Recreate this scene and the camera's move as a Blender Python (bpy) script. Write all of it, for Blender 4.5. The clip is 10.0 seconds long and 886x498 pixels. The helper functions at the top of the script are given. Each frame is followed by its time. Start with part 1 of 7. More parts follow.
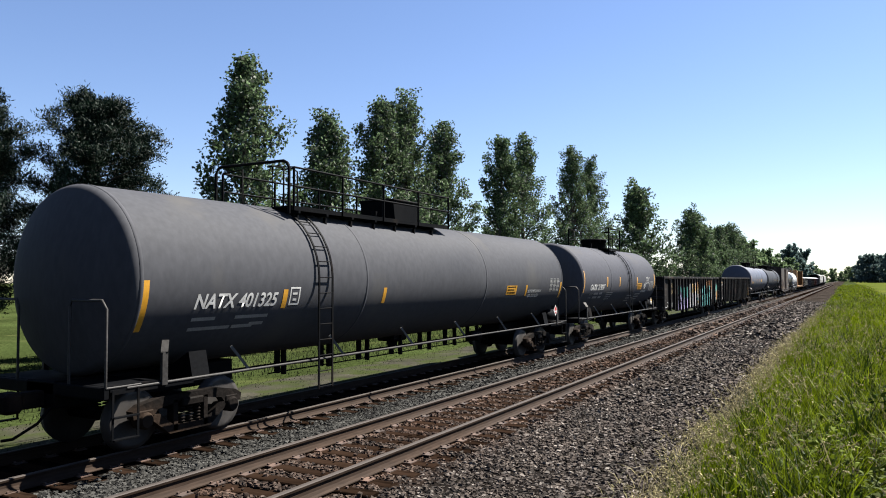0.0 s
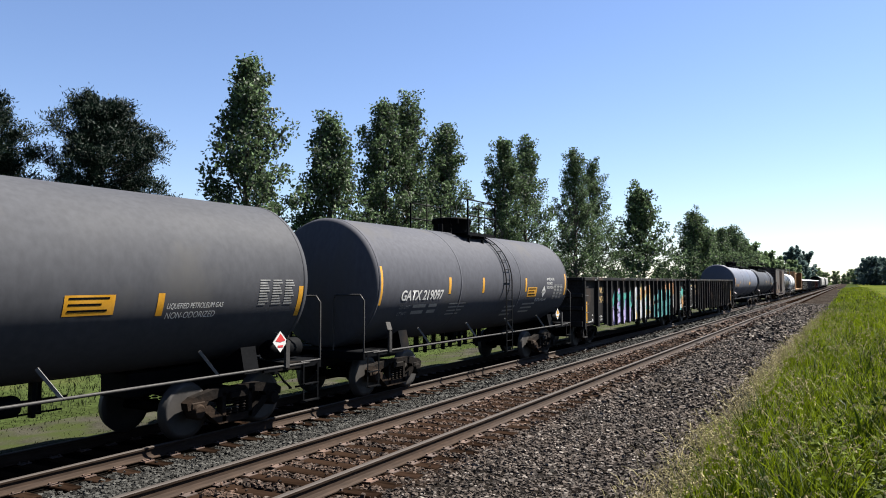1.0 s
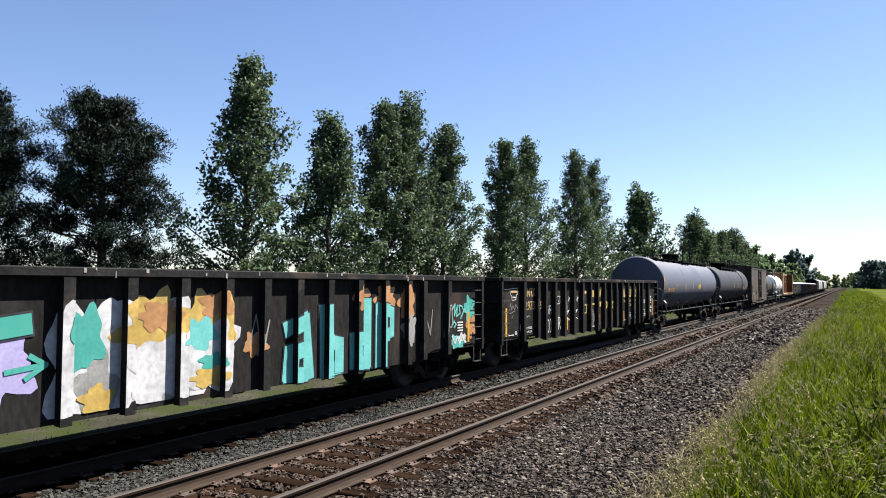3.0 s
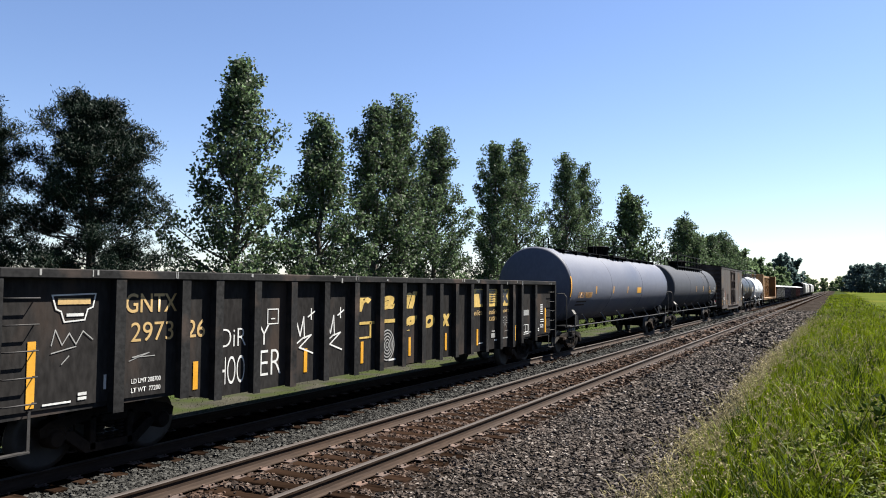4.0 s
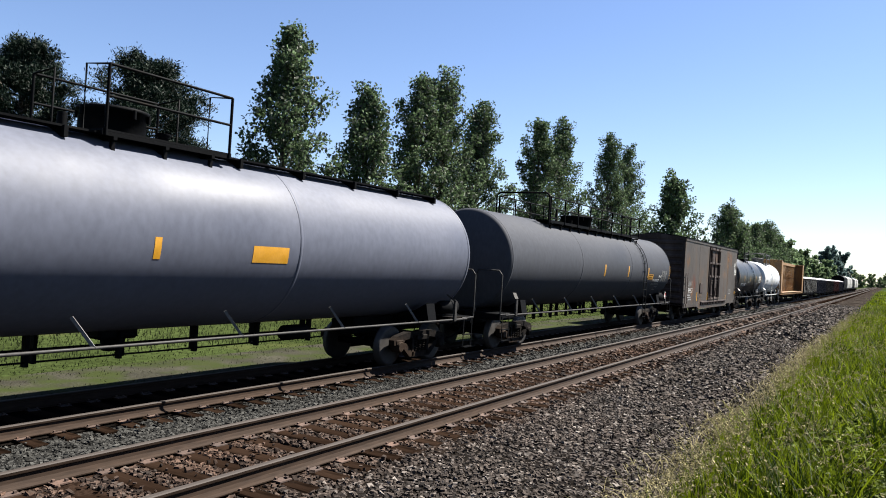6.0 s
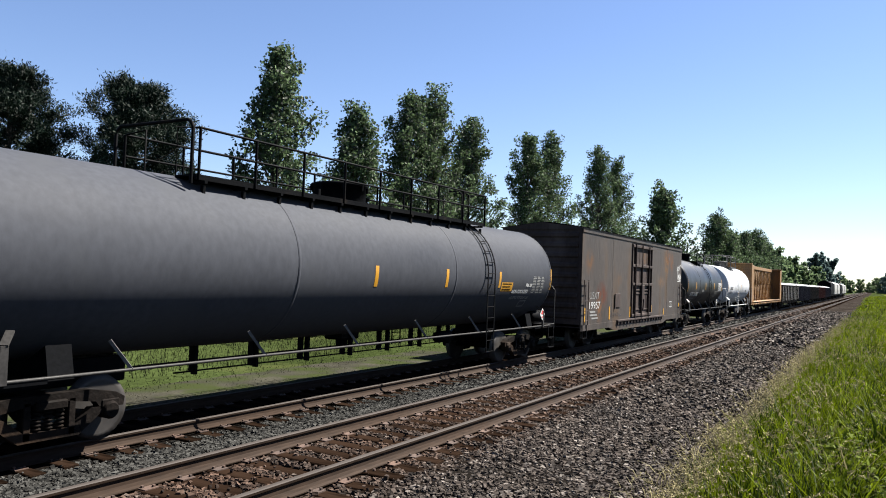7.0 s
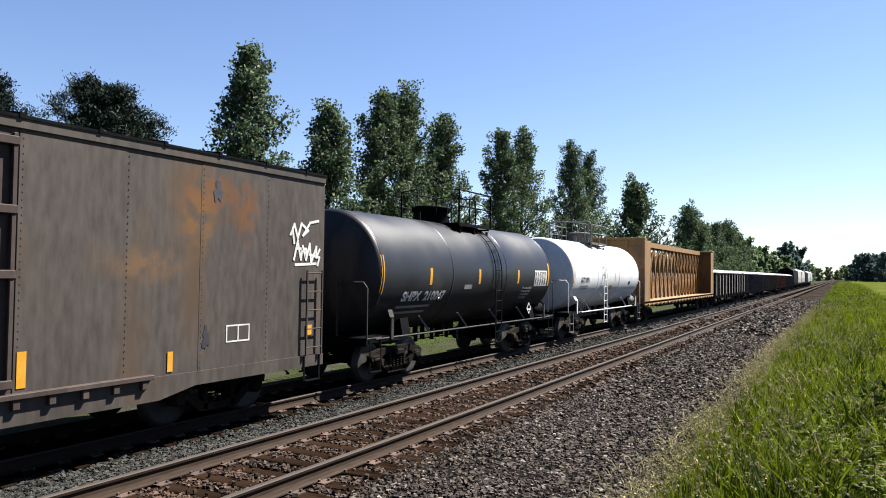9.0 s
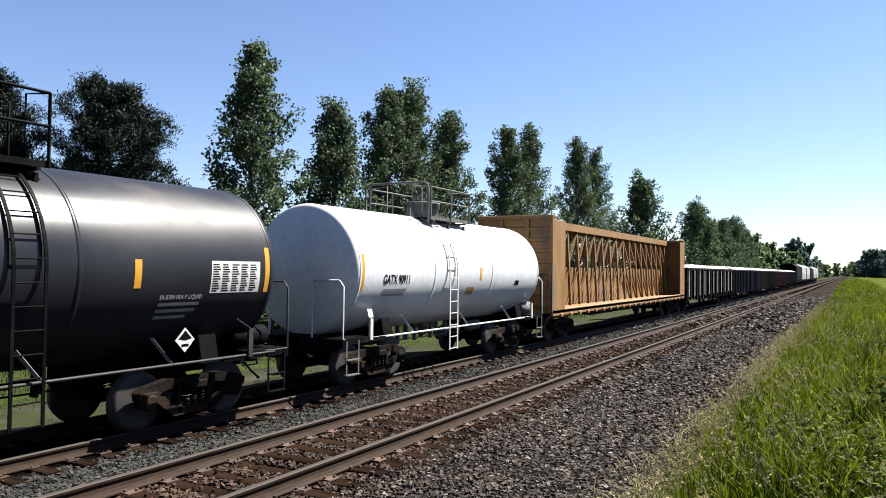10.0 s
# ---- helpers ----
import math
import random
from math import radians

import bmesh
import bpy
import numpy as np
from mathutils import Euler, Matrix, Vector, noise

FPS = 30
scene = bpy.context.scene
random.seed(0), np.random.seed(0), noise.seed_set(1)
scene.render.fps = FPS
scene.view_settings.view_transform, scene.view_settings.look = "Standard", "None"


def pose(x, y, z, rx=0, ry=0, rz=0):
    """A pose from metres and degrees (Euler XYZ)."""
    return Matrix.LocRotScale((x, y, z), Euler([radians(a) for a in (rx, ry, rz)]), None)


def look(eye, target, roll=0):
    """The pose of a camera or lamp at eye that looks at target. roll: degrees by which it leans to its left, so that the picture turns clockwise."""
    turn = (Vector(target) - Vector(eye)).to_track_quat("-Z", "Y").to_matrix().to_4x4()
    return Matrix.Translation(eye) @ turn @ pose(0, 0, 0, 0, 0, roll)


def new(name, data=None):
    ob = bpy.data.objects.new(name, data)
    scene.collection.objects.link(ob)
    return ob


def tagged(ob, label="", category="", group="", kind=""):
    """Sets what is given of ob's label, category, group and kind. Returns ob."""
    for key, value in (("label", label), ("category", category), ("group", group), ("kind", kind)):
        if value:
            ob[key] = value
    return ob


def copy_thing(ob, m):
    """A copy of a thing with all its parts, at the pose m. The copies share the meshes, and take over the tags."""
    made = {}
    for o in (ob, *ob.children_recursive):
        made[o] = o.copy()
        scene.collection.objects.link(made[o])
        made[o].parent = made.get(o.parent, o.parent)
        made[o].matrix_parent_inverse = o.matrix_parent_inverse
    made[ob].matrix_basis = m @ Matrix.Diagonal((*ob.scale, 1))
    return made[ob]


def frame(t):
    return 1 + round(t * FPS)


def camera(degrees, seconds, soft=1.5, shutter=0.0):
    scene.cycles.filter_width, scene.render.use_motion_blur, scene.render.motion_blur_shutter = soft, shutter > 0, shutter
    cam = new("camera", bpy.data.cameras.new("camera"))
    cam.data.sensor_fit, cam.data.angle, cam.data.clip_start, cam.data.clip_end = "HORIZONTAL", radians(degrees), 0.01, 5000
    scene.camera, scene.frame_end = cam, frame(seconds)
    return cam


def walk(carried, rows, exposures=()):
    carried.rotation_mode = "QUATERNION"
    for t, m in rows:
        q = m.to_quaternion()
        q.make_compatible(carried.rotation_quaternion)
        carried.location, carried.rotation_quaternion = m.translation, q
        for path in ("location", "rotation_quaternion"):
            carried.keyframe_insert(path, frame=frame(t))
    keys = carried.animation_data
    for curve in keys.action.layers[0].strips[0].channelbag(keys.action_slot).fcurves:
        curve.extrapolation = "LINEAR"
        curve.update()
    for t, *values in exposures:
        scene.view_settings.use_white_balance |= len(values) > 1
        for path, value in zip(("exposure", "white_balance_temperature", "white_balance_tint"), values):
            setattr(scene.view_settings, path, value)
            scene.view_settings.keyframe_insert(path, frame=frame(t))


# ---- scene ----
cam = camera(61.9, 10.0, soft=1.0)
walk(cam, [
    (0.0, pose(-0.002, 0.010, 2.275, 92.44, 0.19, 28.64)),
    (0.5, pose(-0.007, 0.028, 2.278, 92.52, 0.36, 28.06)),
    (1.0, pose(0.004, -0.031, 2.277, 92.58, 0.09, 28.80)),
    (1.5, pose(-0.002, -0.028, 2.276, 92.57, 0.12, 29.47)),
    (2.0, pose(-0.001, -0.019, 2.275, 92.35, 0.14, 29.16)),
    (2.5, pose(-0.014, -0.016, 2.269, 92.72, -0.29, 28.99)),
    (2.7, pose(-0.009, -0.014, 2.270, 92.64, -0.33, 28.85)),
    (3.8, pose(-0.009, -0.029, 2.274, 92.75, -0.15, 28.63)),
    (4.0, pose(-0.007, -0.031, 2.273, 92.86, -0.42, 28.07)),
    (4.5, pose(0.015, -0.076, 2.248, 88.18, 0.55, 24.70)),
    (4.7, pose(0.019, -0.101, 2.252, 85.73, 0.52, 22.23)),
    (4.8, pose(0.021, -0.116, 2.250, 85.90, 0.51, 22.00)),
    (5.0, pose(0.027, -0.146, 2.235, 86.70, -0.24, 22.88)),
    (5.2, pose(0.055, -0.175, 2.248, 88.88, -1.00, 23.71)),
    (5.5, pose(0.104, -0.217, 2.251, 90.17, -3.01, 27.10)),
    (5.7, pose(0.100, -0.235, 2.259, 89.67, -3.69, 29.82)),
    (6.0, pose(0.101, -0.267, 2.262, 90.71, -3.56, 30.96)),
    (6.2, pose(0.084, -0.280, 2.265, 91.56, -3.25, 30.01)),
    (7.3, pose(0.022, -0.328, 2.262, 92.22, -1.66, 30.47)),
    (7.5, pose(0.017, -0.335, 2.258, 92.49, -1.36, 30.44)),
    (8.0, pose(0.016, -0.311, 2.262, 92.30, -0.81, 30.43)),
    (8.5, pose(0.018, -0.295, 2.250, 91.94, -0.95, 28.93)),
    (9.0, pose(0.014, -0.297, 2.262, 91.80, -0.80, 28.37)),
    (9.5, pose(0.030, -0.306, 2.263, 91.67, -0.95, 28.36)),
    (10.0, pose(0.040, -0.300, 2.263, 91.59, -0.63, 28.86)),
])

# ---- light ----
SUN = Vector((0.34, 0.50, 0.80)).normalized()
world = bpy.data.worlds.new("sky")
scene.world = world
world.use_nodes = True
sky = world.node_tree.nodes.new("ShaderNodeTexSky")
sky.sky_type, sky.sun_disc = "NISHITA", False
sky.sun_elevation, sky.sun_rotation = math.asin(SUN.z), math.atan2(SUN.x, SUN.y)
sky.air_density, sky.dust_density, sky.ozone_density = 1.0, 0.1, 1.6
tint = world.node_tree.nodes.new("ShaderNodeMix")
tint.data_type, tint.blend_type = "RGBA", "MULTIPLY"
tint.inputs["Factor"].default_value, tint.inputs["B"].default_value = 1.0, (0.535, 0.55, 0.645, 1)
world.node_tree.links.new(sky.outputs[0], tint.inputs["A"])
world.node_tree.links.new(tint.outputs["Result"], world.node_tree.nodes["Background"].inputs[0])
world.node_tree.nodes["Background"].inputs[1].default_value = 0.05
sun = new("sun", bpy.data.lights.new("sun", "SUN"))
sun.data.energy, sun.data.angle, sun.data.color = 5.0, radians(0.53), (1.0, 0.95, 0.87)
sun.matrix_world = look((85, 125, 200), (0, 0, 0))
scene.view_settings.exposure = 2.42

# ---- measures ----
XN, GAUGE = -5.386, 1.515
XA = XN - GAUGE / 2            # middle of the empty track
XT, ZT = -10.43, -0.288        # middle and rail top of the train's track
SPEED = 14.432                 # metres a second, towards -y
RNG = np.random.default_rng(7)


# ---- materials ----
def material(name, base, rough=0.6, metal=0.0, vary=0.25, fine=40.0, coarse=1.5, bump=0.2, stain=None, amount=0.0, stain_scale=1.2,
             stretch=(1, 1, 1), island=0.0, spec=0.5, trans=0.0, rand=0.0, coat=0.0, dust=None, spots=()):
    """A painted, mineral or plant surface: grain and blotches over a base colour, stains, fine relief."""
    m = bpy.data.materials.new(name)
    m.use_nodes = True
    n, l = m.node_tree.nodes, m.node_tree.links
    b = n["Principled BSDF"]
    b.inputs["Roughness"].default_value, b.inputs["Metallic"].default_value = rough, metal
    b.inputs["Specular IOR Level"].default_value = spec
    b.inputs["Coat Weight"].default_value = coat
    b.inputs["Coat Roughness"].default_value = 0.15
    tc = n.new("ShaderNodeTexCoord")
    mp = n.new("ShaderNodeMapping")
    mp.inputs["Scale"].default_value = stretch
    l.new(tc.outputs["Object"], mp.inputs[0])

    def noise_node(scale, detail=4.0):
        t = n.new("ShaderNodeTexNoise")
        t.inputs["Scale"].default_value, t.inputs["Detail"].default_value = scale, detail
        l.new(mp.outputs[0], t.inputs["Vector"])
        return t

    def ramp(src, lo, hi, a, c):
        r = n.new("ShaderNodeMapRange")
        r.inputs["From Min"].default_value, r.inputs["From Max"].default_value = lo, hi
        r.inputs["To Min"].default_value, r.inputs["To Max"].default_value = a, c
        l.new(src, r.inputs["Value"])
        return r.outputs["Result"]

    def times(x, y):
        k = n.new("ShaderNodeMath")
        k.operation = "MULTIPLY"
        l.new(x, k.inputs[0])
        l.new(y, k.inputs[1])
        return k.outputs[0]

    f1, f2 = noise_node(fine), noise_node(coarse)
    value = times(ramp(f1.outputs["Fac"], 0.3, 0.7, 1 - vary, 1 + vary), ramp(f2.outputs["Fac"], 0.3, 0.7, 1 - vary, 1 + vary))
    if island:
        g = n.new("ShaderNodeNewGeometry")
        value = times(value, ramp(g.outputs["Random Per Island"], 0, 1, 1 - island, 1 + island))
    if rand:
        o = n.new("ShaderNodeObjectInfo")
        value = times(value, ramp(o.outputs["Random"], 0, 1, 1 - rand, 1 + rand))
    colour = n.new("ShaderNodeVectorMath")
    colour.operation = "SCALE"
    colour.inputs[0].default_value = base
    l.new(value, colour.inputs["Scale"])
    out = colour.outputs[0]
    if stain:
        s = noise_node(stain_scale, 6.0)
        mix = n.new("ShaderNodeMix")
        mix.data_type = "RGBA"
        l.new(ramp(s.outputs["Fac"], 0.62 - amount * 0.3, 0.72 - amount * 0.2, 0, 1), mix.inputs["Factor"])
        l.new(out, mix.inputs["A"])
        mix.inputs["B"].default_value = (*stain, 1)
        out = mix.outputs["Result"]
    if dust:
        sx = n.new("ShaderNodeSeparateXYZ")
        l.new(tc.outputs["Object"], sx.inputs[0])
        near = n.new("ShaderNodeMath")
        near.operation = "SUBTRACT"
        l.new(sx.outputs["X"], near.inputs[0])
        near.inputs[1].default_value = XA
        far = n.new("ShaderNodeMath")
        far.operation = "ABSOLUTE"
        l.new(near.outputs[0], far.inputs[0])
        fac = times(ramp(far.outputs[0], 0.9, 1.7, 1, 0), ramp(f2.outputs["Fac"], 0.3, 0.6, 0.5, 1))
        mix = n.new("ShaderNodeMix")
        mix.data_type = "RGBA"
        l.new(fac, mix.inputs["Factor"])
        l.new(out, mix.inputs["A"])
        sc = n.new("ShaderNodeVectorMath")
        sc.operation = "SCALE"
        sc.inputs[0].default_value = dust
        l.new(value, sc.inputs["Scale"])
        l.new(sc.outputs[0], mix.inputs["B"])
        out = mix.outputs["Result"]
    for cy, cz, ry, rz, tone in spots:
        mp2 = n.new("ShaderNodeMapping")
        mp2.inputs["Location"].default_value = (0, -cy / ry, -cz / rz)
        mp2.inputs["Scale"].default_value = (0, 1 / ry, 1 / rz)
        l.new(tc.outputs["Object"], mp2.inputs[0])
        ln = n.new("ShaderNodeVectorMath")
        ln.operation = "LENGTH"
        l.new(mp2.outputs[0], ln.inputs[0])
        rag = n.new("ShaderNodeTexNoise")
        rag.inputs["Scale"].default_value, rag.inputs["Detail"].default_value = 4.0, 6.0
        l.new(tc.outputs["Object"], rag.inputs["Vector"])
        fac = times(ramp(ln.outputs["Value"], 0.25, 1.1, 1, 0), ramp(rag.outputs["Fac"], 0.36, 0.56, 0, 1))
        mix = n.new("ShaderNodeMix")
        mix.data_type = "RGBA"
        l.new(fac, mix.inputs["Factor"])
        l.new(out, mix.inputs["A"])
        mix.inputs["B"].default_value = (*tone, 1)
        out = mix.outputs["Result"]
    l.new(out, b.inputs["Base Color"])
    l.new(ramp(f2.outputs["Fac"], 0.3, 0.7, max(rough - 0.12, 0.02), min(rough + 0.12, 1)), b.inputs["Roughness"])
    if bump:
        bp = n.new("ShaderNodeBump")
        bp.inputs["Strength"].default_value, bp.inputs["Distance"].default_value = bump, 0.4 / fine
        l.new(f1.outputs["Fac"], bp.inputs["Height"])
        l.new(bp.outputs[0], b.inputs["Normal"])
    if trans:
        t = n.new("ShaderNodeBsdfTranslucent")
        l.new(out, t.inputs["Color"])
        mx = n.new("ShaderNodeMixShader")
        mx.inputs[0].default_value = trans
        l.new(b.outputs[0], mx.inputs[1])
        l.new(t.outputs[0], mx.inputs[2])
        l.new(mx.outputs[0], n["Material Output"].inputs["Surface"])
    return m


M_STONE = material("crushed_stone", (0.0293, 0.0238, 0.0203), 0.9, spec=0.08, vary=0.3, fine=60, coarse=0.6, island=0.85, dust=(0.0346, 0.0216, 0.0156))
M_STONE2 = material("older_grey_crushed_stone", (0.0226, 0.0223, 0.0207), 0.9, spec=0.05, vary=0.3, fine=60, coarse=0.6, island=0.85)
M_CHIP = material("pale_crushed_stone", (0.0922, 0.0801, 0.0711), 0.85, spec=0.1, vary=0.25, fine=60, coarse=0.6, island=0.5, dust=(0.0315, 0.0216, 0.0162))
# Near-black base: the shade in the gaps between stones is put into the colour.
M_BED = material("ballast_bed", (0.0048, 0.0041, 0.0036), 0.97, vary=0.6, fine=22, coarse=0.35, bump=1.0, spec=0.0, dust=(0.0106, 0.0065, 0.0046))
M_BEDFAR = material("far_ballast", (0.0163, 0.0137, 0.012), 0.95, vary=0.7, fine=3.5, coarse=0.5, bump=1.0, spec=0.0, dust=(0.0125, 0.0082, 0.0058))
M_SOIL = material("grassy_soil", (0.019, 0.026, 0.0085), 0.95, spec=0.0, vary=0.4, fine=7, coarse=0.12, bump=0.8, stain=(0.0317, 0.0374, 0.0134), amount=0.25, stain_scale=0.3)
M_GRIT = material("grit_and_weeds", (0.0206, 0.0197, 0.0144), 0.95, spec=0.03, vary=0.45, fine=25, coarse=0.8, bump=0.7, stain=(0.0173, 0.0221, 0.0067), amount=0.75, stain_scale=0.9)
M_TIE = material("creosoted_wood", (0.0072, 0.0044, 0.003), 0.9, spec=0.0, vary=0.4, fine=30, coarse=2.5, bump=0.5, stretch=(0.15, 1, 1), rand=0.5, stain=(0.0144, 0.0086, 0.0058), amount=0.25)
M_RUST = material("rusted_steel", (0.0175, 0.0108, 0.0071), 0.8, metal=0.15, vary=0.25, fine=30, coarse=1.2, bump=0.3, stretch=(1, 0.15, 1), spec=0.1)
M_PLATE = material("rusted_plate", (0.0333, 0.017, 0.0103), 0.85, vary=0.3, fine=25, coarse=3, bump=0.3, island=0.35)
M_SHINY = material("polished_rail_steel", (0.0360, 0.0304, 0.0272), 0.75, metal=0.2, vary=0.15, fine=60, coarse=2, bump=0.05, stretch=(1, 0.05, 1), spec=0.1)
M_BLACK = material("black_steel", (0.0017, 0.0019, 0.0024), 0.65, vary=0.25, fine=18, coarse=1.2, bump=0.15, stain=(0.0072, 0.0058, 0.0048), amount=0.08, spec=0.03)
M_TRUCK = material("dusty_cast_steel", (0.0044, 0.0034, 0.0029), 0.8, vary=0.4, fine=14, coarse=2.0, bump=0.4, stain=(0.0163, 0.0106, 0.0072), amount=0.25, spec=0.05)
M_WHEEL = material("wheel_steel", (0.0011, 0.0010, 0.0009), 0.8, vary=0.3, fine=20, coarse=3, bump=0.2, spec=0.02)
M_TREAD = material("worn_wheel_rim", (0.0096, 0.0077, 0.0067), 0.65, metal=0.2, vary=0.2, fine=30, coarse=3, bump=0.05)
M_YELLOW = material("yellow_reflective_tape", (0.3176, 0.1525, 0.0064), 0.45, vary=0.08, fine=30, coarse=3, bump=0.05)
M_WHITE = material("white_stencil_paint", (0.3049, 0.3049, 0.2965), 0.6, vary=0.12, fine=30, coarse=4, bump=0.05)
M_CREAM = material("faded_yellow_stencil_paint", (0.2329, 0.1525, 0.0551), 0.6, vary=0.15, fine=30, coarse=4, bump=0.05)
M_GREYTXT = material("worn_stencil_paint", (0.1271, 0.1271, 0.1228), 0.6, vary=0.2, fine=30, coarse=4, bump=0.05)
M_ORANGETXT = material("orange_stencil_paint", (0.2329, 0.1143, 0.0212), 0.6, vary=0.15, fine=30, coarse=4, bump=0.05)
M_RAILPAINT = material("worn_grey_pipe", (0.0216, 0.0206, 0.0202), 0.55, vary=0.25, fine=20, coarse=2, bump=0.1, spec=0.1)
M_STRUT = material("worn_pale_strut_paint", (0.075, 0.075, 0.075), 0.6, vary=0.25, fine=20, coarse=2, bump=0.1, spec=0.1)
M_REDSIGN = material("red_placard", (0.275, 0.0165, 0.0165), 0.5, vary=0.08, fine=30, coarse=3, bump=0.03)
M_LEAF = material("poplar_leaf", (0.053, 0.080, 0.038), 0.75, vary=0.25, fine=3, coarse=0.4, bump=0.0, island=0.6, spec=0.05, trans=0.26)
# Paler leaf copy; stands in for sunlit highlights scattered through the crowns.
M_LEAFPALE = material("pale_poplar_leaf_underside", (0.078, 0.086, 0.070), 0.75, vary=0.2, fine=3, coarse=0.4, bump=0.0, island=0.5, spec=0.05, trans=0.1)
# Lighter than the poplar leaf: haze over the far trees is put into the colour.
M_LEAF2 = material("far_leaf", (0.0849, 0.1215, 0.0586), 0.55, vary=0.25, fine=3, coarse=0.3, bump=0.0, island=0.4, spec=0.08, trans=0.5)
M_NEEDLE = material("pine_needles", (0.0060, 0.0128, 0.0079), 0.6, vary=0.3, fine=3, coarse=0.5, bump=0.0, island=0.5, spec=0.1, trans=0.08)
M_BARK = material("bark", (0.037, 0.0296, 0.0222), 0.9, vary=0.3, fine=20, coarse=2, bump=0.8, stretch=(1, 1, 0.25))
M_GRASS = material("grass_blade", (0.0858, 0.1131, 0.0040), 0.6, vary=0.25, fine=3, coarse=0.35, bump=0.0, island=0.6, spec=0.06, trans=0.3)
# Deep green blades, darkened further to paint shaded gaps between the bright tufts.
M_GRASS2 = material("deep_green_grass_blade", (0.0124, 0.0240, 0.0014), 0.6, vary=0.25, fine=3, coarse=0.35, bump=0.0, island=0.5, spec=0.1, trans=0.2)
M_GRASS3 = material("dull_short_grass", (0.0135, 0.0175, 0.0075), 0.8, vary=0.35, fine=3, coarse=0.35, bump=0.0, island=0.5, spec=0.03, trans=0.2)
M_WEED = material("weed_leaf", (0.0106, 0.0192, 0.0034), 0.9, vary=0.3, fine=4, coarse=0.5, bump=0.0, island=0.6, spec=0.03, trans=0.2)
M_STRAW = material("dry_grass", (0.1570, 0.1366, 0.0726), 0.8, vary=0.2, fine=3, coarse=0.5, bump=0.0, island=0.5, spec=0.05, trans=0.2)
M_BROADWEED = material("bright_weed_leaf", (0.0479, 0.0646, 0.0042), 0.7, vary=0.2, fine=4, coarse=0.5, bump=0.0, island=0.5, spec=0.08, trans=0.3)

M_MOUND = material("fine_yellow_green_weed_leaf", (0.0673, 0.0748, 0.0071), 0.7, vary=0.2, fine=4, coarse=0.5, bump=0.0, island=0.5, spec=0.06, trans=0.3)
M_MOWN = material("mown_grass", (0.0357, 0.0453, 0.0096), 0.95, spec=0.0, vary=0.16, fine=5, coarse=0.09, bump=0.5, stain=(0.0546, 0.057, 0.0124), amount=0.4, stain_scale=0.12, stretch=(1, 0.3, 1))
M_ROAD = material("pale_gravel_road", (0.1320, 0.1320, 0.1320), 0.9, spec=0.05, vary=0.12, fine=8, coarse=0.1, bump=0.2)
# Blue-green cast puts the distance haze into the leaf colour of the farthest trees.
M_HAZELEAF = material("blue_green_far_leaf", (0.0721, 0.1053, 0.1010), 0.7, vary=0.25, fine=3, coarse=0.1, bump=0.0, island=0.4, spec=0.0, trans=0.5)


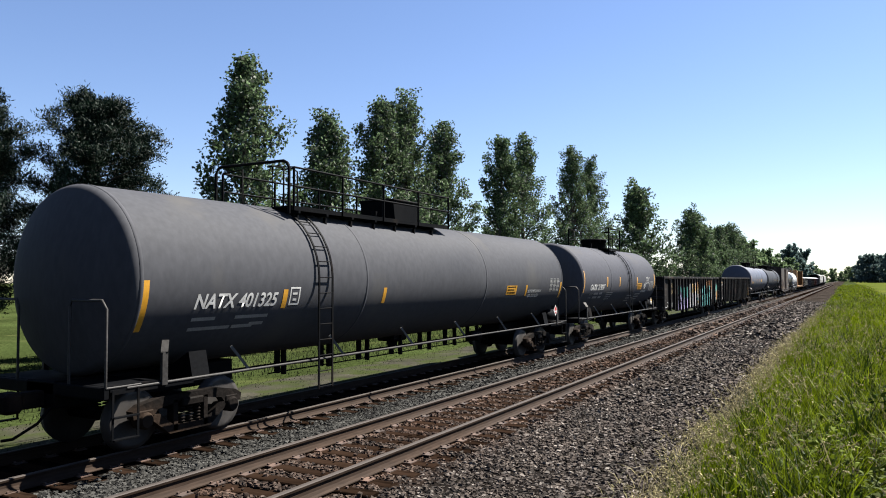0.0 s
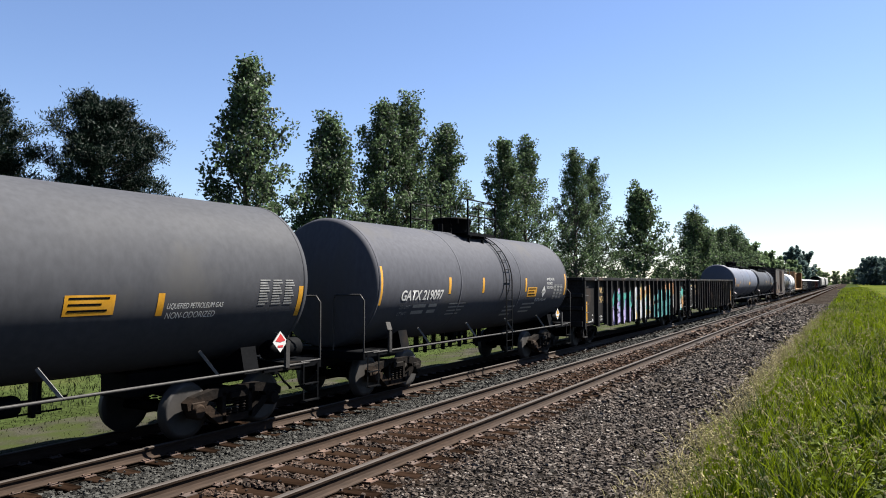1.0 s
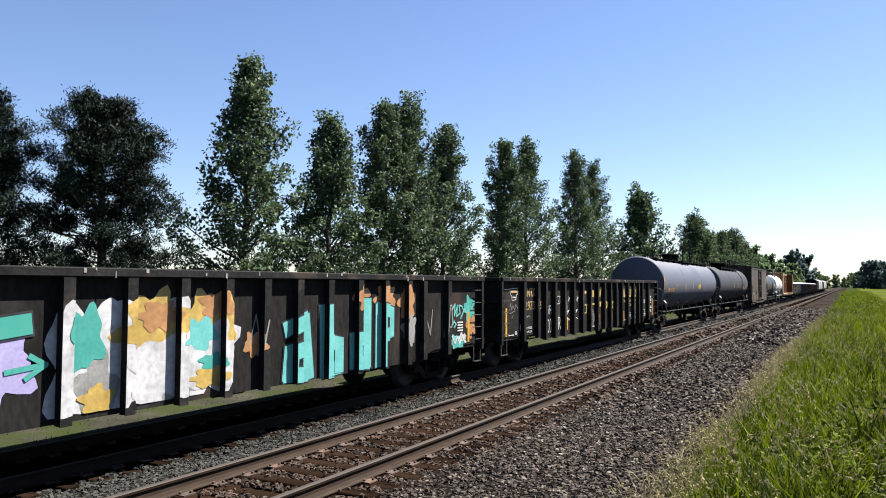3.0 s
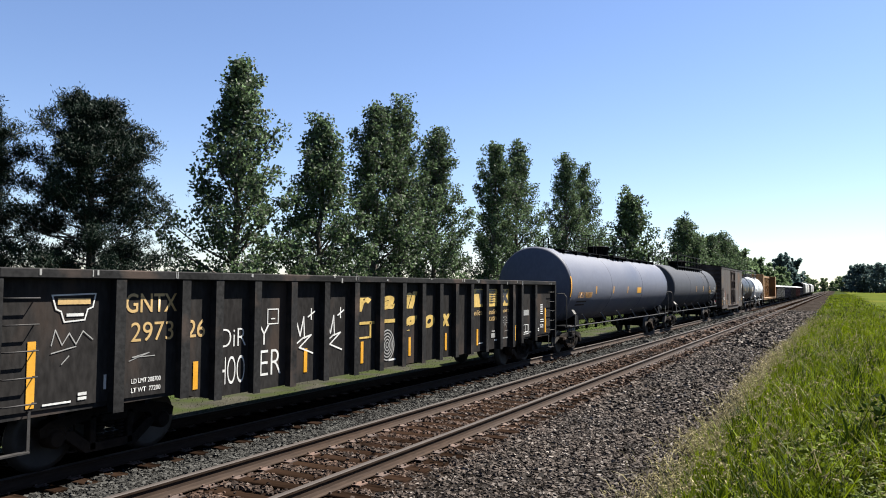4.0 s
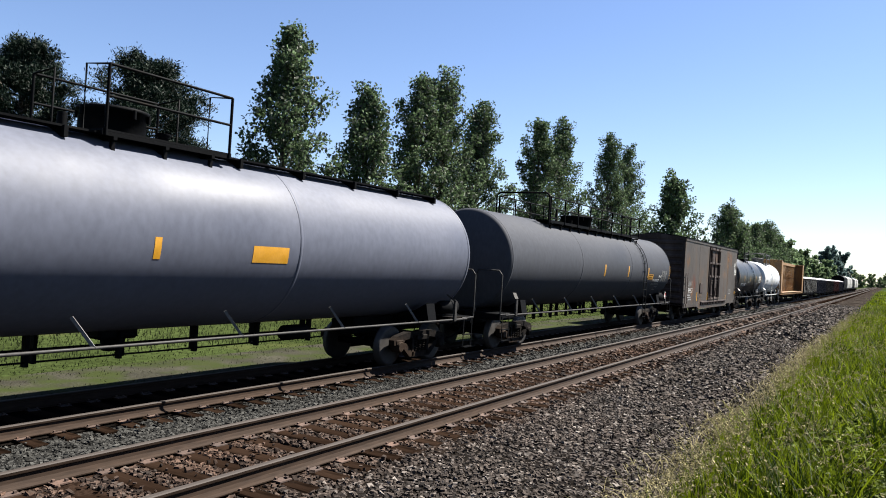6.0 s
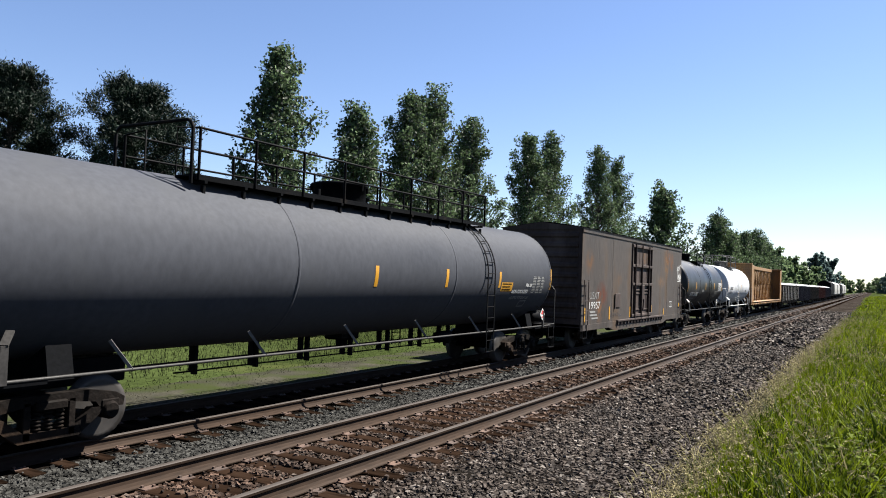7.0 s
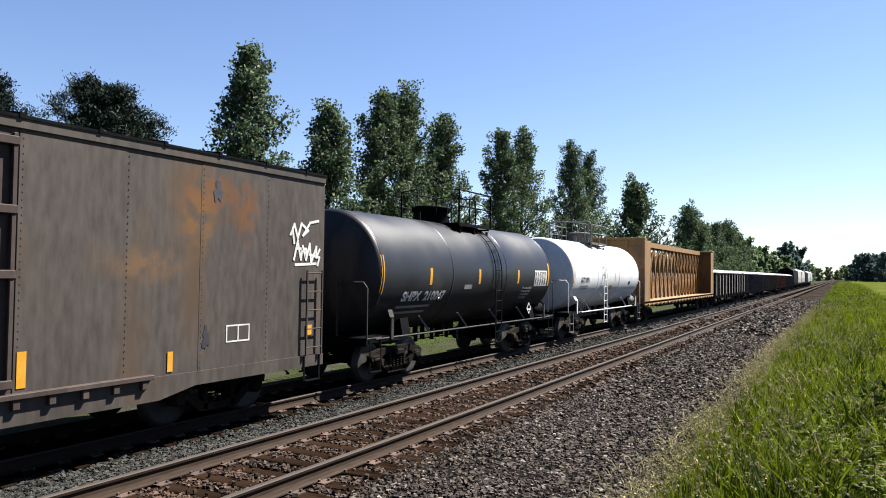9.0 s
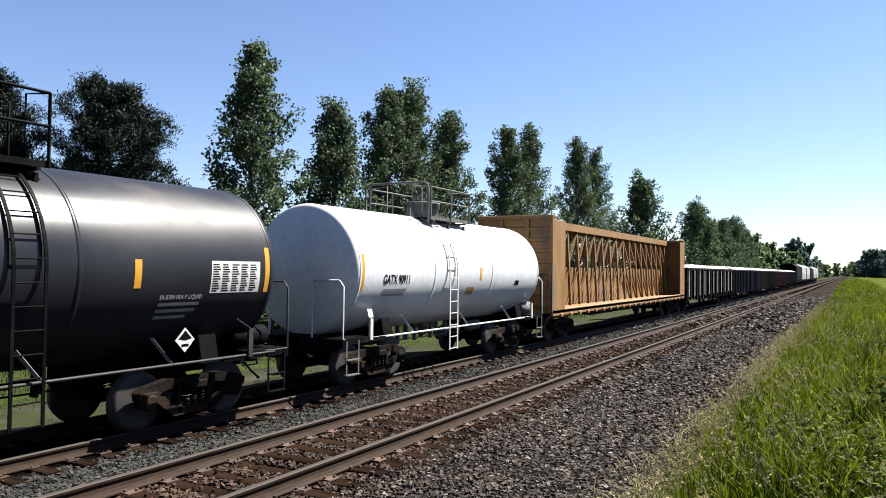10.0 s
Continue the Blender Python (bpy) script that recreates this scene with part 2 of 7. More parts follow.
# ---- mesh tools ----
class Build:
    """Collects boxes, pipes and turned shapes for one mesh."""

    def __init__(self):
        self.v, self.f, self.s, self.k = [], [], [], []

    def add(self, verts, faces, smooth=False, slot=0):
        o = len(self.v)
        self.v.extend([tuple(p) for p in verts])
        self.f.extend([tuple(i + o for i in q) for q in faces])
        self.s.extend([smooth] * len(faces))
        self.k.extend([slot] * len(faces))
        return self

    def box(self, x0, x1, y0, y1, z0, z1, b=0.0, slot=0):
        lo, hi = (min(x0, x1), min(y0, y1), min(z0, z1)), (max(x0, x1), max(y0, y1), max(z0, z1))
        if b <= 0:
            vs = [((lo, hi)[i & 1][0], (lo, hi)[i >> 1 & 1][1], (lo, hi)[i >> 2 & 1][2]) for i in range(8)]
            return self.add(vs, [(0, 2, 3, 1), (4, 5, 7, 6), (0, 1, 5, 4), (2, 6, 7, 3), (0, 4, 6, 2), (1, 3, 7, 5)], False, slot)
        b = min(b, *[(hi[a] - lo[a]) * 0.45 for a in range(3)])
        vs, ix = [], {}
        for i in range(8):
            sg = (i & 1, i >> 1 & 1, i >> 2 & 1)
            for a in range(3):
                ix[(*sg, a)] = len(vs)
                vs.append(tuple((hi[c] - (0 if c == a else b)) if sg[c] else (lo[c] + (0 if c == a else b)) for c in range(3)))
        fs = []
        for a in range(3):
            u, w = (a + 1) % 3, (a + 2) % 3
            for s in (0, 1):
                q = []
                for su, sw in ((0, 0), (1, 0), (1, 1), (0, 1)):
                    g = [0, 0, 0]
                    g[a], g[u], g[w] = s, su, sw
                    q.append(ix[(*g, a)])
                fs.append(tuple(q))
            for su in (0, 1):
                for sw in (0, 1):
                    q = []
                    for s, ax in ((0, u), (1, u), (1, w), (0, w)):
                        g = [0, 0, 0]
                        g[a], g[u], g[w] = s, su, sw
                        q.append(ix[(*g, ax)])
                    fs.append(tuple(q))
        for i in range(8):
            sg = (i & 1, i >> 1 & 1, i >> 2 & 1)
            fs.append(tuple(ix[(*sg, a)] for a in range(3)))
        return self.add(vs, fs, False, slot)

    def pipe(self, pts, r, n=8, slot=0, r1=None):
        """A round bar through the points; r1: its radius at the end."""
        pts = [Vector(p) for p in pts]
        vs, fs = [], []
        for i, p in enumerate(pts):
            d = (pts[min(i + 1, len(pts) - 1)] - pts[max(i - 1, 0)]).normalized()
            u = d.cross(Vector((0, 0, 1)) if abs(d.z) < 0.9 else Vector((1, 0, 0))).normalized()
            w = d.cross(u)
            rr = r if r1 is None else r + (r1 - r) * i / (len(pts) - 1)
            vs += [p + rr * (math.cos(a) * u + math.sin(a) * w) for a in (2 * math.pi * k / n for k in range(n))]
        for i in range(len(pts) - 1):
            fs += [(i * n + k, i * n + (k + 1) % n, (i + 1) * n + (k + 1) % n, (i + 1) * n + k) for k in range(n)]
        self.add(vs, fs, True, slot)
        return self.add([vs[k] for k in range(n)] + [vs[-n + k] for k in range(n)], [tuple(range(n))[::-1], tuple(range(n, 2 * n))], False, slot)

    def bar(self, p, q, w, h, slot=0):
        """A flat or square bar from p to q, w wide and h thick."""
        p, q = Vector(p), Vector(q)
        d = (q - p).normalized()
        u = d.cross(Vector((0, 0, 1)) if abs(d.z) < 0.95 else Vector((1, 0, 0))).normalized()
        k = d.cross(u)
        vs = [e + a * u * w / 2 + c * k * h / 2 for e in (p, q) for a, c in ((-1, -1), (1, -1), (1, 1), (-1, 1))]
        return self.add(vs, [(0, 1, 2, 3), (7, 6, 5, 4), (0, 4, 5, 1), (1, 5, 6, 2), (2, 6, 7, 3), (3, 7, 4, 0)], False, slot)

    def turn(self, profile, centre, axis="y", n=24, slot=0):
        """A turned shape: (along, radius) pairs round an axis through centre."""
        vs, fs = [], []
        for a, r in profile:
            for k in range(n):
                c, s = math.cos(2 * math.pi * k / n) * r, math.sin(2 * math.pi * k / n) * r
                o = {"y": (c, a, s), "x": (a, c, s), "z": (c, s, a)}[axis]
                vs.append((centre[0] + o[0], centre[1] + o[1], centre[2] + o[2]))
        for i in range(len(profile) - 1):
            fs += [(i * n + k, i * n + (k + 1) % n, (i + 1) * n + (k + 1) % n, (i + 1) * n + k) for k in range(n)]
        self.add(vs, fs, True, slot)
        e = (len(profile) - 1) * n
        return self.add([vs[k] for k in range(n)] + [vs[e + k] for k in range(n)], [tuple(range(n))[::-1], tuple(range(n, 2 * n))], False, slot)

    def extrude(self, poly, axis, a0, a1, slot=0):
        """A flat outline (pairs) pushed from a0 to a1 along an axis; the pair fills the other two axes in order."""
        def place(p, a):
            return {"x": (a, *p), "y": (p[0], a, p[1]), "z": (*p, a)}[axis]
        n = len(poly)
        vs = [place(p, a0) for p in poly] + [place(p, a1) for p in poly]
        fs = [tuple(range(n)), tuple(range(2 * n - 1, n - 1, -1))] + [(k, k + n, (k + 1) % n + n, (k + 1) % n) for k in range(n)]
        return self.add(vs, fs, False, slot)

    def mesh(self, name, mats, fix=True):
        me = bpy.data.meshes.new(name)
        me.from_pydata(self.v, [], self.f)
        me.polygons.foreach_set("use_smooth", self.s)
        me.polygons.foreach_set("material_index", self.k)
        for m in mats if isinstance(mats, (list, tuple)) else [mats]:
            me.materials.append(m)
        if fix:
            bm = bmesh.new()
            bm.from_mesh(me)
            bmesh.ops.recalc_face_normals(bm, faces=bm.faces)
            bm.to_mesh(me)
            bm.free()
        me.update()
        return me


def part(name, bm, mats, parent=None, label="", fix=True):
    ob = new(name, bm.mesh(name, mats, fix) if isinstance(bm, Build) else bm)
    if parent:
        ob.parent = parent
    return tagged(ob, label)


def soup(name, verts, faces, mats, slots=None, smooth=False):
    """One mesh from numpy arrays of corners and faces."""
    me = bpy.data.meshes.new(name)
    verts, faces = np.asarray(verts, np.float32), np.asarray(faces, np.int32)
    me.vertices.add(len(verts))
    me.vertices.foreach_set("co", verts.ravel())
    n, k = faces.shape
    me.loops.add(n * k)
    me.loops.foreach_set("vertex_index", faces.ravel())
    me.polygons.add(n)
    me.polygons.foreach_set("loop_start", np.arange(0, n * k, k, dtype=np.int32))
    for m in mats if isinstance(mats, (list, tuple)) else [mats]:
        me.materials.append(m)
    if slots is not None:
        me.polygons.foreach_set("material_index", np.asarray(slots, np.int32))
    me.polygons.foreach_set("use_smooth", np.full(n, smooth))
    me.update(calc_edges=True)
    me.validate()
    return me


def lettering(text, size, parent, mat, place, shear=0.0, spread=1.0, name="lettering", wrap=None, label="", bold=0.0, squeeze=1.0):
    """Words on a side that faces +x. place: (x, y, z) of the lower left corner; reading runs along +y.
    wrap: (radius, centre height): bent round a tank."""
    cu = bpy.data.curves.new(name, "FONT")
    cu.body, cu.size, cu.shear, cu.space_character, cu.offset = text, size, shear, spread, bold
    tmp = new(name + "_curve", cu)
    bpy.context.view_layer.update()
    me = bpy.data.meshes.new_from_object(tmp)
    bpy.data.objects.remove(tmp)
    bpy.data.curves.remove(cu)
    x, y, z = place
    for p in me.vertices:
        u, w = p.co.x * squeeze, p.co.y
        if wrap:
            r, zc = wrap
            a = math.asin(max(-1, min(1, (z - zc) / r))) + w / r
            p.co = ((r + x) * math.cos(a), y + u, zc + (r + x) * math.sin(a))
        else:
            p.co = (x, y + u, z + w)
    me.materials.clear()
    me.materials.append(mat)
    ob = new(name, me)
    ob.parent = parent
    return tagged(ob, label)


def patch(bm, r, zc, y0, y1, z0, z1, off=0.003, n=6):
    """A thin decal bent round a tank between two heights."""
    a0, a1 = math.asin((z0 - zc) / r), math.asin((z1 - zc) / r)
    vs = []
    for i in range(n + 1):
        a = a0 + (a1 - a0) * i / n
        for y in (y0, y1):
            vs.append(((r + off) * math.cos(a), y, zc + (r + off) * math.sin(a)))
    return bm.add(vs, [(2 * i, 2 * i + 1, 2 * i + 3, 2 * i + 2) for i in range(n)], True)


# ---- ground ----
def strip(name, profile, y0, y1, steps, mat, label, rough=0.0):
    ys = np.linspace(0, 1, steps) ** 2 * (y1 - y0) + y0
    xs = np.array([p[0] for p in profile])
    zs = np.array([p[1] for p in profile])
    X, Y = np.meshgrid(xs, ys)
    Z = np.tile(zs, (len(ys), 1))
    if rough:
        Z = Z + RNG.normal(0, rough, Z.shape)
    n, k = len(xs), len(ys)
    i = np.arange((k - 1) * n).reshape(k - 1, n)[:, :-1].ravel()
    ob = new(name, soup(name, np.stack([X.ravel(), Y.ravel(), Z.ravel()], 1), np.stack([i, i + 1, i + n + 1, i + n], 1), mat, smooth=True))
    return tagged(ob, label, name.replace("_", " "), kind="structure")


GROUND = [(-1500, -1.0), (-300, -1.0), (-60, -0.95), (-30, -0.85), (-18, -0.78), (-14.6, -0.74), (-12.6, -0.72), (-11, -0.68), (-6, -0.55), (-2.6, -0.42), (-1.9, -0.33),
          (-1.2, -0.22), (0, -0.14), (2, -0.06), (6, 0.0), (30, 0.0), (300, 0.0), (1500, 0.0)]
strip("ground", GROUND, -300, 2500, 90, M_SOIL, "grassy ground reaching to the flat horizon")
BED = [(-12.9, -0.712), (-12.0, -0.57), (-11.5, -0.505), (-10.9, -0.50), (-10.0, -0.50), (-9.2, -0.505), (-8.7, -0.48), (-8.2, -0.36), (-7.6, -0.225), (-7.2, -0.205), (-6.6, -0.205), (-6.15, -0.205),
       (-5.7, -0.205), (-5.1, -0.205), (-4.6, -0.22), (-4.1, -0.25), (-3.4, -0.275), (-2.7, -0.29), (-2.1, -0.32), (-1.6, -0.36)]
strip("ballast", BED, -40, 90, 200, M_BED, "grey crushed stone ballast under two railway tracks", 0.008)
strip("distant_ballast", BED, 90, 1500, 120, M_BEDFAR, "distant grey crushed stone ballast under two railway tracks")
strip("gravel_verge", [(-15.8, -0.765), (-14.8, -0.725), (-13.6, -0.70), (-12.4, -0.69)], -40, 900, 120, M_GRIT, "gravelly verge with weeds beside the track")


def bed_height(x):
    return np.interp(x, [p[0] for p in BED], [p[1] for p in BED])


def ground_height(x):
    return np.interp(x, [p[0] for p in GROUND], [p[1] for p in GROUND])


# ---- tracks ----
RAIL = [(-0.07, -0.18), (0.07, -0.18), (0.07, -0.168), (0.040, -0.150), (0.020, -0.115), (0.013, -0.075), (0.014, -0.05), (0.032, -0.038), (0.036, -0.01), (0.026, 0.0), (-0.026, 0.0), (-0.036, -0.01), (-0.032, -0.038), (-0.014, -0.05), (-0.013, -0.075), (-0.020, -0.115), (-0.040, -0.150), (-0.07, -0.168)]


def rail_mesh():
    b = Build()
    n = len(RAIL)
    ys = [-40, 0, 20, 60, 150, 400, 1500]
    vs = [(x, y, z) for y in ys for x, z in RAIL]
    for i in range(len(ys) - 1):
        for k in range(n):
            top = k in (8, 9, 10)
            b.f.append((i * n + k, i * n + (k + 1) % n, (i + 1) * n + (k + 1) % n, (i + 1) * n + k))
            b.s.append(False)
            b.k.append(1 if top else 0)
    b.v = vs
    return b.mesh("rail", [M_RUST, M_SHINY])


def tie_mesh():
    b = Build()
    b.box(-1.3, 1.3, -0.112, 0.112, -0.36, -0.185, 0.012)
    return b.mesh("tie", M_TIE)


def track(xc, zc, label, phase):
    t = tagged(new("railway_track"), label, "railway track", kind="structure")
    t.matrix_basis = pose(xc, 0, zc)
    for s in (-1, 1):
        r = part("rail", RAILMESH, None, t)
        r.matrix_basis = pose(s * GAUGE / 2, 0, 0)
    for i in range(-24, 240):
        o = part("tie", TIEMESH, None, t)
        o.matrix_basis = pose(RNG.normal(0, 0.02), 0.6 + phase + i * 0.505 + RNG.normal(0, 0.012), RNG.normal(0, 0.006) - 0.005, 0, RNG.normal(0, 0.25), RNG.normal(0, 0.6))
    far = Build()
    for i in range(240, 760):
        y = 0.6 + phase + i * 0.505
        far.box(-1.3, 1.3, y - 0.11, y + 0.11, -0.36, -0.19)
    tagged(part("far_ties", far, M_TIE, t, "distant dark wooden ties", fix=False), kind="stuff")
    plates = Build()
    for i in range(-24, 260):
        y = 0.6 + phase + i * 0.505
        for s in (-1, 1):
            x = s * GAUGE / 2
            plates.box(x - 0.19, x + 0.19, y - 0.09, y + 0.09, -0.187, -0.172)
            for dx, dy in ((-0.09, 0.05), (0.09, -0.05), (-0.15, -0.05), (0.15, 0.05)):
                plates.box(x + dx - 0.014, x + dx + 0.014, y + dy - 0.014, y + dy + 0.014, -0.175, -0.148)
    tagged(part("tie_plates_and_spikes", plates, M_PLATE, t, "rusty tie plates with spikes", fix=False), kind="stuff")


RAILMESH, TIEMESH = rail_mesh(), tie_mesh()


# ---- rolling stock ----
def wheelset_mesh():
    b = Build()
    b.pipe([(-1.0, 0, 0), (1.0, 0, 0)], 0.075, 10)
    for s in (-1, 1):
        x = s * 0.745
        b.turn([(x - s * 0.05, 0.20), (x - s * 0.03, 0.21), (x, 0.34), (x + s * 0.03, 0.36), (x + s * 0.065, 0.40)], (0, 0, 0), "x", 24)
        b.turn([(x - s * 0.07, 0.36), (x - s * 0.07, 0.485), (x - s * 0.045, 0.487), (x - s * 0.035, 0.458), (x + s * 0.068, 0.452), (x + s * 0.068, 0.38)], (0, 0, 0), "x", 28, 1)
        for k in range(3):
            a = 2 * math.pi * k / 3
            b.box(s * 1.0, s * 1.03, 0.05 * math.cos(a) - 0.015, 0.05 * math.cos(a) + 0.015, 0.05 * math.sin(a) - 0.015, 0.05 * math.sin(a) + 0.015)
    return b.mesh("wheelset", [M_WHEEL, M_TREAD])


def truck_mesh():
    """Cast side frames with spring nests and a bolster; origin on the rail top, under the middle."""
    b = Build()
    for s in (-1, 1):
        x = s * 1.0
        w = 0.075
        top = [(-1.10, 0.50), (-1.12, 0.62), (-0.98, 0.70), (-0.55, 0.78), (0.55, 0.78), (0.98, 0.70), (1.12, 0.62), (1.10, 0.50), (0.74, 0.50), (0.66, 0.60), (0.36, 0.64), (0.30, 0.66),
               (-0.30, 0.66), (-0.36, 0.64), (-0.66, 0.60), (-0.74, 0.50)]
        b.extrude(top, "x", x - w, x + w)
        low = [(-0.86, 0.52), (-0.62, 0.52), (-0.34, 0.30), (0.34, 0.30), (0.62, 0.52), (0.86, 0.52), (0.42, 0.18), (-0.42, 0.18)]
        b.extrude(low, "x", x - w, x + w)
        for y in (-0.31, 0.31):
            b.box(x - w, x + w, y - 0.05, y + 0.05, 0.2, 0.70, 0.01)
        for y in (-0.16, 0.0, 0.16):
            for k in range(5):
                z = 0.32 + k * 0.052
                b.turn([(z, 0.05), (z + 0.014, 0.066), (z + 0.028, 0.05)], (x + s * 0.02, y, 0), "z", 10)
        b.box(x - 0.16, x + 0.13, -0.22, 0.22, 0.575, 0.70, 0.02)
        for y in (-0.889, 0.889):
            b.turn([(x - 0.1, 0.13), (x + s * 0.10, 0.13), (x + s * 0.135, 0.10)] if s > 0 else [(x + 0.1, 0.13), (x - 0.10, 0.13), (x - 0.135, 0.10)], (0, y, 0.457), "x", 14)
            b.box(x - 0.09, x + 0.09, y - 0.15, y + 0.15, 0.50, 0.62, 0.02)
    b.box(-1.0, 1.0, -0.19, 0.19, 0.50, 0.74, 0.03)
    b.turn([(0.72, 0.30), (0.86, 0.26)], (0, 0, 0), "z", 16)
    for y in (-0.45, 0.45):
        b.bar((-0.75, y, 0.42), (0.75, y, 0.42), 0.08, 0.12)
        for s in (-1, 1):
            b.box(s * 0.745 - 0.04, s * 0.745 + 0.04, y - 0.06, y + 0.06, 0.30, 0.56, 0.01)
    return b.mesh("truck", M_TRUCK)


WHEELSET, TRUCK = wheelset_mesh(), truck_mesh()
ROLLING, SPINNING = [], []


def new_car(name, s0, label, category, group="cars of the freight train"):
    car = tagged(new(name), label, category, group)
    car.matrix_basis = pose(XT, s0, ZT)
    ROLLING.append((car, s0))
    return car


def running_gear(car, half, truck_at, spin=True):
    for s in (-1, 1):
        t = part("truck", TRUCK, None, car, "dusty cast steel truck")
        t.matrix_basis = pose(0, s * truck_at, 0)
        for y in (-0.889, 0.889):
            w = part("wheelset", WHEELSET, None, t)
            w.matrix_basis = pose(0, y, 0.457)
            if spin:
                SPINNING.append((w, y))
        c = Build()
        y = s * half
        c.box(-0.11, 0.11, y - s * 0.75, y - s * 0.28, 0.74, 0.98, 0.02)
        c.box(-0.16, 0.16, y - s * 0.30, y - s * 0.03, 0.70, 1.00, 0.05)
        c.box(-0.16, -0.06, y - s * 0.06, y + s * 0.05, 0.72, 0.98, 0.03)
        part("coupler", c, M_TRUCK, car)
        h = Build()
        h.pipe([(0.30, y - s * 0.6, 0.75), (0.30, y - s * 0.4, 0.55), (0.22, y - s * 0.1, 0.38), (0.1, y - s * 0.01, 0.36)], 0.022, 8)
        part("air_hose", h, M_BLACK, car)


def grab(b, x, y, z0, z1, r=0.013, off=0.07, axis="z", n=6):
    """A bent grab iron standing off a wall that faces +x (off > 0) or -x."""
    if axis == "z":
        b.pipe([(x, y, z0), (x + off, y, z0), (x + off, y, z1), (x, y, z1)], r, n)
    else:
        b.pipe([(x, y, z0), (x + off, y, z0), (x + off, z1, z0), (x, z1, z0)], r, n)


def boxed_words(text, box, parent, mat, x, shear=0.0, bold=0.0, label="", name="lettering"):
    """Words fitted into (y0, y1, z0, z1) on a side that faces +x."""
    ob = lettering(text, 1.0, parent, mat, (0, 0, 0), shear=shear, bold=bold, label=label, name=name)
    co = [p.co.copy() for p in ob.data.vertices]
    a0, a1, c0, c1 = min(p.y for p in co), max(p.y for p in co), min(p.z for p in co), max(p.z for p in co)
    for p in ob.data.vertices:
        p.co = (x, box[0] + (p.co.y - a0) / (a1 - a0) * (box[1] - box[0]), box[2] + (p.co.z - c0) / (c1 - c0) * (box[3] - box[2]))
    return ob


def plates(name, rects, mat, parent, x, label=""):
    """Thin painted marks on a side that faces +x: (y0, y1, z0, z1) each."""
    for y0, y1, z0, z1 in rects:
        b = Build()
        b.box(x, x + 0.004, y0, y1, z0, z1)
        part(name, b, mat, parent, label)


def clipped(poly, y0, y1):
    """The part of a flat convex outline of (y, z) pairs between y0 and y1."""
    for keep, at in ((1, y0), (-1, y1)):
        out = []
        for (ya, za), (yb, zb) in zip(poly, poly[1:] + poly[:1]):
            a, d = keep * (ya - at), keep * (yb - at)
            if a >= 0:
                out.append((ya, za))
            if a * d < 0:
                out.append((at, za + (zb - za) * a / (a - d)))
        poly = out
        if len(poly) < 3:
            return []
    return poly


def sprayed(name, polys, mat, parent, x, posts, label=""):
    """Flat paint on a side sheet and, where posts stand before it, on their faces."""
    b = Build()
    for k, poly in enumerate(polys):
        lift = x + 0.0007 * (k % 8)
        b.add([(lift, *q) for q in poly], [tuple(range(len(poly)))])
        for y in posts:
            cut = clipped(poly, y - 0.083, y + 0.083)
            if cut:
                b.add([(lift + 0.1225, *q) for q in cut], [tuple(range(len(cut)))])
    return part(name, b, mat, parent, label)


def stroke(name, lines, mat, parent, x, w=0.035, label="", cap=0.4, posts=()):
    """One painted scrawl: bands of width w through (y, z) points."""
    polys = []
    for pts in lines:
        for (ya, za), (yb, zb) in zip(pts, pts[1:]):
            d = Vector((yb - ya, zb - za))
            d.normalize()
            n = Vector((-d.y, d.x)) * w / 2
            e = d * w * cap
            polys.append([(ya - e.x + n.x, za - e.y + n.y), (ya - e.x - n.x, za - e.y - n.y), (yb + e.x - n.x, zb + e.y - n.y), (yb + e.x + n.x, zb + e.y + n.y)])
    return sprayed(name, polys, mat, parent, x, posts, label)


def blob(name, y, z, ry, rz, mat, parent, x, seed, lobes=5, depth=0.3, posts=()):
    """A lobed patch of spray paint."""
    n = 40
    rng = np.random.default_rng(seed)
    ph = rng.uniform(0, 6.28, 3)
    rim = []
    for i in range(n):
        a = 2 * math.pi * i / n
        k = 1 + depth * (0.6 * math.sin(lobes * a + ph[0]) + 0.4 * math.sin((lobes + 3) * a + ph[1]))
        rim.append((y + ry * k * math.cos(a), max(0.8, z + rz * k * math.sin(a))))
    b = Build()
    b.add([(x, y, z)] + [(x, *q) for q in rim], [(0, i + 1, (i + 1) % n + 1) for i in range(n)])
    for p in posts:
        for i in range(n):
            cut = clipped([(y, z), rim[i], rim[(i + 1) % n]], p - 0.083, p + 0.083)
            if cut:
                b.add([(x + 0.1225, *q) for q in cut], [tuple(range(len(cut)))])
    return part(name, b, mat, parent)


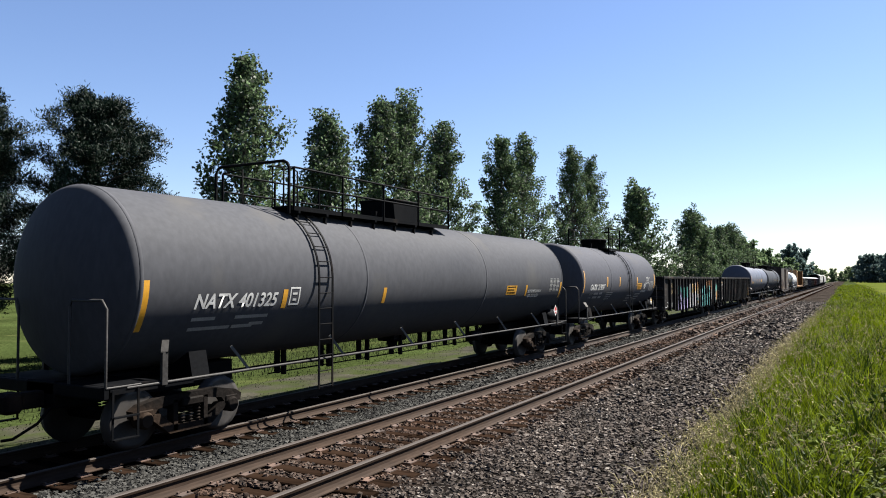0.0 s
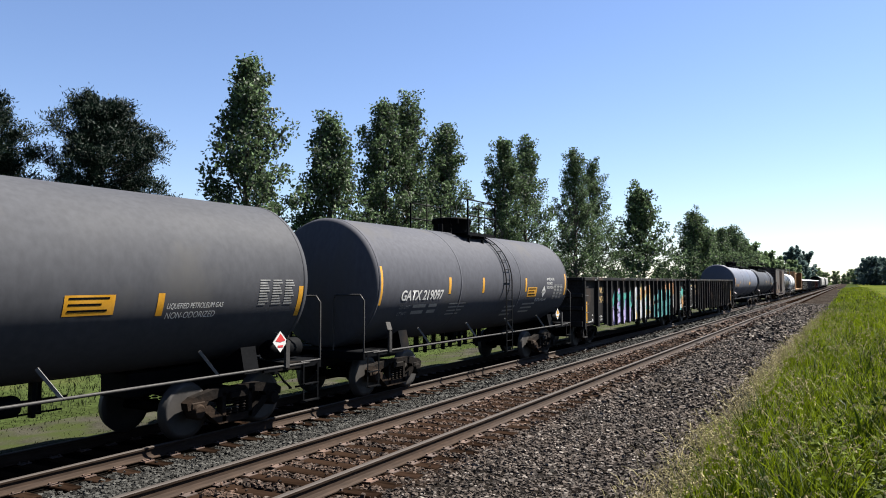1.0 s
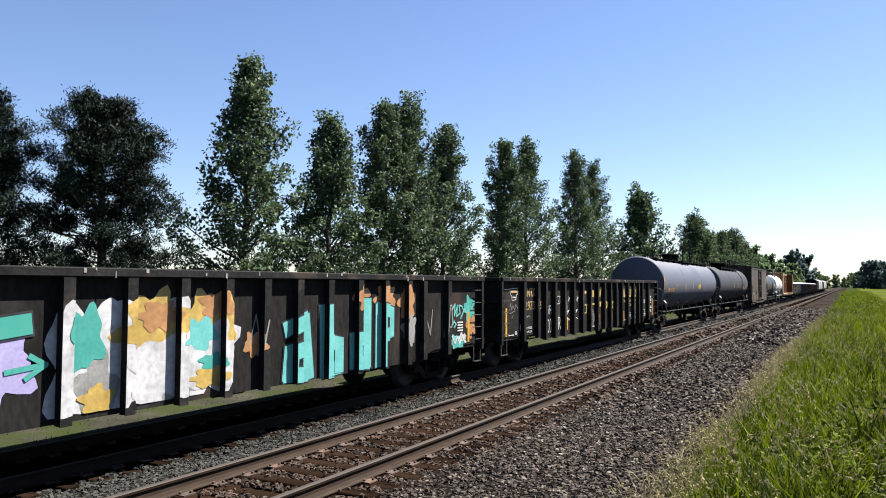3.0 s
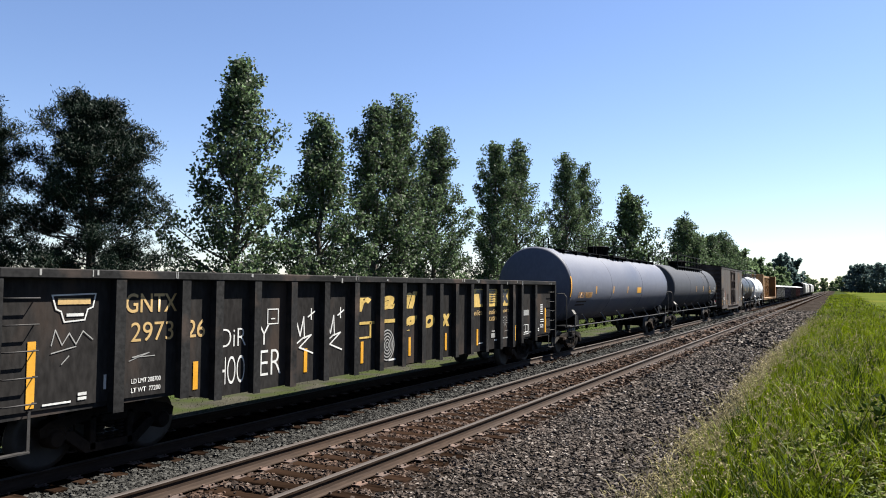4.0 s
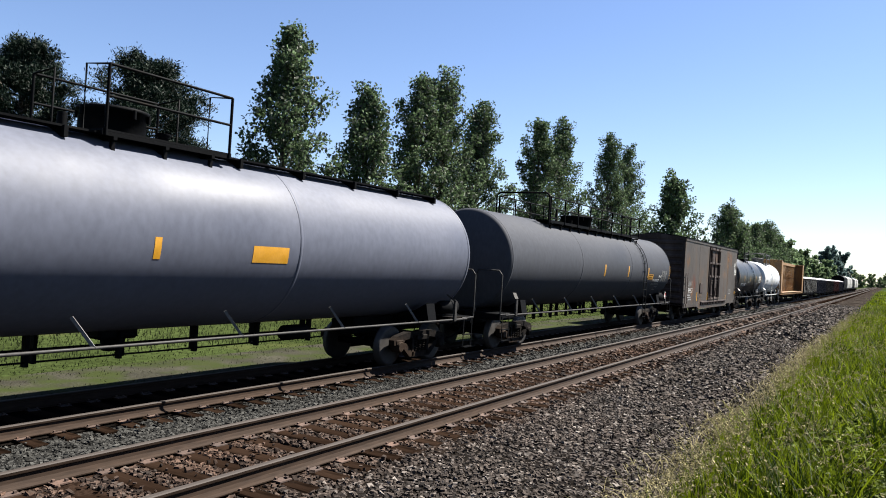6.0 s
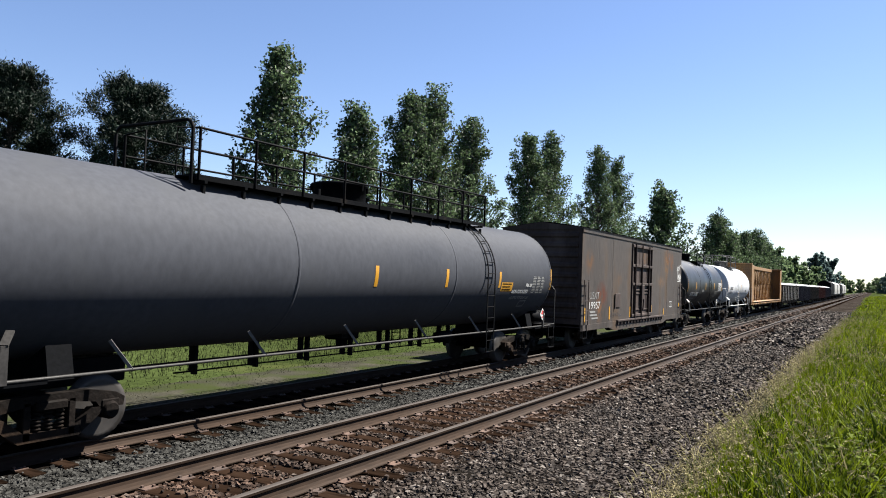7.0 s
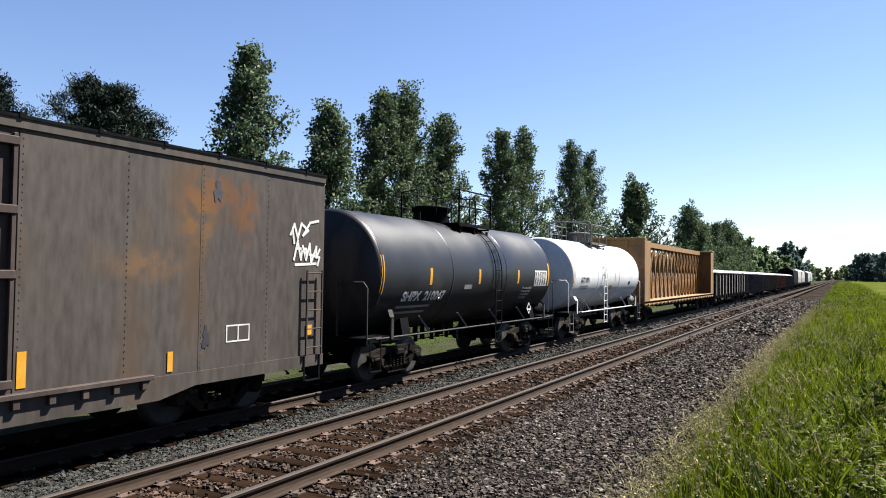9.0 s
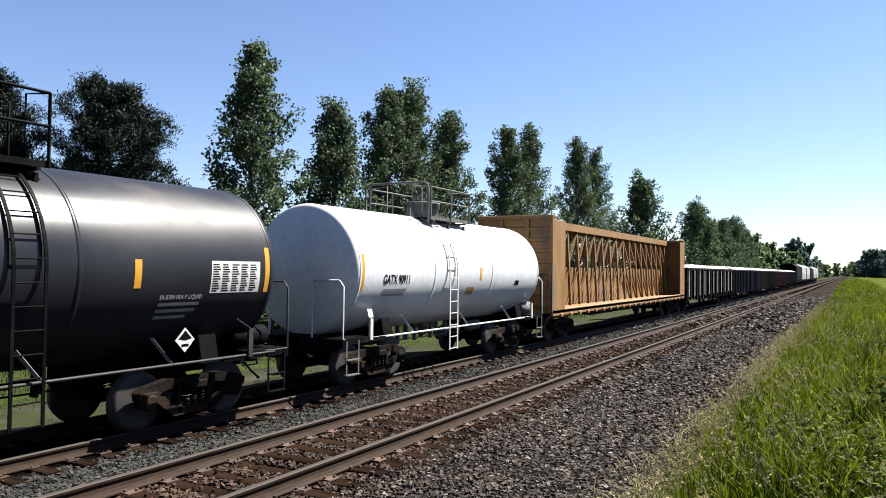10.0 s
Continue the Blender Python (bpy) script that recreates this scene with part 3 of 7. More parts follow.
def tank_car(s0, s1, r, zc, paint, label, words, number_mat, trim=M_BLACK, ladder=-0.25, dome=0.0, platform=2.2, railing="long", box_dome=False, words_at=1.0, words_size=0.42, lines=True, tapes=(),
             panel=(), head=0.55, panel_mat=None, jacket_seams=True, spin=True, full_rail=True, rail_mat=M_RAILPAINT, extra=None, walkway=0.0, words_z=-0.42, near_ladder=True, dome_r=0.46, plat=None):
    """s0, s1: stations of the two ends of the straight shell. ladder, dome: places along the car from its middle."""
    mid, hl = (s0 + s1) / 2, (s1 - s0) / 2
    half = hl + 1.17
    car = new_car("tank_car", mid, label, "tank car")
    b = Build()
    # dished heads with a tight knuckle
    knuckle, dish = 0.15, 2.05 * r
    turn_ = math.acos((r - knuckle) / (dish - knuckle))
    rim = [(knuckle * math.sin(turn_ * k / 6), r - knuckle + knuckle * math.cos(turn_ * k / 6)) for k in range(7)]
    edge = knuckle * math.sin(turn_) - dish * math.sin(turn_)
    rim += [(edge + dish * math.sin(a), dish * math.cos(a)) for a in (turn_ + (math.pi / 2 - 0.01 - turn_) * k / 7 for k in range(1, 8))]
    prof = [(-hl - a, q) for a, q in reversed(rim)] + [(-hl + 0.1, r)] + [(y, r) for y in np.linspace(-hl * 0.8, hl * 0.8, 9)] + [(hl - 0.1, r)] + [(hl + a, q) for a, q in rim]
    b.turn(prof, (0, 0, zc), "y", 64)
    shell = part("tank", b, paint, car)
    if jacket_seams:
        for y in (-hl + 0.02, -hl * 0.36, hl * 0.3, hl - 0.02):
            b = Build()
            b.turn([(y - 0.035, r + 0.001), (y - 0.03, r + 0.007), (y + 0.03, r + 0.007), (y + 0.035, r + 0.001)], (0, 0, zc), "y", 64)
            part("jacket_band", b, paint, shell)
    # underframe: stub sills, saddles, end platforms
    for s in (-1, 1):
        ye = s * (half - 0.62)
        u = Build()
        u.box(-0.33, 0.33, s * (hl - 3.0), ye, 0.72, 1.12, 0.02)
        part("stub_sill", u, M_BLACK, car)
        u = Build()
        u.box(-1.42, 1.42, ye - s * 0.1, ye, 0.92, 1.10, 0.015)
        part("end_sill", u, M_BLACK, car)
        u = Build()
        u.box(-1.42, 1.42, ye - s * 0.95, ye - s * 0.11, 1.075, 1.10)
        part("end_platform", u, M_BLACK, car)
        yt = s * (half - 2.45)
        u = Build()
        u.extrude([(-1.35, 1.0), (1.35, 1.0), (1.25, 1.45), (0.9, 1.25), (0.4, 1.16), (-0.4, 1.16), (-0.9, 1.25), (-1.25, 1.45)], "y", yt - 0.18, yt + 0.18)
        part("bolster", u, M_BLACK, car)
        for x in (-1, 1):
            u = Build()
            u.box(x * 1.36, x * 1.42, ye - s * 1.6, ye - s * 0.11, 0.98, 1.07)
            part("side_channel", u, M_BLACK, car)
    # side rail with its struts
    for x in (-1, 1):
        sr = Build()
        xr = x * (r - 0.06)
        if full_rail:
            sr.pipe([(xr, -half + 1.0, 1.05), (xr, half - 1.0, 1.05)], 0.024, 8)
        part("side_rail", sr, rail_mat, car)
        n = max(3, int(hl * 2 / 2.6))
        for i in range(n):
            y = -hl + 2.2 + (2 * hl - 4.4) * i / (n - 1)
            st = Build()
            st.bar((xr, y + 0.10, 1.04), (xr - x * 0.20, y - 0.14, 1.46), 0.045, 0.045)
            part("strut", st, M_STRUT if rail_mat is M_RAILPAINT else rail_mat, car)
        for s in (-1, 1):
            hr = Build()
            ye = s * (half - 0.64)
            hr.pipe([(xr, ye - s * 0.02, 1.08), (xr, ye - s * 0.02, 2.18), (xr - x * 0.10, ye - s * 0.02, 2.30), (xr - x * 0.75, ye - s * 0.02, 2.30), (xr - x * 0.8, ye - s * 0.02, 2.2), (xr - x * 0.8, ye - s * 0.02, 1.08)], 0.02, 8)
            hr.pipe([(xr, ye - s * 0.02, 1.08), (xr, ye - s * 0.6, 1.08)], 0.02, 8)
            part("end_handrail", hr, rail_mat, car)
            bp = Build()
            yb = ye - s * 1.0
            bp.bar((xr + x * 0.02, yb, 1.02), (xr + x * 0.02, yb, 1.50), 0.10, 0.05)
            bp.bar((xr + x * 0.02, yb, 1.50), (xr - x * 0.14, yb - s * 0.16, 1.66), 0.10, 0.03)
            part("bolster_bracket", bp, rail_mat, car)
            sp = Build()
            ys = ye - s * 0.12
            for dy in (0, -s * 0.42):
                sp.bar((xr + x * 0.03, ys + dy, 1.05), (xr + x * 0.03, ys + dy, 0.34), 0.035, 0.012)
            sp.bar((xr + x * 0.03, ys, 0.35), (xr + x * 0.03, ys - s * 0.42, 0.35), 0.10, 0.02)
            sp.bar((xr + x * 0.03, ys, 0.66), (xr + x * 0.03, ys - s * 0.42, 0.66), 0.08, 0.02)
            part("sill_step", sp, trim, car)
    # ladders over the shell
    for x in (-1, 1) if near_ladder else (-1,):
        ld = Build()
        for dy in (-0.21, 0.21):
            pts = [(x * (r + 0.05), ladder + dy, 0.50), (x * (r + 0.05), ladder + dy, zc + 0.05)]
            for k in range(1, 9):
                a = math.radians(k * 8.4)
                pts.append((x * (r + 0.05) * math.cos(a), ladder + dy, zc + (r + 0.05) * math.sin(a)))
            for p, q in zip(pts, pts[1:]):
                ld.bar(p, q, 0.045, 0.02)
            ld.bar((x * (r + 0.05), ladder + dy, 1.04), (x * (r - 0.4), ladder + dy * 2.3, 0.98), 0.03, 0.02)
        part("ladder", ld, trim if rail_mat is M_RAILPAINT else rail_mat, car)
        for k in range(13):
            z = 0.53 + k * 0.30
            if z < zc:
                p = (r + 0.05, z)
            else:
                a = (z - zc) / r
                if a > 1.15:
                    continue
                p = ((r + 0.05) * math.cos(a), zc + (r + 0.05) * math.sin(a))
            rg = Build()
            rg.pipe([(x * p[0], ladder - 0.21, p[1]), (x * p[0], ladder + 0.21, p[1])], 0.012, 6)
            part("rung", rg, trim if rail_mat is M_RAILPAINT else rail_mat, car)
    # top platform, manway housing, railing
    zt = zc + r
    y0, y1 = plat or (dome - platform, dome + platform)
    for x0, x1 in ((-0.95, -0.45), (0.45, 0.95)):
        pl = Build()
        pl.box(x0, x1, y0, y1, zt - 0.06, zt - 0.03)
        pl.box(x0, x0 + 0.04, y0, y1, zt - 0.12, zt - 0.062)
        pl.box(x1 - 0.04, x1, y0, y1, zt - 0.12, zt - 0.062)
        part("top_platform", pl, trim, car)
    for y in np.arange(y0 + 0.2, y1, 0.9):
        pl = Build()
        pl.box(-0.97, 0.97, y - 0.03, y + 0.03, zt - 0.17, zt - 0.121)
        for x in (-0.9, 0.9):
            pl.box(x - 0.03, x + 0.03, y - 0.028, y + 0.028, zt - 0.45, zt - 0.2)
        part("platform_bracket", pl, trim, car)
    if walkway:
        wk = Build()
        wk.box(0.55, 0.85, -walkway, walkway, zt - 0.1, zt - 0.07)
        for y in np.arange(-walkway + 0.3, walkway, 1.6):
            wk.box(0.5, 0.9, y - 0.03, y + 0.03, zt - 0.24, zt - 0.08)
        part("top_walkway", wk, trim, car)
    d = Build()
    if box_dome:
        d.extrude([(dome - 0.52, zt - 0.08), (dome + 0.52, zt - 0.08), (dome + 0.62, zt + 0.46), (dome + 0.62, zt + 0.52), (dome - 0.62, zt + 0.52), (dome - 0.62, zt + 0.46)], "x", -0.5, 0.5)
        d.box(-0.53, 0.53, dome - 0.65, dome + 0.65, zt + 0.50, zt + 0.55, 0.015)
    else:
        d.turn([(zt - 0.08, dome_r), (zt + 0.36, dome_r), (zt + 0.37, dome_r + 0.04), (zt + 0.42, dome_r + 0.04), (zt + 0.44, dome_r - 0.02)], (0, dome, 0), "z", 24)
        for k in range(8):
            a = k * math.pi / 4
            d.turn([(zt + 0.26, 0.03), (zt + 0.40, 0.03)], ((dome_r + 0.03) * math.cos(a), dome + (dome_r + 0.03) * math.sin(a), 0), "z", 8)
    part("manway_housing", d, trim, car)
    v = Build()
    v.turn([(zt - 0.05, 0.09), (zt + 0.16, 0.09), (zt + 0.17, 0.13), (zt + 0.22, 0.13)], (0.0, dome + 0.95, 0), "z", 14)
    part("valve", v, trim, car)
    v = Build()
    v.turn([(zt - 0.05, 0.07), (zt + 0.22, 0.07)], (0.12, dome - 0.9, 0), "z", 12)
    part("valve", v, trim, car)
    h = 0.95 if railing == "short" else 0.78
    for x in (-0.95, 0.95) if railing != "none" else ():
        rl = Build()
        ys = [y0 + 0.05, y1 - 0.05]
        for z in (h, h * 0.52):
            rl.pipe([(x, ys[0], zt - 0.05 + z), (x, ys[1], zt - 0.05 + z)], 0.022, 6)
        k = 2 if railing == "short" else max(3, int((ys[1] - ys[0]) / 1.1))
        for y in np.linspace(ys[0], ys[1], k):
            rl.pipe([(x, y, zt - 0.12), (x, y, zt - 0.05 + h)], 0.026, 6)
        for y in ys:
            rl.pipe([(x, y, zt - 0.05 + h), (x * 0.42, y, zt + h), (x * 0.42, y, zt - 0.1)], 0.017, 6)
        part("railing", rl, trim, car)
    if railing == "long":
        hoop = Build()
        yh = y0 - 0.12
        hoop.pipe([(0.97, yh, zt - 0.2), (0.97, yh, zt + 0.70), (0.93, yh, zt + 0.79), (0.84, yh, zt + 0.84), (-0.84, yh, zt + 0.84), (-0.93, yh, zt + 0.79), (-0.97, yh, zt + 0.70), (-0.97, yh, zt - 0.2)], 0.03, 8)
        part("safety_hoop", hoop, trim, car)
    lh = Build()
    for dy in (-0.21, 0.21):
        lh.pipe([(0.62, ladder + dy, zt - 0.2), (0.62, ladder + dy, zt + 0.72), (0.5, ladder + dy, zt + 0.8), (0.2, ladder + dy, zt + 0.8)], 0.018, 6)
    part("ladder_handhold", lh, trim, car)
    # brake gear under the shell
    k = Build()
    k.pipe([(0.25, -hl * 0.55, 0.72), (0.25, hl * 0.55, 0.72)], 0.016, 6)
    k.pipe([(-0.3, -hl * 0.6, 0.80), (-0.3, hl * 0.6, 0.80)], 0.03, 6)
    for y in np.linspace(-hl * 0.5, hl * 0.5, 7):
        k.box(0.2, 0.3, y - 0.03, y + 0.03, 0.66, zc - r + 0.05)
        k.box(-0.36, -0.24, y + 0.4, y + 0.46, 0.6, zc - r + 0.05)
    k.turn([(-0.35, 0.12), (-0.3, 0.15), (0.3, 0.15), (0.35, 0.12)], (0.5, hl * 0.42, 0.9), "y", 14)
    k.box(-0.25, 0.25, -0.35, 0.35, zc - r - 0.12, zc - r + 0.1, 0.04)
    k.turn([(zc - r - 0.32, 0.12), (zc - r, 0.16)], (0, 0, 0), "z", 14)
    part("brake_rigging", k, trim, car)
    b = Build()
    b.turn([(-0.45, 0.14), (-0.4, 0.19), (0.4, 0.19), (0.45, 0.14)], (0.95, half - 1.25, 1.32), "y", 16)
    part("air_reservoir", b, trim, car)
    # marks
    if words:
        lettering(words, words_size, car, number_mat, (0.006, -hl + words_at, zc + words_z), shear=0.12, wrap=(r, zc), spread=1.05, bold=0.008)
    if lines:
        ln = Build()
        for i, (a, w) in enumerate(((0, 0.9), (1.05, 1.0), (2.2, 0.5), (0.1, 0.7), (1.1, 0.9))):
            z = zc + words_z - 0.22 - (0.17 if i > 2 else 0)
            patch(ln, r, zc, -hl + words_at + a, -hl + words_at + a + w, z, z + 0.07, n=1)
        part("stencil_text", ln, M_GREYTXT, car)
    for y, z0, z1 in tapes:
        t = Build()
        patch(t, r, zc, y - 0.06, y + 0.06, zc + z0, zc + z1)
        part("reflective_tape", t, M_YELLOW, car, "yellow reflective tape")
    for y, w, z0, z1, m in panel:
        t = Build()
        patch(t, r, zc, y, y + w, zc + z0, zc + z1)
        part("decal", t, m, car)
        rows = max(2, int((z1 - z0) / 0.07))
        if m is not M_REDSIGN:
            g = Build()
            for i in range(rows):
                z = zc + z0 + (z1 - z0) * (i + 0.3) / rows
                patch(g, r, zc, y + 0.06, y + w - 0.06 - (i % 3) * 0.08, z, z + 0.4 * (z1 - z0) / rows, 0.010, 1)
            part("decal_text", g, M_BLACK if m in (M_YELLOW, M_WHITE) else M_GREYTXT, car)
    running_gear(car, half, half - 2.5, spin)
    return car, mid, hl


def placard(car, x, y, z, mat, parent=None):
    b = Build()
    h = 0.19
    b.add([(x, y - h, z), (x, y, z - h), (x, y + h, z), (x, y, z + h), (x - 0.01, y - h, z), (x - 0.01, y, z - h), (x - 0.01, y + h, z), (x - 0.01, y, z + h)],
          [(0, 1, 2, 3), (7, 6, 5, 4), (0, 4, 5, 1), (1, 5, 6, 2), (2, 6, 7, 3), (3, 7, 4, 0)])
    p = part("hazard_placard", b, M_WHITE, car, "diamond hazard placard")
    g = Build()
    k = 0.13
    g.add([(x + 0.004, y - k, z + 0.02), (x + 0.004, y, z + 0.02 - k * 0.2), (x + 0.004, y + k, z + 0.02), (x + 0.004, y, z + 0.02 + k)], [(0, 1, 2, 3)])
    g.add([(x + 0.004, y - 0.07, z - 0.1), (x + 0.004, y + 0.07, z - 0.1), (x + 0.004, y + 0.07, z - 0.06), (x + 0.004, y - 0.07, z - 0.06)], [(0, 1, 2, 3)])
    part("placard_print", g, mat, p)
    return p


def gondola(s0, s1, label, paint, post_paint, top=2.75, posts=17, belly=0.72, spin=True, detail=True, load=None):
    mid, hl = (s0 + s1) / 2, (s1 - s0) / 2
    car = new_car("gondola_car", mid, label, "gondola car")
    half = hl + 0.72
    W = 1.44                       # plane of the side sheet
    truck_at = half - 2.75
    for x in (-1, 1):
        b = Build()
        dip = truck_at - 1.5
        low = [(-hl, 0.95), (-dip - 0.9, 0.92), (-dip, belly), (dip, belly), (dip + 0.9, 0.92), (hl, 0.95), (hl, top - 0.12), (-hl, top - 0.12)]
        b.extrude(low, "x", x * (W - 0.02), x * W)
        side = part("side_sheet", b, paint, car)
        t = Build()
        t.box(x * (W - 0.03), x * (W + 0.135), -hl, hl, top - 0.13, top, 0.015)
        part("top_chord", t, post_paint, car)
        for i in range(posts + 1):
            y = -hl + 0.06 + (2 * hl - 0.12) * i / posts if not detail else GONDOLA_POSTS[i]
            p = Build()
            zb = 0.78 if abs(y) > dip + 0.9 else belly - 0.02 if abs(y) < dip else np.interp(abs(y), [dip, dip + 0.9], [belly - 0.02, 0.88])
            w = 0.085 if 0 < i < posts else 0.06
            for q0, q1 in ((-w, -w + 0.014), (w - 0.014, w)):
                p.extrude([(y + q0, zb), (y + q1, zb), (y + q1, top - 0.13), (y + q0, top - 0.13)], "x", x * W, x * (W + 0.118))
            p.extrude([(y - w, zb - 0.01), (y + w, zb - 0.01), (y + w, top - 0.13), (y - w, top - 0.13)], "x", x * (W + 0.112), x * (W + 0.125))
            part("side_post", p, post_paint, car)
        c = Build()
        c.box(x * (W - 0.06), x * (W - 0.022), -hl, hl, 0.86, 0.95)
        part("side_sill", c, post_paint, car)
    for s in (-1, 1):
        W = 1.5
        e = Build()
        e.box(-W, W, s * hl, s * (hl - 0.05), 0.95, top - 0.05)
        wall = part("end_wall", e, post_paint, car)
        for z in (1.45, 1.95):
            e = Build()
            e.extrude([(s * hl, z), (s * (hl + 0.09), z + 0.05), (s * (hl + 0.09), z + 0.15), (s * hl, z + 0.2)], "x", -W, W)
            part("end_rib", e, post_paint, wall)
        e = Build()
        e.box(-W, W, s * hl, s * (hl + 0.09), top - 0.13, top - 0.005, 0.015)
        part("end_chord", e, post_paint, car)
        e = Build()
        e.box(-W, W, s * hl, s * (hl + 0.12), 0.86, 1.06, 0.015)
        part("end_sill", e, post_paint, car)
        for x in (-1, 1):
            for k in range(5):
                g = Build()
                z = 1.05 + k * 0.33
                ya, yb = s * (hl - 0.12), s * (hl - 0.55)
                xg = x * 1.45
                g.pipe([(xg, ya, z), (xg + x * 0.09, ya, z), (xg + x * 0.09, yb, z), (xg, yb, z)], 0.011, 6)
                part("grab_iron", g, M_RAILPAINT if detail else post_paint, car)
            st = Build()
            xg = x * 1.47
            for dy in (0.1, 0.5):
                st.bar((xg, s * (hl - dy), 0.95), (xg, s * (hl - dy), 0.45), 0.04, 0.012)
            st.bar((xg, s * (hl - 0.1), 0.45), (xg, s * (hl - 0.5), 0.45), 0.1, 0.02)
            part("sill_step", st, M_RAILPAINT if detail else post_paint, car)
    f = Build()
    W = 1.44
    f.box(-W + 0.02, W - 0.02, -hl, hl, 0.98, 1.06)
    f.box(-0.32, 0.32, -half + 0.62, half - 0.62, 0.70, 0.98, 0.02)
    for y in np.linspace(-hl + 1, hl - 1, 14):
        f.box(-W + 0.05, W - 0.05, y - 0.05, y + 0.05, 0.80, 0.98)
    f.pipe([(0.5, -hl * 0.6, 0.62), (0.5, hl * 0.6, 0.62)], 0.02, 6)
    f.turn([(-0.35, 0.14), (0.35, 0.14)], (0.75, 1.2, 0.70), "y", 14)
    part("underframe", f, M_BLACK, car)
    running_gear(car, half, truck_at, spin)
    return car, mid, hl


# ---- plants and stones ----
def leaf_quads(centres, size, rng, flat=0.0, stretch=1.5):
    """One small bent-diamond leaf at each centre."""
    n = len(centres)
    u = rng.normal(size=(n, 3))
    u[:, 2] *= 1 - flat
    u /= np.linalg.norm(u, axis=1)[:, None]
    w = np.cross(u, rng.normal(size=(n, 3)))
    w /= np.linalg.norm(w, axis=1)[:, None]
    s = (size * rng.uniform(0.7, 1.3, n))[:, None]
    v = np.stack([centres - u * s * stretch / 2, centres + w * s / 2, centres + u * s * stretch / 2, centres - w * s / 2], 1)
    return v.reshape(-1, 3), np.arange(4 * n).reshape(n, 4)


def broadleaf(place, height, width, seed, leaf=0.13, limbs=48, clumps=6, leaves=48, low=0.10, point=0.25, mat=None, spread=1.0, pale=0.22, full=1.75, label="tall poplar with dense dark green leaves"):
    """A tapered trunk, rising limbs and a crown of leaf clumps with gaps."""
    rng = np.random.default_rng(seed)
    tree = tagged(new("poplar_tree"), label, "tree", "trees beside the railway")
    tree.matrix_basis = pose(*place)
    b = Build()
    wob = rng.normal(0, 0.12, (7, 2))
    path = [(wob[i, 0] * i * 0.3, wob[i, 1] * i * 0.3, height * 0.96 * i / 6) for i in range(7)]
    b.pipe(path, height * 0.017, 8, r1=0.03)
    centres = []
    for i in range(limbs):
        u = low + (0.97 - low) * (i + rng.uniform(0, 1)) / limbs
        r = width / 2 * (point + (1 - point) * min(1.0, (1 - u) * full)) * rng.uniform(0.5, 1.28) * min(1.0, 0.72 + 0.9 * u)
        a = i * 2.4 + rng.uniform(-0.6, 0.6)
        z0 = max(0.05, u - 0.15) * height
        base = np.array([np.interp(z0, [p[2] for p in path], [p[0] for p in path]), np.interp(z0, [p[2] for p in path], [p[1] for p in path]), z0])
        tip = np.array([math.cos(a) * r, math.sin(a) * r, u * height + rng.uniform(0.0, 0.06) * height])
        mid_ = (base + tip) / 2 + np.array([0, 0, -0.03 * height * rng.uniform(0, 1)])
        b.pipe([tuple(base), tuple(mid_), tuple(tip)], height * 0.0045, 5, r1=0.012)
        for k in range(clumps):
            s = 0.35 + 0.65 * (k + rng.uniform(0, 1)) / clumps
            c = base + (tip - base) * s + rng.normal(0, 0.06 * width * 0.5, 3)
            n = int(leaves * rng.uniform(0.5, 1.4))
            centres.append(c + np.clip(rng.normal(0, 1, (n, 3)), -1.5, 1.5) * np.array([0.15, 0.15, 0.14]) * spread * (width / 5.2) ** 0.5 * rng.uniform(0.7, 1.3))
    for k in range(clumps * 2):
        c = np.array([rng.normal(0, 0.12), rng.normal(0, 0.12), height * (0.86 + 0.14 * k / (clumps * 2))])
        centres.append(c + np.clip(rng.normal(0, 1, (leaves // 2, 3)), -1.5, 1.5) * np.array([0.17, 0.17, 0.2]))
    part("trunk", b, M_BARK, tree)
    v, f = leaf_quads(np.concatenate(centres), leaf, rng)
    part("crown", soup("crown", v, f, [mat or M_LEAF, mat or M_LEAFPALE], rng.uniform(0, 1, len(f)) < pale), None, tree)
    return tree


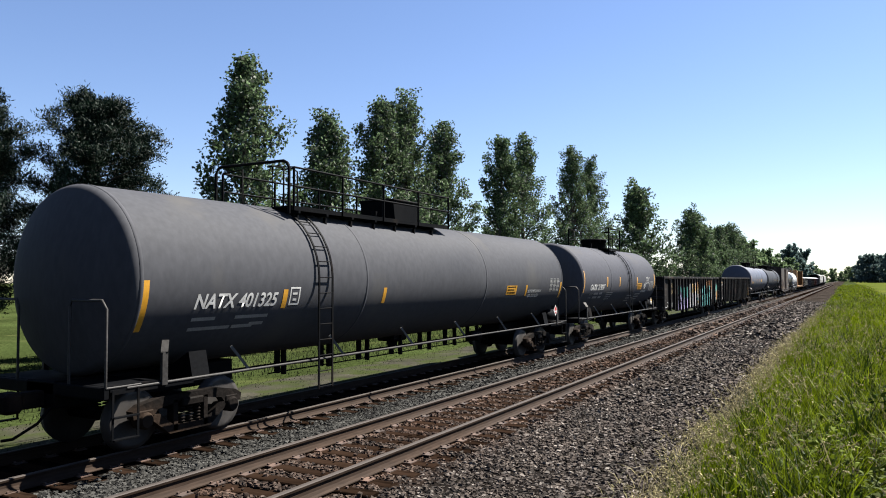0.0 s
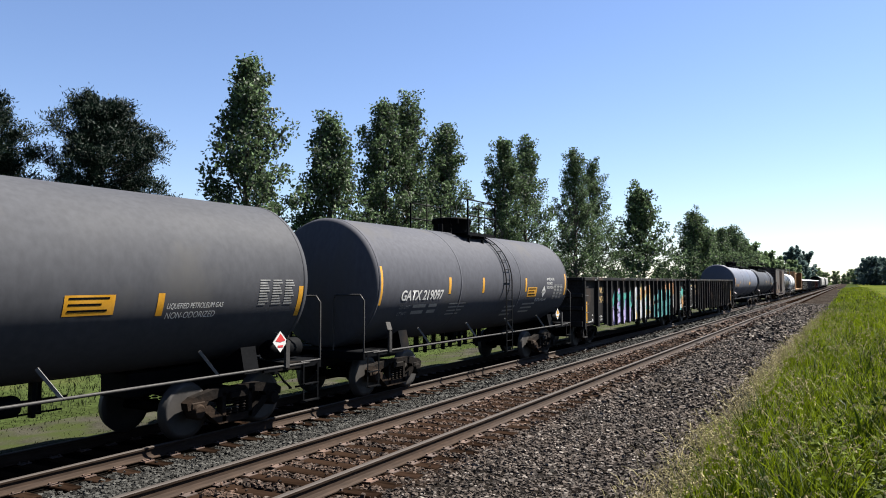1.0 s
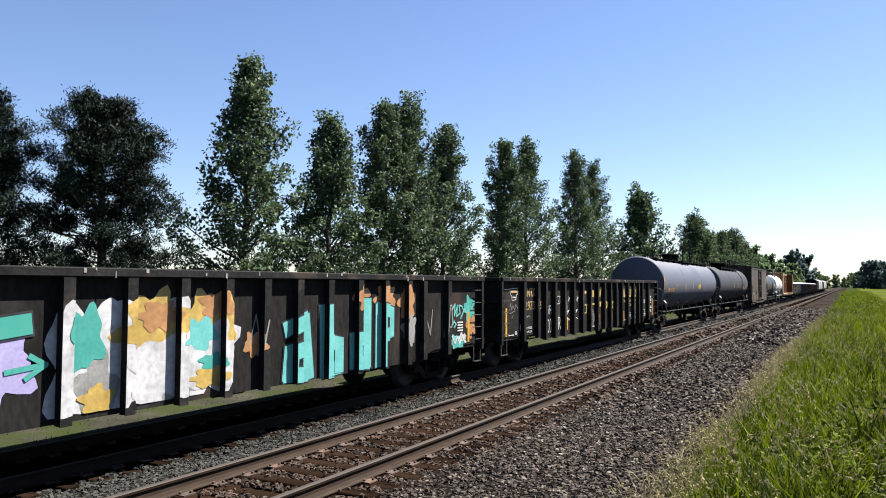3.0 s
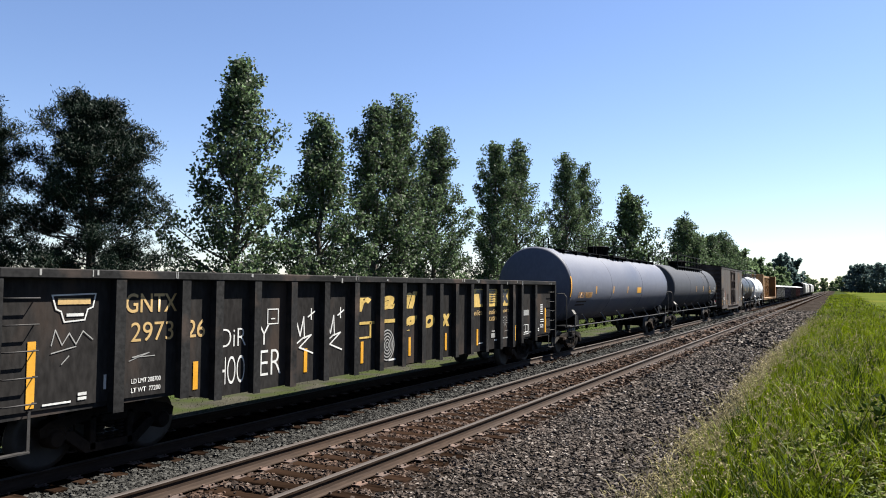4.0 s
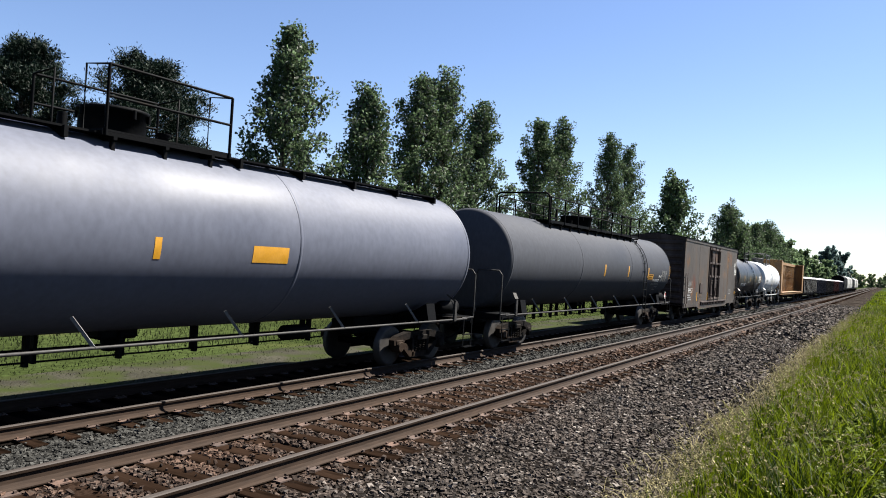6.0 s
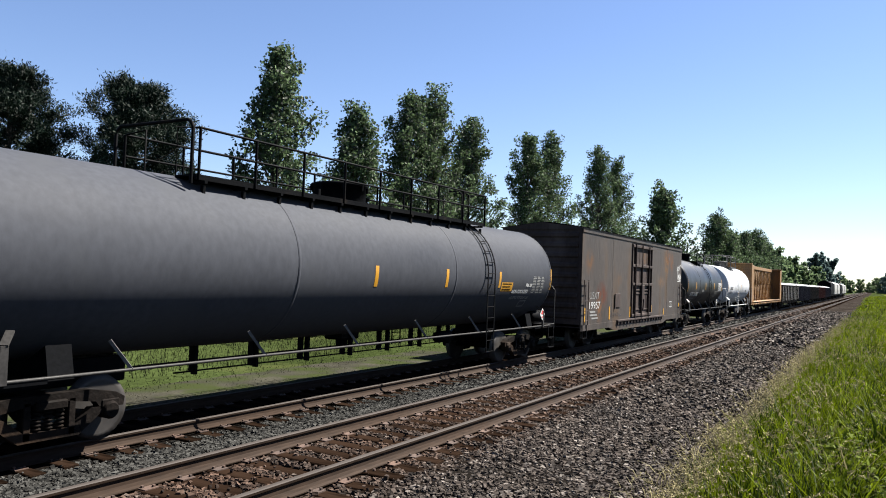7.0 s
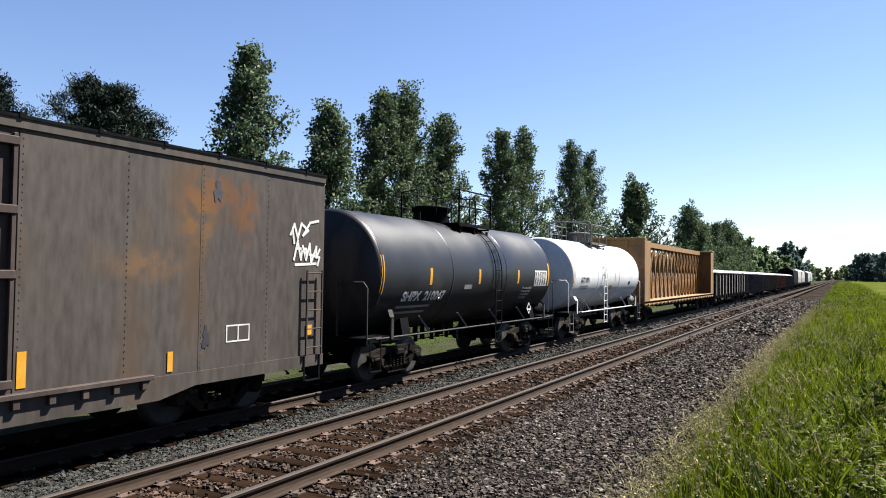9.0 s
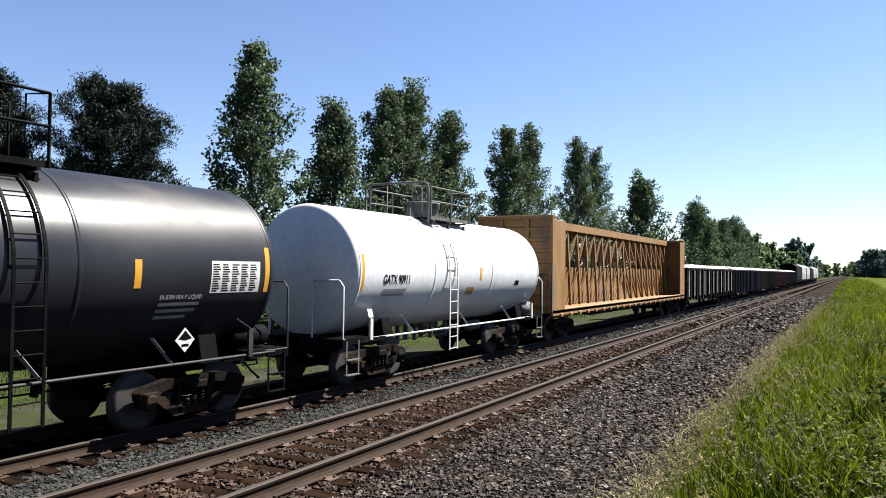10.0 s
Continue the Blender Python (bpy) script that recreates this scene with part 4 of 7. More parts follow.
def pine(place, height, width, seed, label="dark green pine with layered branches"):
    rng = np.random.default_rng(seed)
    tree = tagged(new("pine_tree"), label, "tree", "trees beside the railway")
    tree.matrix_basis = pose(*place)
    b = Build()
    b.pipe([(0, 0, 0), (0.05, 0.03, height * 0.4), (-0.05, 0, height * 0.75), (0, 0, height * 0.98)], height * 0.022, 8, r1=0.03)
    cs, tips = [], []
    for i in range(84):
        u = 0.20 + 0.78 * ((i + rng.uniform(0, 1)) / 84) ** 0.85
        r = width / 2 * max(0.06, 1 - u ** 2.6) ** 0.62 * (0.85 if u < 0.3 else 1) * rng.uniform(0.5, 1.18)
        a = i * 2.4 + rng.uniform(-0.5, 0.5)
        base = np.array([0, 0, u * height * 0.97])
        tip = base + np.array([math.cos(a) * r, math.sin(a) * r, r * rng.uniform(0.15, 0.6)])
        b.pipe([tuple(base), tuple((base + tip) / 2 - np.array([0, 0, 0.08 * r])), tuple(tip)], 0.045, 5, r1=0.012)
        for k in range(10):
            s = 0.36 + 0.68 * (k + rng.uniform(0, 1)) / 10
            c = base + (tip - base) * s + rng.normal(0, 0.17, 3) * np.array([1, 1, 0.6])
            m = 118
            d = rng.normal(0, 1, (m, 3)) + np.array([math.cos(a) * 0.4, math.sin(a) * 0.4, 0.9])
            d /= np.linalg.norm(d, axis=1)[:, None]
            cs.append(np.repeat(c[None], m, 0) + rng.normal(0, 0.13, (m, 3)))
            tips.append(d)
    part("trunk", b, M_BARK, tree)
    c, d = np.concatenate(cs), np.concatenate(tips)
    w = np.cross(d, rng.normal(size=d.shape))
    w /= np.linalg.norm(w, axis=1)[:, None]
    ln = rng.uniform(0.10, 0.18, len(c))[:, None]
    v = np.stack([c - w * 0.01, c + d * ln * 0.5 + w * 0.019, c + d * ln, c + d * ln * 0.5 - w * 0.019], 1).reshape(-1, 3)
    part("crown", soup("crown", v, np.arange(len(v)).reshape(-1, 4), M_NEEDLE), None, tree)
    return tree


def blades(x, y, z, h, w, rng, lean=0.35, bend=0.5):
    """Grass blades: two tapering quads each."""
    n = len(x)
    a = rng.uniform(0, 2 * np.pi, n)
    side = np.stack([np.cos(a), np.sin(a), np.zeros(n)], 1) * (w / 2)[:, None]
    b = rng.uniform(0, 2 * np.pi, n)
    k = rng.uniform(0.2, 1, n) * lean
    out = np.stack([np.cos(b) * k, np.sin(b) * k, np.zeros(n)], 1) * h[:, None]
    base = np.stack([x, y, z], 1)
    up = np.zeros((n, 3))
    up[:, 2] = h
    mid_ = base + up * 0.55 + out * 0.35
    tip = base + up * (1 - 0.25 * bend * k[:, None]) + out * 1.1
    v = np.stack([base - side, base + side, mid_ + side * 0.8, mid_ - side * 0.8, tip + side * 0.12, tip - side * 0.12], 1).reshape(-1, 3)
    i = np.arange(n)[:, None] * 6
    return v, np.concatenate([i + np.array([0, 1, 2, 3]), i + np.array([3, 2, 4, 5])])


def scatter(n, x0, x1, y0, y1, rng, power=1.0):
    return rng.uniform(x0, x1, n), y0 + (y1 - y0) * rng.uniform(0, 1, n) ** power


def grasses():
    rng = np.random.default_rng(3)
    V, F, K, o = [], [], [], 0

    def put(v, f, slot):
        nonlocal o
        V.append(v)
        F.append(f + o)
        K.append(np.full(len(f), slot))
        o += len(v)

    # tufts: blades of one kind lean out from a shared root
    for n, y0, y1, h0, h1, w0, per, dark in ((1900, -7, 2.2, 0.25, 0.6, 0.02, 14, 0.4), (5200, 2.2, 13, 0.30, 0.88, 0.0135, 18, 0.45), (3000, 13, 32, 0.32, 0.8, 0.018, 20, 0.36), (2200, 32, 95, 0.28, 0.6, 0.032, 22, 0.2), (1300, 95, 330, 0.3, 0.5, 0.10, 15, 0.1)):
        y = y0 + (y1 - y0) * rng.uniform(0, 1, n)
        edge = -1.72 + 0.22 * np.sin(y * 0.9) + 0.16 * np.sin(y * 2.7 + 1) + 0.14 * np.sin(y * 7.1) - np.abs(rng.normal(0, 0.25, n))
        side_ = 5.4 + 0.9 * np.sin(y * 0.31) + 0.6 * np.sin(y * 1.1) + rng.normal(0, 0.5, n)
        x = edge + (side_ - edge) * rng.uniform(0, 1, n) ** 1.1
        into = np.clip((x - edge) / 0.9, 0.3, 1) * np.clip((side_ - x) / 2.6, 0.16, 1)
        into = into * np.where((x < -0.25) & (y < 7.3), 0.42, np.where((x > 0.0) & (x < 1.7) & (y < 9.6), 0.72, 1.0))
        patchy = np.sin(x * 2.1 + y * 0.7) * np.sin(y * 1.3 - x) + 0.6 * np.sin(x * 5.3 - y * 2.2) * np.sin(y * 4.1 + x * 1.7)
        h = (h0 + (h1 - h0) * rng.uniform(0, 1, n) ** 1.6) * into * np.clip(0.85 + 0.3 * patchy, 0.4, 1.3)
        dry = rng.uniform(0, 1, n) < np.where(x - edge < 0.5, 0.24, 0.04)
        deep = rng.uniform(0, 1, n) < dark + 0.3 * np.sin(x * 3.1 + y * 1.9) * np.sin(y * 2.3 - x * 2)
        kind = np.where(dry, 1, np.where(deep, 2, 0))
        root = np.repeat(np.arange(n), per)
        far_ = 0.05 + 0.0035 * y[root]
        bx, by = x[root] + rng.normal(0, 1, n * per) * far_, y[root] + rng.normal(0, 1, n * per) * far_
        bh = h[root] * rng.uniform(0.45, 1.12, n * per)
        v, f = blades(bx, by, ground_height(bx) - 0.03, bh, rng.uniform(0.5, 1.6, n * per) * w0 * 1.1, rng, 0.62, 0.8)
        put(v, f, 0)
        k = np.where(rng.uniform(0, 1, n * per) < 0.16, 2 * rng.integers(0, 2, n * per), kind[root])
        K[-1] = np.concatenate([k, k])
    # dry stems lying over the stones
    n = 3800
    y = 2.4 + 36 * rng.uniform(0, 1, n) ** 1.4
    x = -2.0 + rng.normal(0, 0.24, n)
    v, f = blades(x, y, bed_height(x) + 0.02, rng.uniform(0.08, 0.22, n), np.full(n, 0.007) * (1 + y / 16), rng, 2.2)
    put(v, f, 1)
    # seed stalks with drooping plumes, thickest along the stones
    n = 3200
    y = 2.5 + 50 * rng.uniform(0, 1, n) ** 1.5
    x = -1.7 + 0.25 * np.sin(y * 0.9) + (0.04 * y + 3.0) * rng.uniform(0, 1, n) ** 5.0
    h = rng.uniform(0.45, 0.95, n) * np.clip((x + 2.0) / 0.6, 0.5, 1)
    v, f = blades(x, y, ground_height(x), h, np.full(n, 0.005) * (1 + y / 14), rng, 0.35)
    put(v, f, 0)
    tips = v.reshape(-1, 6, 3)[:, 4]
    droop = rng.normal(0, 1, (n, 1, 3)) * np.array([1, 1, 0.0]) + np.array([-0.5, -0.3, 0])
    droop /= np.linalg.norm(droop, axis=2)[..., None]
    s_ = np.linspace(0, 1, 13)[None, :, None]
    reach = rng.uniform(0.08, 0.2, (n, 1, 1))
    path = tips[:, None] + droop * s_ * reach + np.array([0, 0, 1]) * reach * (0.5 * s_ - 0.9 * s_ ** 2)
    path = path.reshape(-1, 3) + rng.normal(0, 0.009, (n * 13, 3))
    q, g = leaf_quads(path, 0.0125, rng, 0.0, 2.8)
    put(q, g, 1)
    tagged(new("tall_grass", soup("tall_grass", np.concatenate(V), np.concatenate(F), [M_GRASS, M_STRAW, M_GRASS2], np.concatenate(K))),
           "tall green grass with dry straw tips along the ballast", "grass", kind="stuff")
    V, F, K, o = [], [], [], 0
    for n, y0, y1, w0 in ((26000, 2, 40, 0.02), (16000, 40, 130, 0.05)):
        y = y0 + (y1 - y0) * rng.uniform(0, 1, n)
        x = -13.0 - 17 * rng.uniform(0, 1, n) ** 1.6
        thin = (np.sin(x * 3 + y) * np.sin(y * 0.8 - x) > -0.3) | (x < -14.5)
        x, y = x[thin], y[thin]
        h = rng.uniform(0.05, 0.2, len(x)) * np.where(x < -16.5, 1.0, 0.4)
        v, f = blades(x, y, ground_height(x) - 0.01, h, rng.uniform(0.7, 1.4, len(x)) * w0, rng, 0.6)
        put(v, f, 0)
    tagged(new("short_grass", soup("short_grass", np.concatenate(V), np.concatenate(F), [M_GRASS3, M_STRAW], np.concatenate(K))),
           "short patchy grass beyond the tracks", "grass", kind="stuff")


WEEDS = ((0.49, 9.95, 0), (0.93, 13.12, 1), (0.09, 8.08, 2), (-0.04, 12.32, 3), (-0.5, 9.52, 4), (0.66, 8.74, 5), (0.96, 9.53, 10), (1.0, 8.29, 11))


def weeds(cx, cy, n, spread, h, seed, leaf=0.055, mat=None, label="dark leafy weeds among tall grass"):
    rng = np.random.default_rng(seed)
    V, F, o = [], [], 0
    for i in range(n):
        x, y = cx + rng.normal(0, spread), cy + rng.normal(0, spread)
        z = float(ground_height(x))
        top = h * rng.uniform(0.6, 1.1)
        c = np.stack([x + rng.normal(0, 0.07, 26), y + rng.normal(0, 0.07, 26), z + top * rng.uniform(0.15, 1, 26)], 1)
        v, f = leaf_quads(c, leaf, rng, 0.4, 2.6)
        V.append(v)
        F.append(f + o)
        o += len(v)
    tagged(new("leafy_weeds", soup("leafy_weeds", np.concatenate(V), np.concatenate(F), mat or M_WEED)), label, "weeds", kind="stuff")


def leafy_stalks(cx, cy, n, spread, h, seed, mat, long=0.21, per=14, label="upright bright green weeds with long narrow leaves"):
    """Upright stems with drooping lance-shaped leaves up their length."""
    rng = np.random.default_rng(seed)
    V, F, o = [], [], 0
    for i in range(n):
        x, y = cx + rng.normal(0, spread), cy + rng.normal(0, spread)
        z, top = float(ground_height(x)), h * rng.uniform(0.45, 1.15)
        lean = rng.normal(0, 0.07, 2)
        for k in range(per):
            u = 0.25 + 0.75 * (k + rng.uniform(0, 1)) / per
            a = k * 2.4 + rng.uniform(-0.4, 0.4)
            d = np.array([math.cos(a), math.sin(a), 0.0])
            w = np.array([-d[1], d[0], 0.0])
            L = long * rng.uniform(0.7, 1.2) * (1.15 - 0.6 * u)
            p = np.array([x + lean[0] * u, y + lean[1] * u, z + top * u])
            up = np.array([0, 0, 1.0])
            m1, m2 = p + d * L * 0.4 + up * L * 0.30, p + d * L * 0.75 + up * L * 0.28
            V += [p - w * L * 0.03, p + w * L * 0.03, m1 + w * L * 0.13, m1 - w * L * 0.13, m2 + w * L * 0.09, m2 - w * L * 0.09, p + d * L + up * L * rng.uniform(-0.1, 0.2)]
            F += [(o, o + 1, o + 2, o + 3), (o + 3, o + 2, o + 4, o + 5), (o + 5, o + 4, o + 6, o + 6)]
            o += 7
        t = 0.004
        for k in range(3):
            a0, a1 = k * 2.094, (k + 1) * 2.094
            V += [np.array([x + math.cos(b) * t, y + math.sin(b) * t, z - 0.02]) for b in (a0, a1)] + [np.array([x + lean[0] + math.cos(b) * t * 0.5, y + lean[1] + math.sin(b) * t * 0.5, z + top]) for b in (a1, a0)]
            F.append((o, o + 1, o + 2, o + 3))
            o += 4
    b = Build()
    b.v, b.f = [tuple(p) for p in V], [tuple(dict.fromkeys(q)) for q in F]
    b.s, b.k = [False] * len(F), [0] * len(F)
    tagged(new("leafy_weeds", b.mesh("leafy_weeds", mat, fix=False)), label, "weeds", kind="stuff")


LUMP = np.array([(x, y, z) for z in (-0.7, 0.7) for y in (-0.8, 0.8) for x in (-0.8, 0.8)])
LUMP_F = np.array([(0, 2, 3, 1), (4, 5, 7, 6), (0, 1, 5, 4), (2, 6, 7, 3), (0, 4, 6, 2), (1, 3, 7, 5)])


def stones():
    rng = np.random.default_rng(11)
    xs, ys, rs = [], [], []
    for n, y0, y1, r in ((22000, -7, 2.8, 0.026), (60000, 2.8, 15, 0.0225), (24000, 15, 34, 0.036), (12000, 34, 92, 0.075)):
        x, y = scatter(n, -9.4, -1.45, y0, y1, rng, 1.1)
        xs.append(x)
        ys.append(y)
        rs.append(rng.uniform(0.6, 1.45, n) * r)
    x, y, r = np.concatenate(xs), np.concatenate(ys), np.concatenate(rs)
    on_tie = ((np.abs(x - XA) < 1.33) & (np.abs((y - 0.6 + 0.2525) % 0.505 - 0.2525) < 0.13)) | ((np.abs(x - XT) < 1.33) & (np.abs((y - 0.8 + 0.2525) % 0.505 - 0.2525) < 0.13))
    near_rail = (np.abs(np.abs(x - XA) - GAUGE / 2) < 0.1) | (np.abs(np.abs(x - XT) - GAUGE / 2) < 0.1)
    keep = ~near_rail & (~on_tie | (rng.uniform(0, 1, len(x)) < 0.04)) & (rng.uniform(0, 1, len(x)) < np.clip((-1.3 - x) / 0.6, 0.15, 1))
    x, y, r = x[keep], y[keep], r[keep]
    n = len(x)
    z = bed_height(x) + r * 0.25 + np.where(on_tie[keep], 0.035, 0.0)
    sc = rng.uniform(0.6, 1.25, (n, 1, 3)) * r[:, None, None] * np.array([1, 1, 0.8])
    v = LUMP[None] * (1 + rng.uniform(-0.5, 0.45, (n, 8, 3))) * sc
    tip = rng.uniform(-0.7, 0.7, (n, 1))
    v = np.stack([v[..., 0] * np.cos(tip) - v[..., 2] * np.sin(tip), v[..., 1], v[..., 0] * np.sin(tip) + v[..., 2] * np.cos(tip)], 2)
    a = rng.uniform(0, 2 * np.pi, n)
    c, s = np.cos(a)[:, None], np.sin(a)[:, None]
    v = np.stack([v[..., 0] * c - v[..., 1] * s, v[..., 0] * s + v[..., 1] * c, v[..., 2]], 2)
    v += np.stack([x, y, z], 1)[:, None]
    f = (np.arange(n) * 8)[:, None, None] + LUMP_F[None]
    tagged(new("ballast_stones", soup("ballast_stones", v.reshape(-1, 3), f.reshape(-1, 4), [M_STONE, M_CHIP, M_STONE2], np.repeat(np.where(x < -7.45, 2, rng.uniform(0, 1, n) < 0.12), 6))), "loose grey crushed ballast stones", "stones", kind="stuff")


grasses()
weeds(0.95, 12.0, 34, 0.4, 0.9, 5)
weeds(1.35, 8.4, 18, 0.3, 0.75, 6)
for k, (wx, wy, n_, h_) in enumerate(((0.45, 7.2, 9, 0.85), (0.95, 7.9, 10, 0.9), (0.25, 8.6, 9, 0.8), (0.8, 6.3, 9, 0.8), (1.2, 9.4, 10, 0.85), (0.1, 6.2, 6, 0.6), (0.7, 10.6, 10, 0.8), (1.5, 11.2, 10, 0.8), (-0.3, 10.0, 7, 0.7), (1.7, 13.6, 12, 0.8))):
    leafy_stalks(wx, wy, n_, 0.22, h_, 300 + k, M_BROADWEED)
for k, (wx, wy, n_, h_) in enumerate(((-1.15, 5.75, 15, 0.44), (-0.85, 6.3, 13, 0.46), (-1.35, 6.35, 11, 0.42), (-0.5, 5.7, 13, 0.46), (-0.1, 5.4, 11, 0.46), (-0.6, 6.9, 8, 0.5), (-1.3, 5.2, 11, 0.4), (-0.8, 5.1, 11, 0.4))):
    leafy_stalks(wx, wy, n_, 0.17, h_, 330 + k, M_MOUND, 0.055, 90, "low mounded weeds with fine yellow-green leaves")
for wx, wy, k in WEEDS:
    weeds(wx, wy, 11, 0.24, 0.72 if wx > -0.9 else 0.32, 60 + k, 0.04, M_BROADWEED, "bright broad-leaved weeds among tall grass")
stones()

ZG = -0.85
for px, py, ph, pw, seed in ((-24, 17.6, 10.1, 6.3, 1), (-27, 14.6, 10.2, 6.4, 2)):
    pine((px, py, ZG), ph, pw, seed)
for px, py, ph, pw, seed in ((-24, 25.0, 13.5, 6.9, 11), (-24, 31.2, 12.0, 6.4, 12), (-24, 36.2, 13.9, 6.8, 13), (-24, 39.0, 14.9, 7.2, 27), (-24, 43.6, 13.8, 6.8, 14), (-24, 53.6, 14.6, 6.6, 15), (-24, 58.2, 15.4, 8.2, 28), (-24, 71.0, 16.6, 7.4, 36),
                             (-24, 77.0, 16.2, 8.8, 17), (-24, 97.0, 15.6, 11.0, 19), (-24, 136.0, 15.6, 12.5, 20), (-24, 148.0, 13.6, 12.0, 23),
                             (-24, 166.0, 14.2, 12.0, 25), (-24, 183.0, 16.0, 13.0, 21), (-24, 200.0, 15.0, 13.0, 26)):
    far = py > 90
    broadleaf((px, py, ZG), ph, pw, seed, leaf=0.118 if not far else 0.24, limbs=64 if not far else 72, leaves=70 if not far else 36, point=0.06, full=1.5, spread=1.35 if not far else 1.7, pale=0.22 if py < 50 else 0.12)
for px, py, ph, pw, seed in ((-26, 6.5, 6.0, 6.0, 31), (-34, 13.5, 6.0, 6.0, 32)):
    broadleaf((px, py, ZG), ph, pw, seed, leaf=0.14, low=0.05, point=0.5, label="bushy broadleaf tree with lighter green leaves")
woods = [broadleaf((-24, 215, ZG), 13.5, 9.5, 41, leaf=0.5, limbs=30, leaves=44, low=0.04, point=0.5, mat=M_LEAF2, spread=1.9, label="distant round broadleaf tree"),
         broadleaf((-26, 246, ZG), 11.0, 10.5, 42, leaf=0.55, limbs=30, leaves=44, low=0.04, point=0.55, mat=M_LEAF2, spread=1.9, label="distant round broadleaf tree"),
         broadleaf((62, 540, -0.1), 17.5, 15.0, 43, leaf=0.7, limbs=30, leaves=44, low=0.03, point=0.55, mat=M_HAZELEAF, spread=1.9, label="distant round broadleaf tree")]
WOODS = [(-25, 275, 0), (-24, 305, 1), (-27, 330, 0), (-25, 365, 1), (-24, 395, 0), (-30, 520, 0), (-32, 560, 1), (-22, 640, 0), (-18, 700, 1), (-12, 820, 0), (-4, 900, 1), (2, 760, 0), (5, 640, 1)]
wr = np.random.default_rng(77)
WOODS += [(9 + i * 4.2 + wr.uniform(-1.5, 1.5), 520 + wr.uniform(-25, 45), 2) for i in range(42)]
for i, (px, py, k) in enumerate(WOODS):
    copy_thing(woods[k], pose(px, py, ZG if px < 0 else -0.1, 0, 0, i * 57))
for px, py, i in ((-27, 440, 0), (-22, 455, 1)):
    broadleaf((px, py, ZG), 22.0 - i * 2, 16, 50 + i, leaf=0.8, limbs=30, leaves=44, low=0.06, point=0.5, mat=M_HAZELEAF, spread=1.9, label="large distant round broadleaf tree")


# ---- the train ----
def tank_paint(name, base, rough=0.5, coat=0.0, dirt=(0.03, 0.027, 0.025), amount=0.1, spec=0.15):
    return material(name, base, rough, vary=0.10, fine=14, coarse=0.7, bump=0.03, stain=dirt, amount=amount, stain_scale=0.8, stretch=(1, 0.6, 0.35), coat=coat, spec=spec)


P_GREY = tank_paint("sooty_black_tank_paint", (0.0323, 0.0334, 0.0377), 0.65, dirt=(0.043, 0.0425, 0.043), spec=0.04)
P_GREY2 = tank_paint("faded_black_tank_paint", (0.0394, 0.0407, 0.0477), 0.62, dirt=(0.046, 0.0455, 0.047), spec=0.03)
P_GREY3 = tank_paint("even_black_tank_paint", (0.031, 0.033, 0.039), 0.6, dirt=(0.034, 0.036, 0.041), spec=0.04)
P_LIGHT = tank_paint("chalky_black_tank_paint", (0.0504, 0.0552, 0.0737), 0.52, amount=-0.3, spec=0.14)
P_GLOSS = tank_paint("glossy_black_tank_paint", (0.0058, 0.0068, 0.0095), 0.40, amount=0.0, spec=0.24)
P_WHITE = tank_paint("white_tank_paint", (0.3404, 0.3515, 0.3700), 0.4, dirt=(0.4131, 0.4055, 0.3978), amount=0.0, spec=0.4)
P_GON = material("worn_black_gondola_paint", (0.0125, 0.0118, 0.0115), 0.7, spec=0.02, vary=0.3, fine=14, coarse=1.2, bump=0.15, stain=(0.0256, 0.0197, 0.0166), amount=0.15, stretch=(1, 1, 0.4))
P_POST = material("black_post_paint", (0.0125, 0.0125, 0.0127), 0.7, spec=0.02, vary=0.3, fine=14, coarse=1.5, bump=0.15, stain=(0.0354, 0.0275, 0.0236), amount=0.2)
P_BOX = material("weathered_brown_boxcar_paint", (0.0347, 0.0294, 0.0264), 0.6, spec=0.12, vary=0.24, fine=9, coarse=0.7, bump=0.08, stain=(0.0408, 0.0274, 0.0178), amount=0.2, stain_scale=0.7, stretch=(1, 1, 0.3),
                 spots=((-5.4, 2.0, 0.75, 0.55, (0.0528, 0.0144, 0.0058)), (-5.7, 1.5, 0.5, 0.6, (0.072, 0.036, 0.0168)), (4.8, 3.75, 0.8, 0.5, (0.0768, 0.0336, 0.012)), (4.55, 3.3, 0.45, 0.6, (0.0816, 0.0408, 0.0144)),
                        (5.6, 3.6, 0.35, 0.7, (0.072, 0.0312, 0.012)), (-3.3, 2.6, 0.4, 0.3, (0.0576, 0.0336, 0.0192)), (3.6, 2.6, 0.9, 0.3, (0.072, 0.0432, 0.024)), (-6.9, 3.2, 0.5, 0.5, (0.0672, 0.0336, 0.0144))))
P_DOOR = material("dull_purple_brown_door_paint", (0.0315, 0.0236, 0.0213), 0.7, spec=0.1, vary=0.2, fine=9, coarse=1.2, bump=0.08, stain=(0.0551, 0.0433, 0.0394), amount=0.2, stretch=(1, 1, 0.5), spots=((0.55, 3.65, 0.5, 0.35, (0.063, 0.0315, 0.0118)),))
P_BEAM = material("ochre_yellow_car_paint", (0.1358, 0.0637, 0.0089), 0.6, vary=0.2, fine=12, coarse=1.2, bump=0.1, stain=(0.0866, 0.0472, 0.0197), amount=0.3, stretch=(1, 1, 0.5))
P_BLUE = material("dark_blue_gondola_paint", (0.0058, 0.0072, 0.0144), 0.7, spec=0.05, vary=0.3, fine=12, coarse=1.2, bump=0.1)
P_RED = material("dark_red_gondola_paint", (0.0264, 0.0062, 0.0062), 0.7, spec=0.05, vary=0.3, fine=12, coarse=1.2, bump=0.1)
P_TARP = material("pale_silver_tarp", (0.231, 0.231, 0.2415), 0.5, vary=0.2, fine=6, coarse=1.0, bump=0.5)
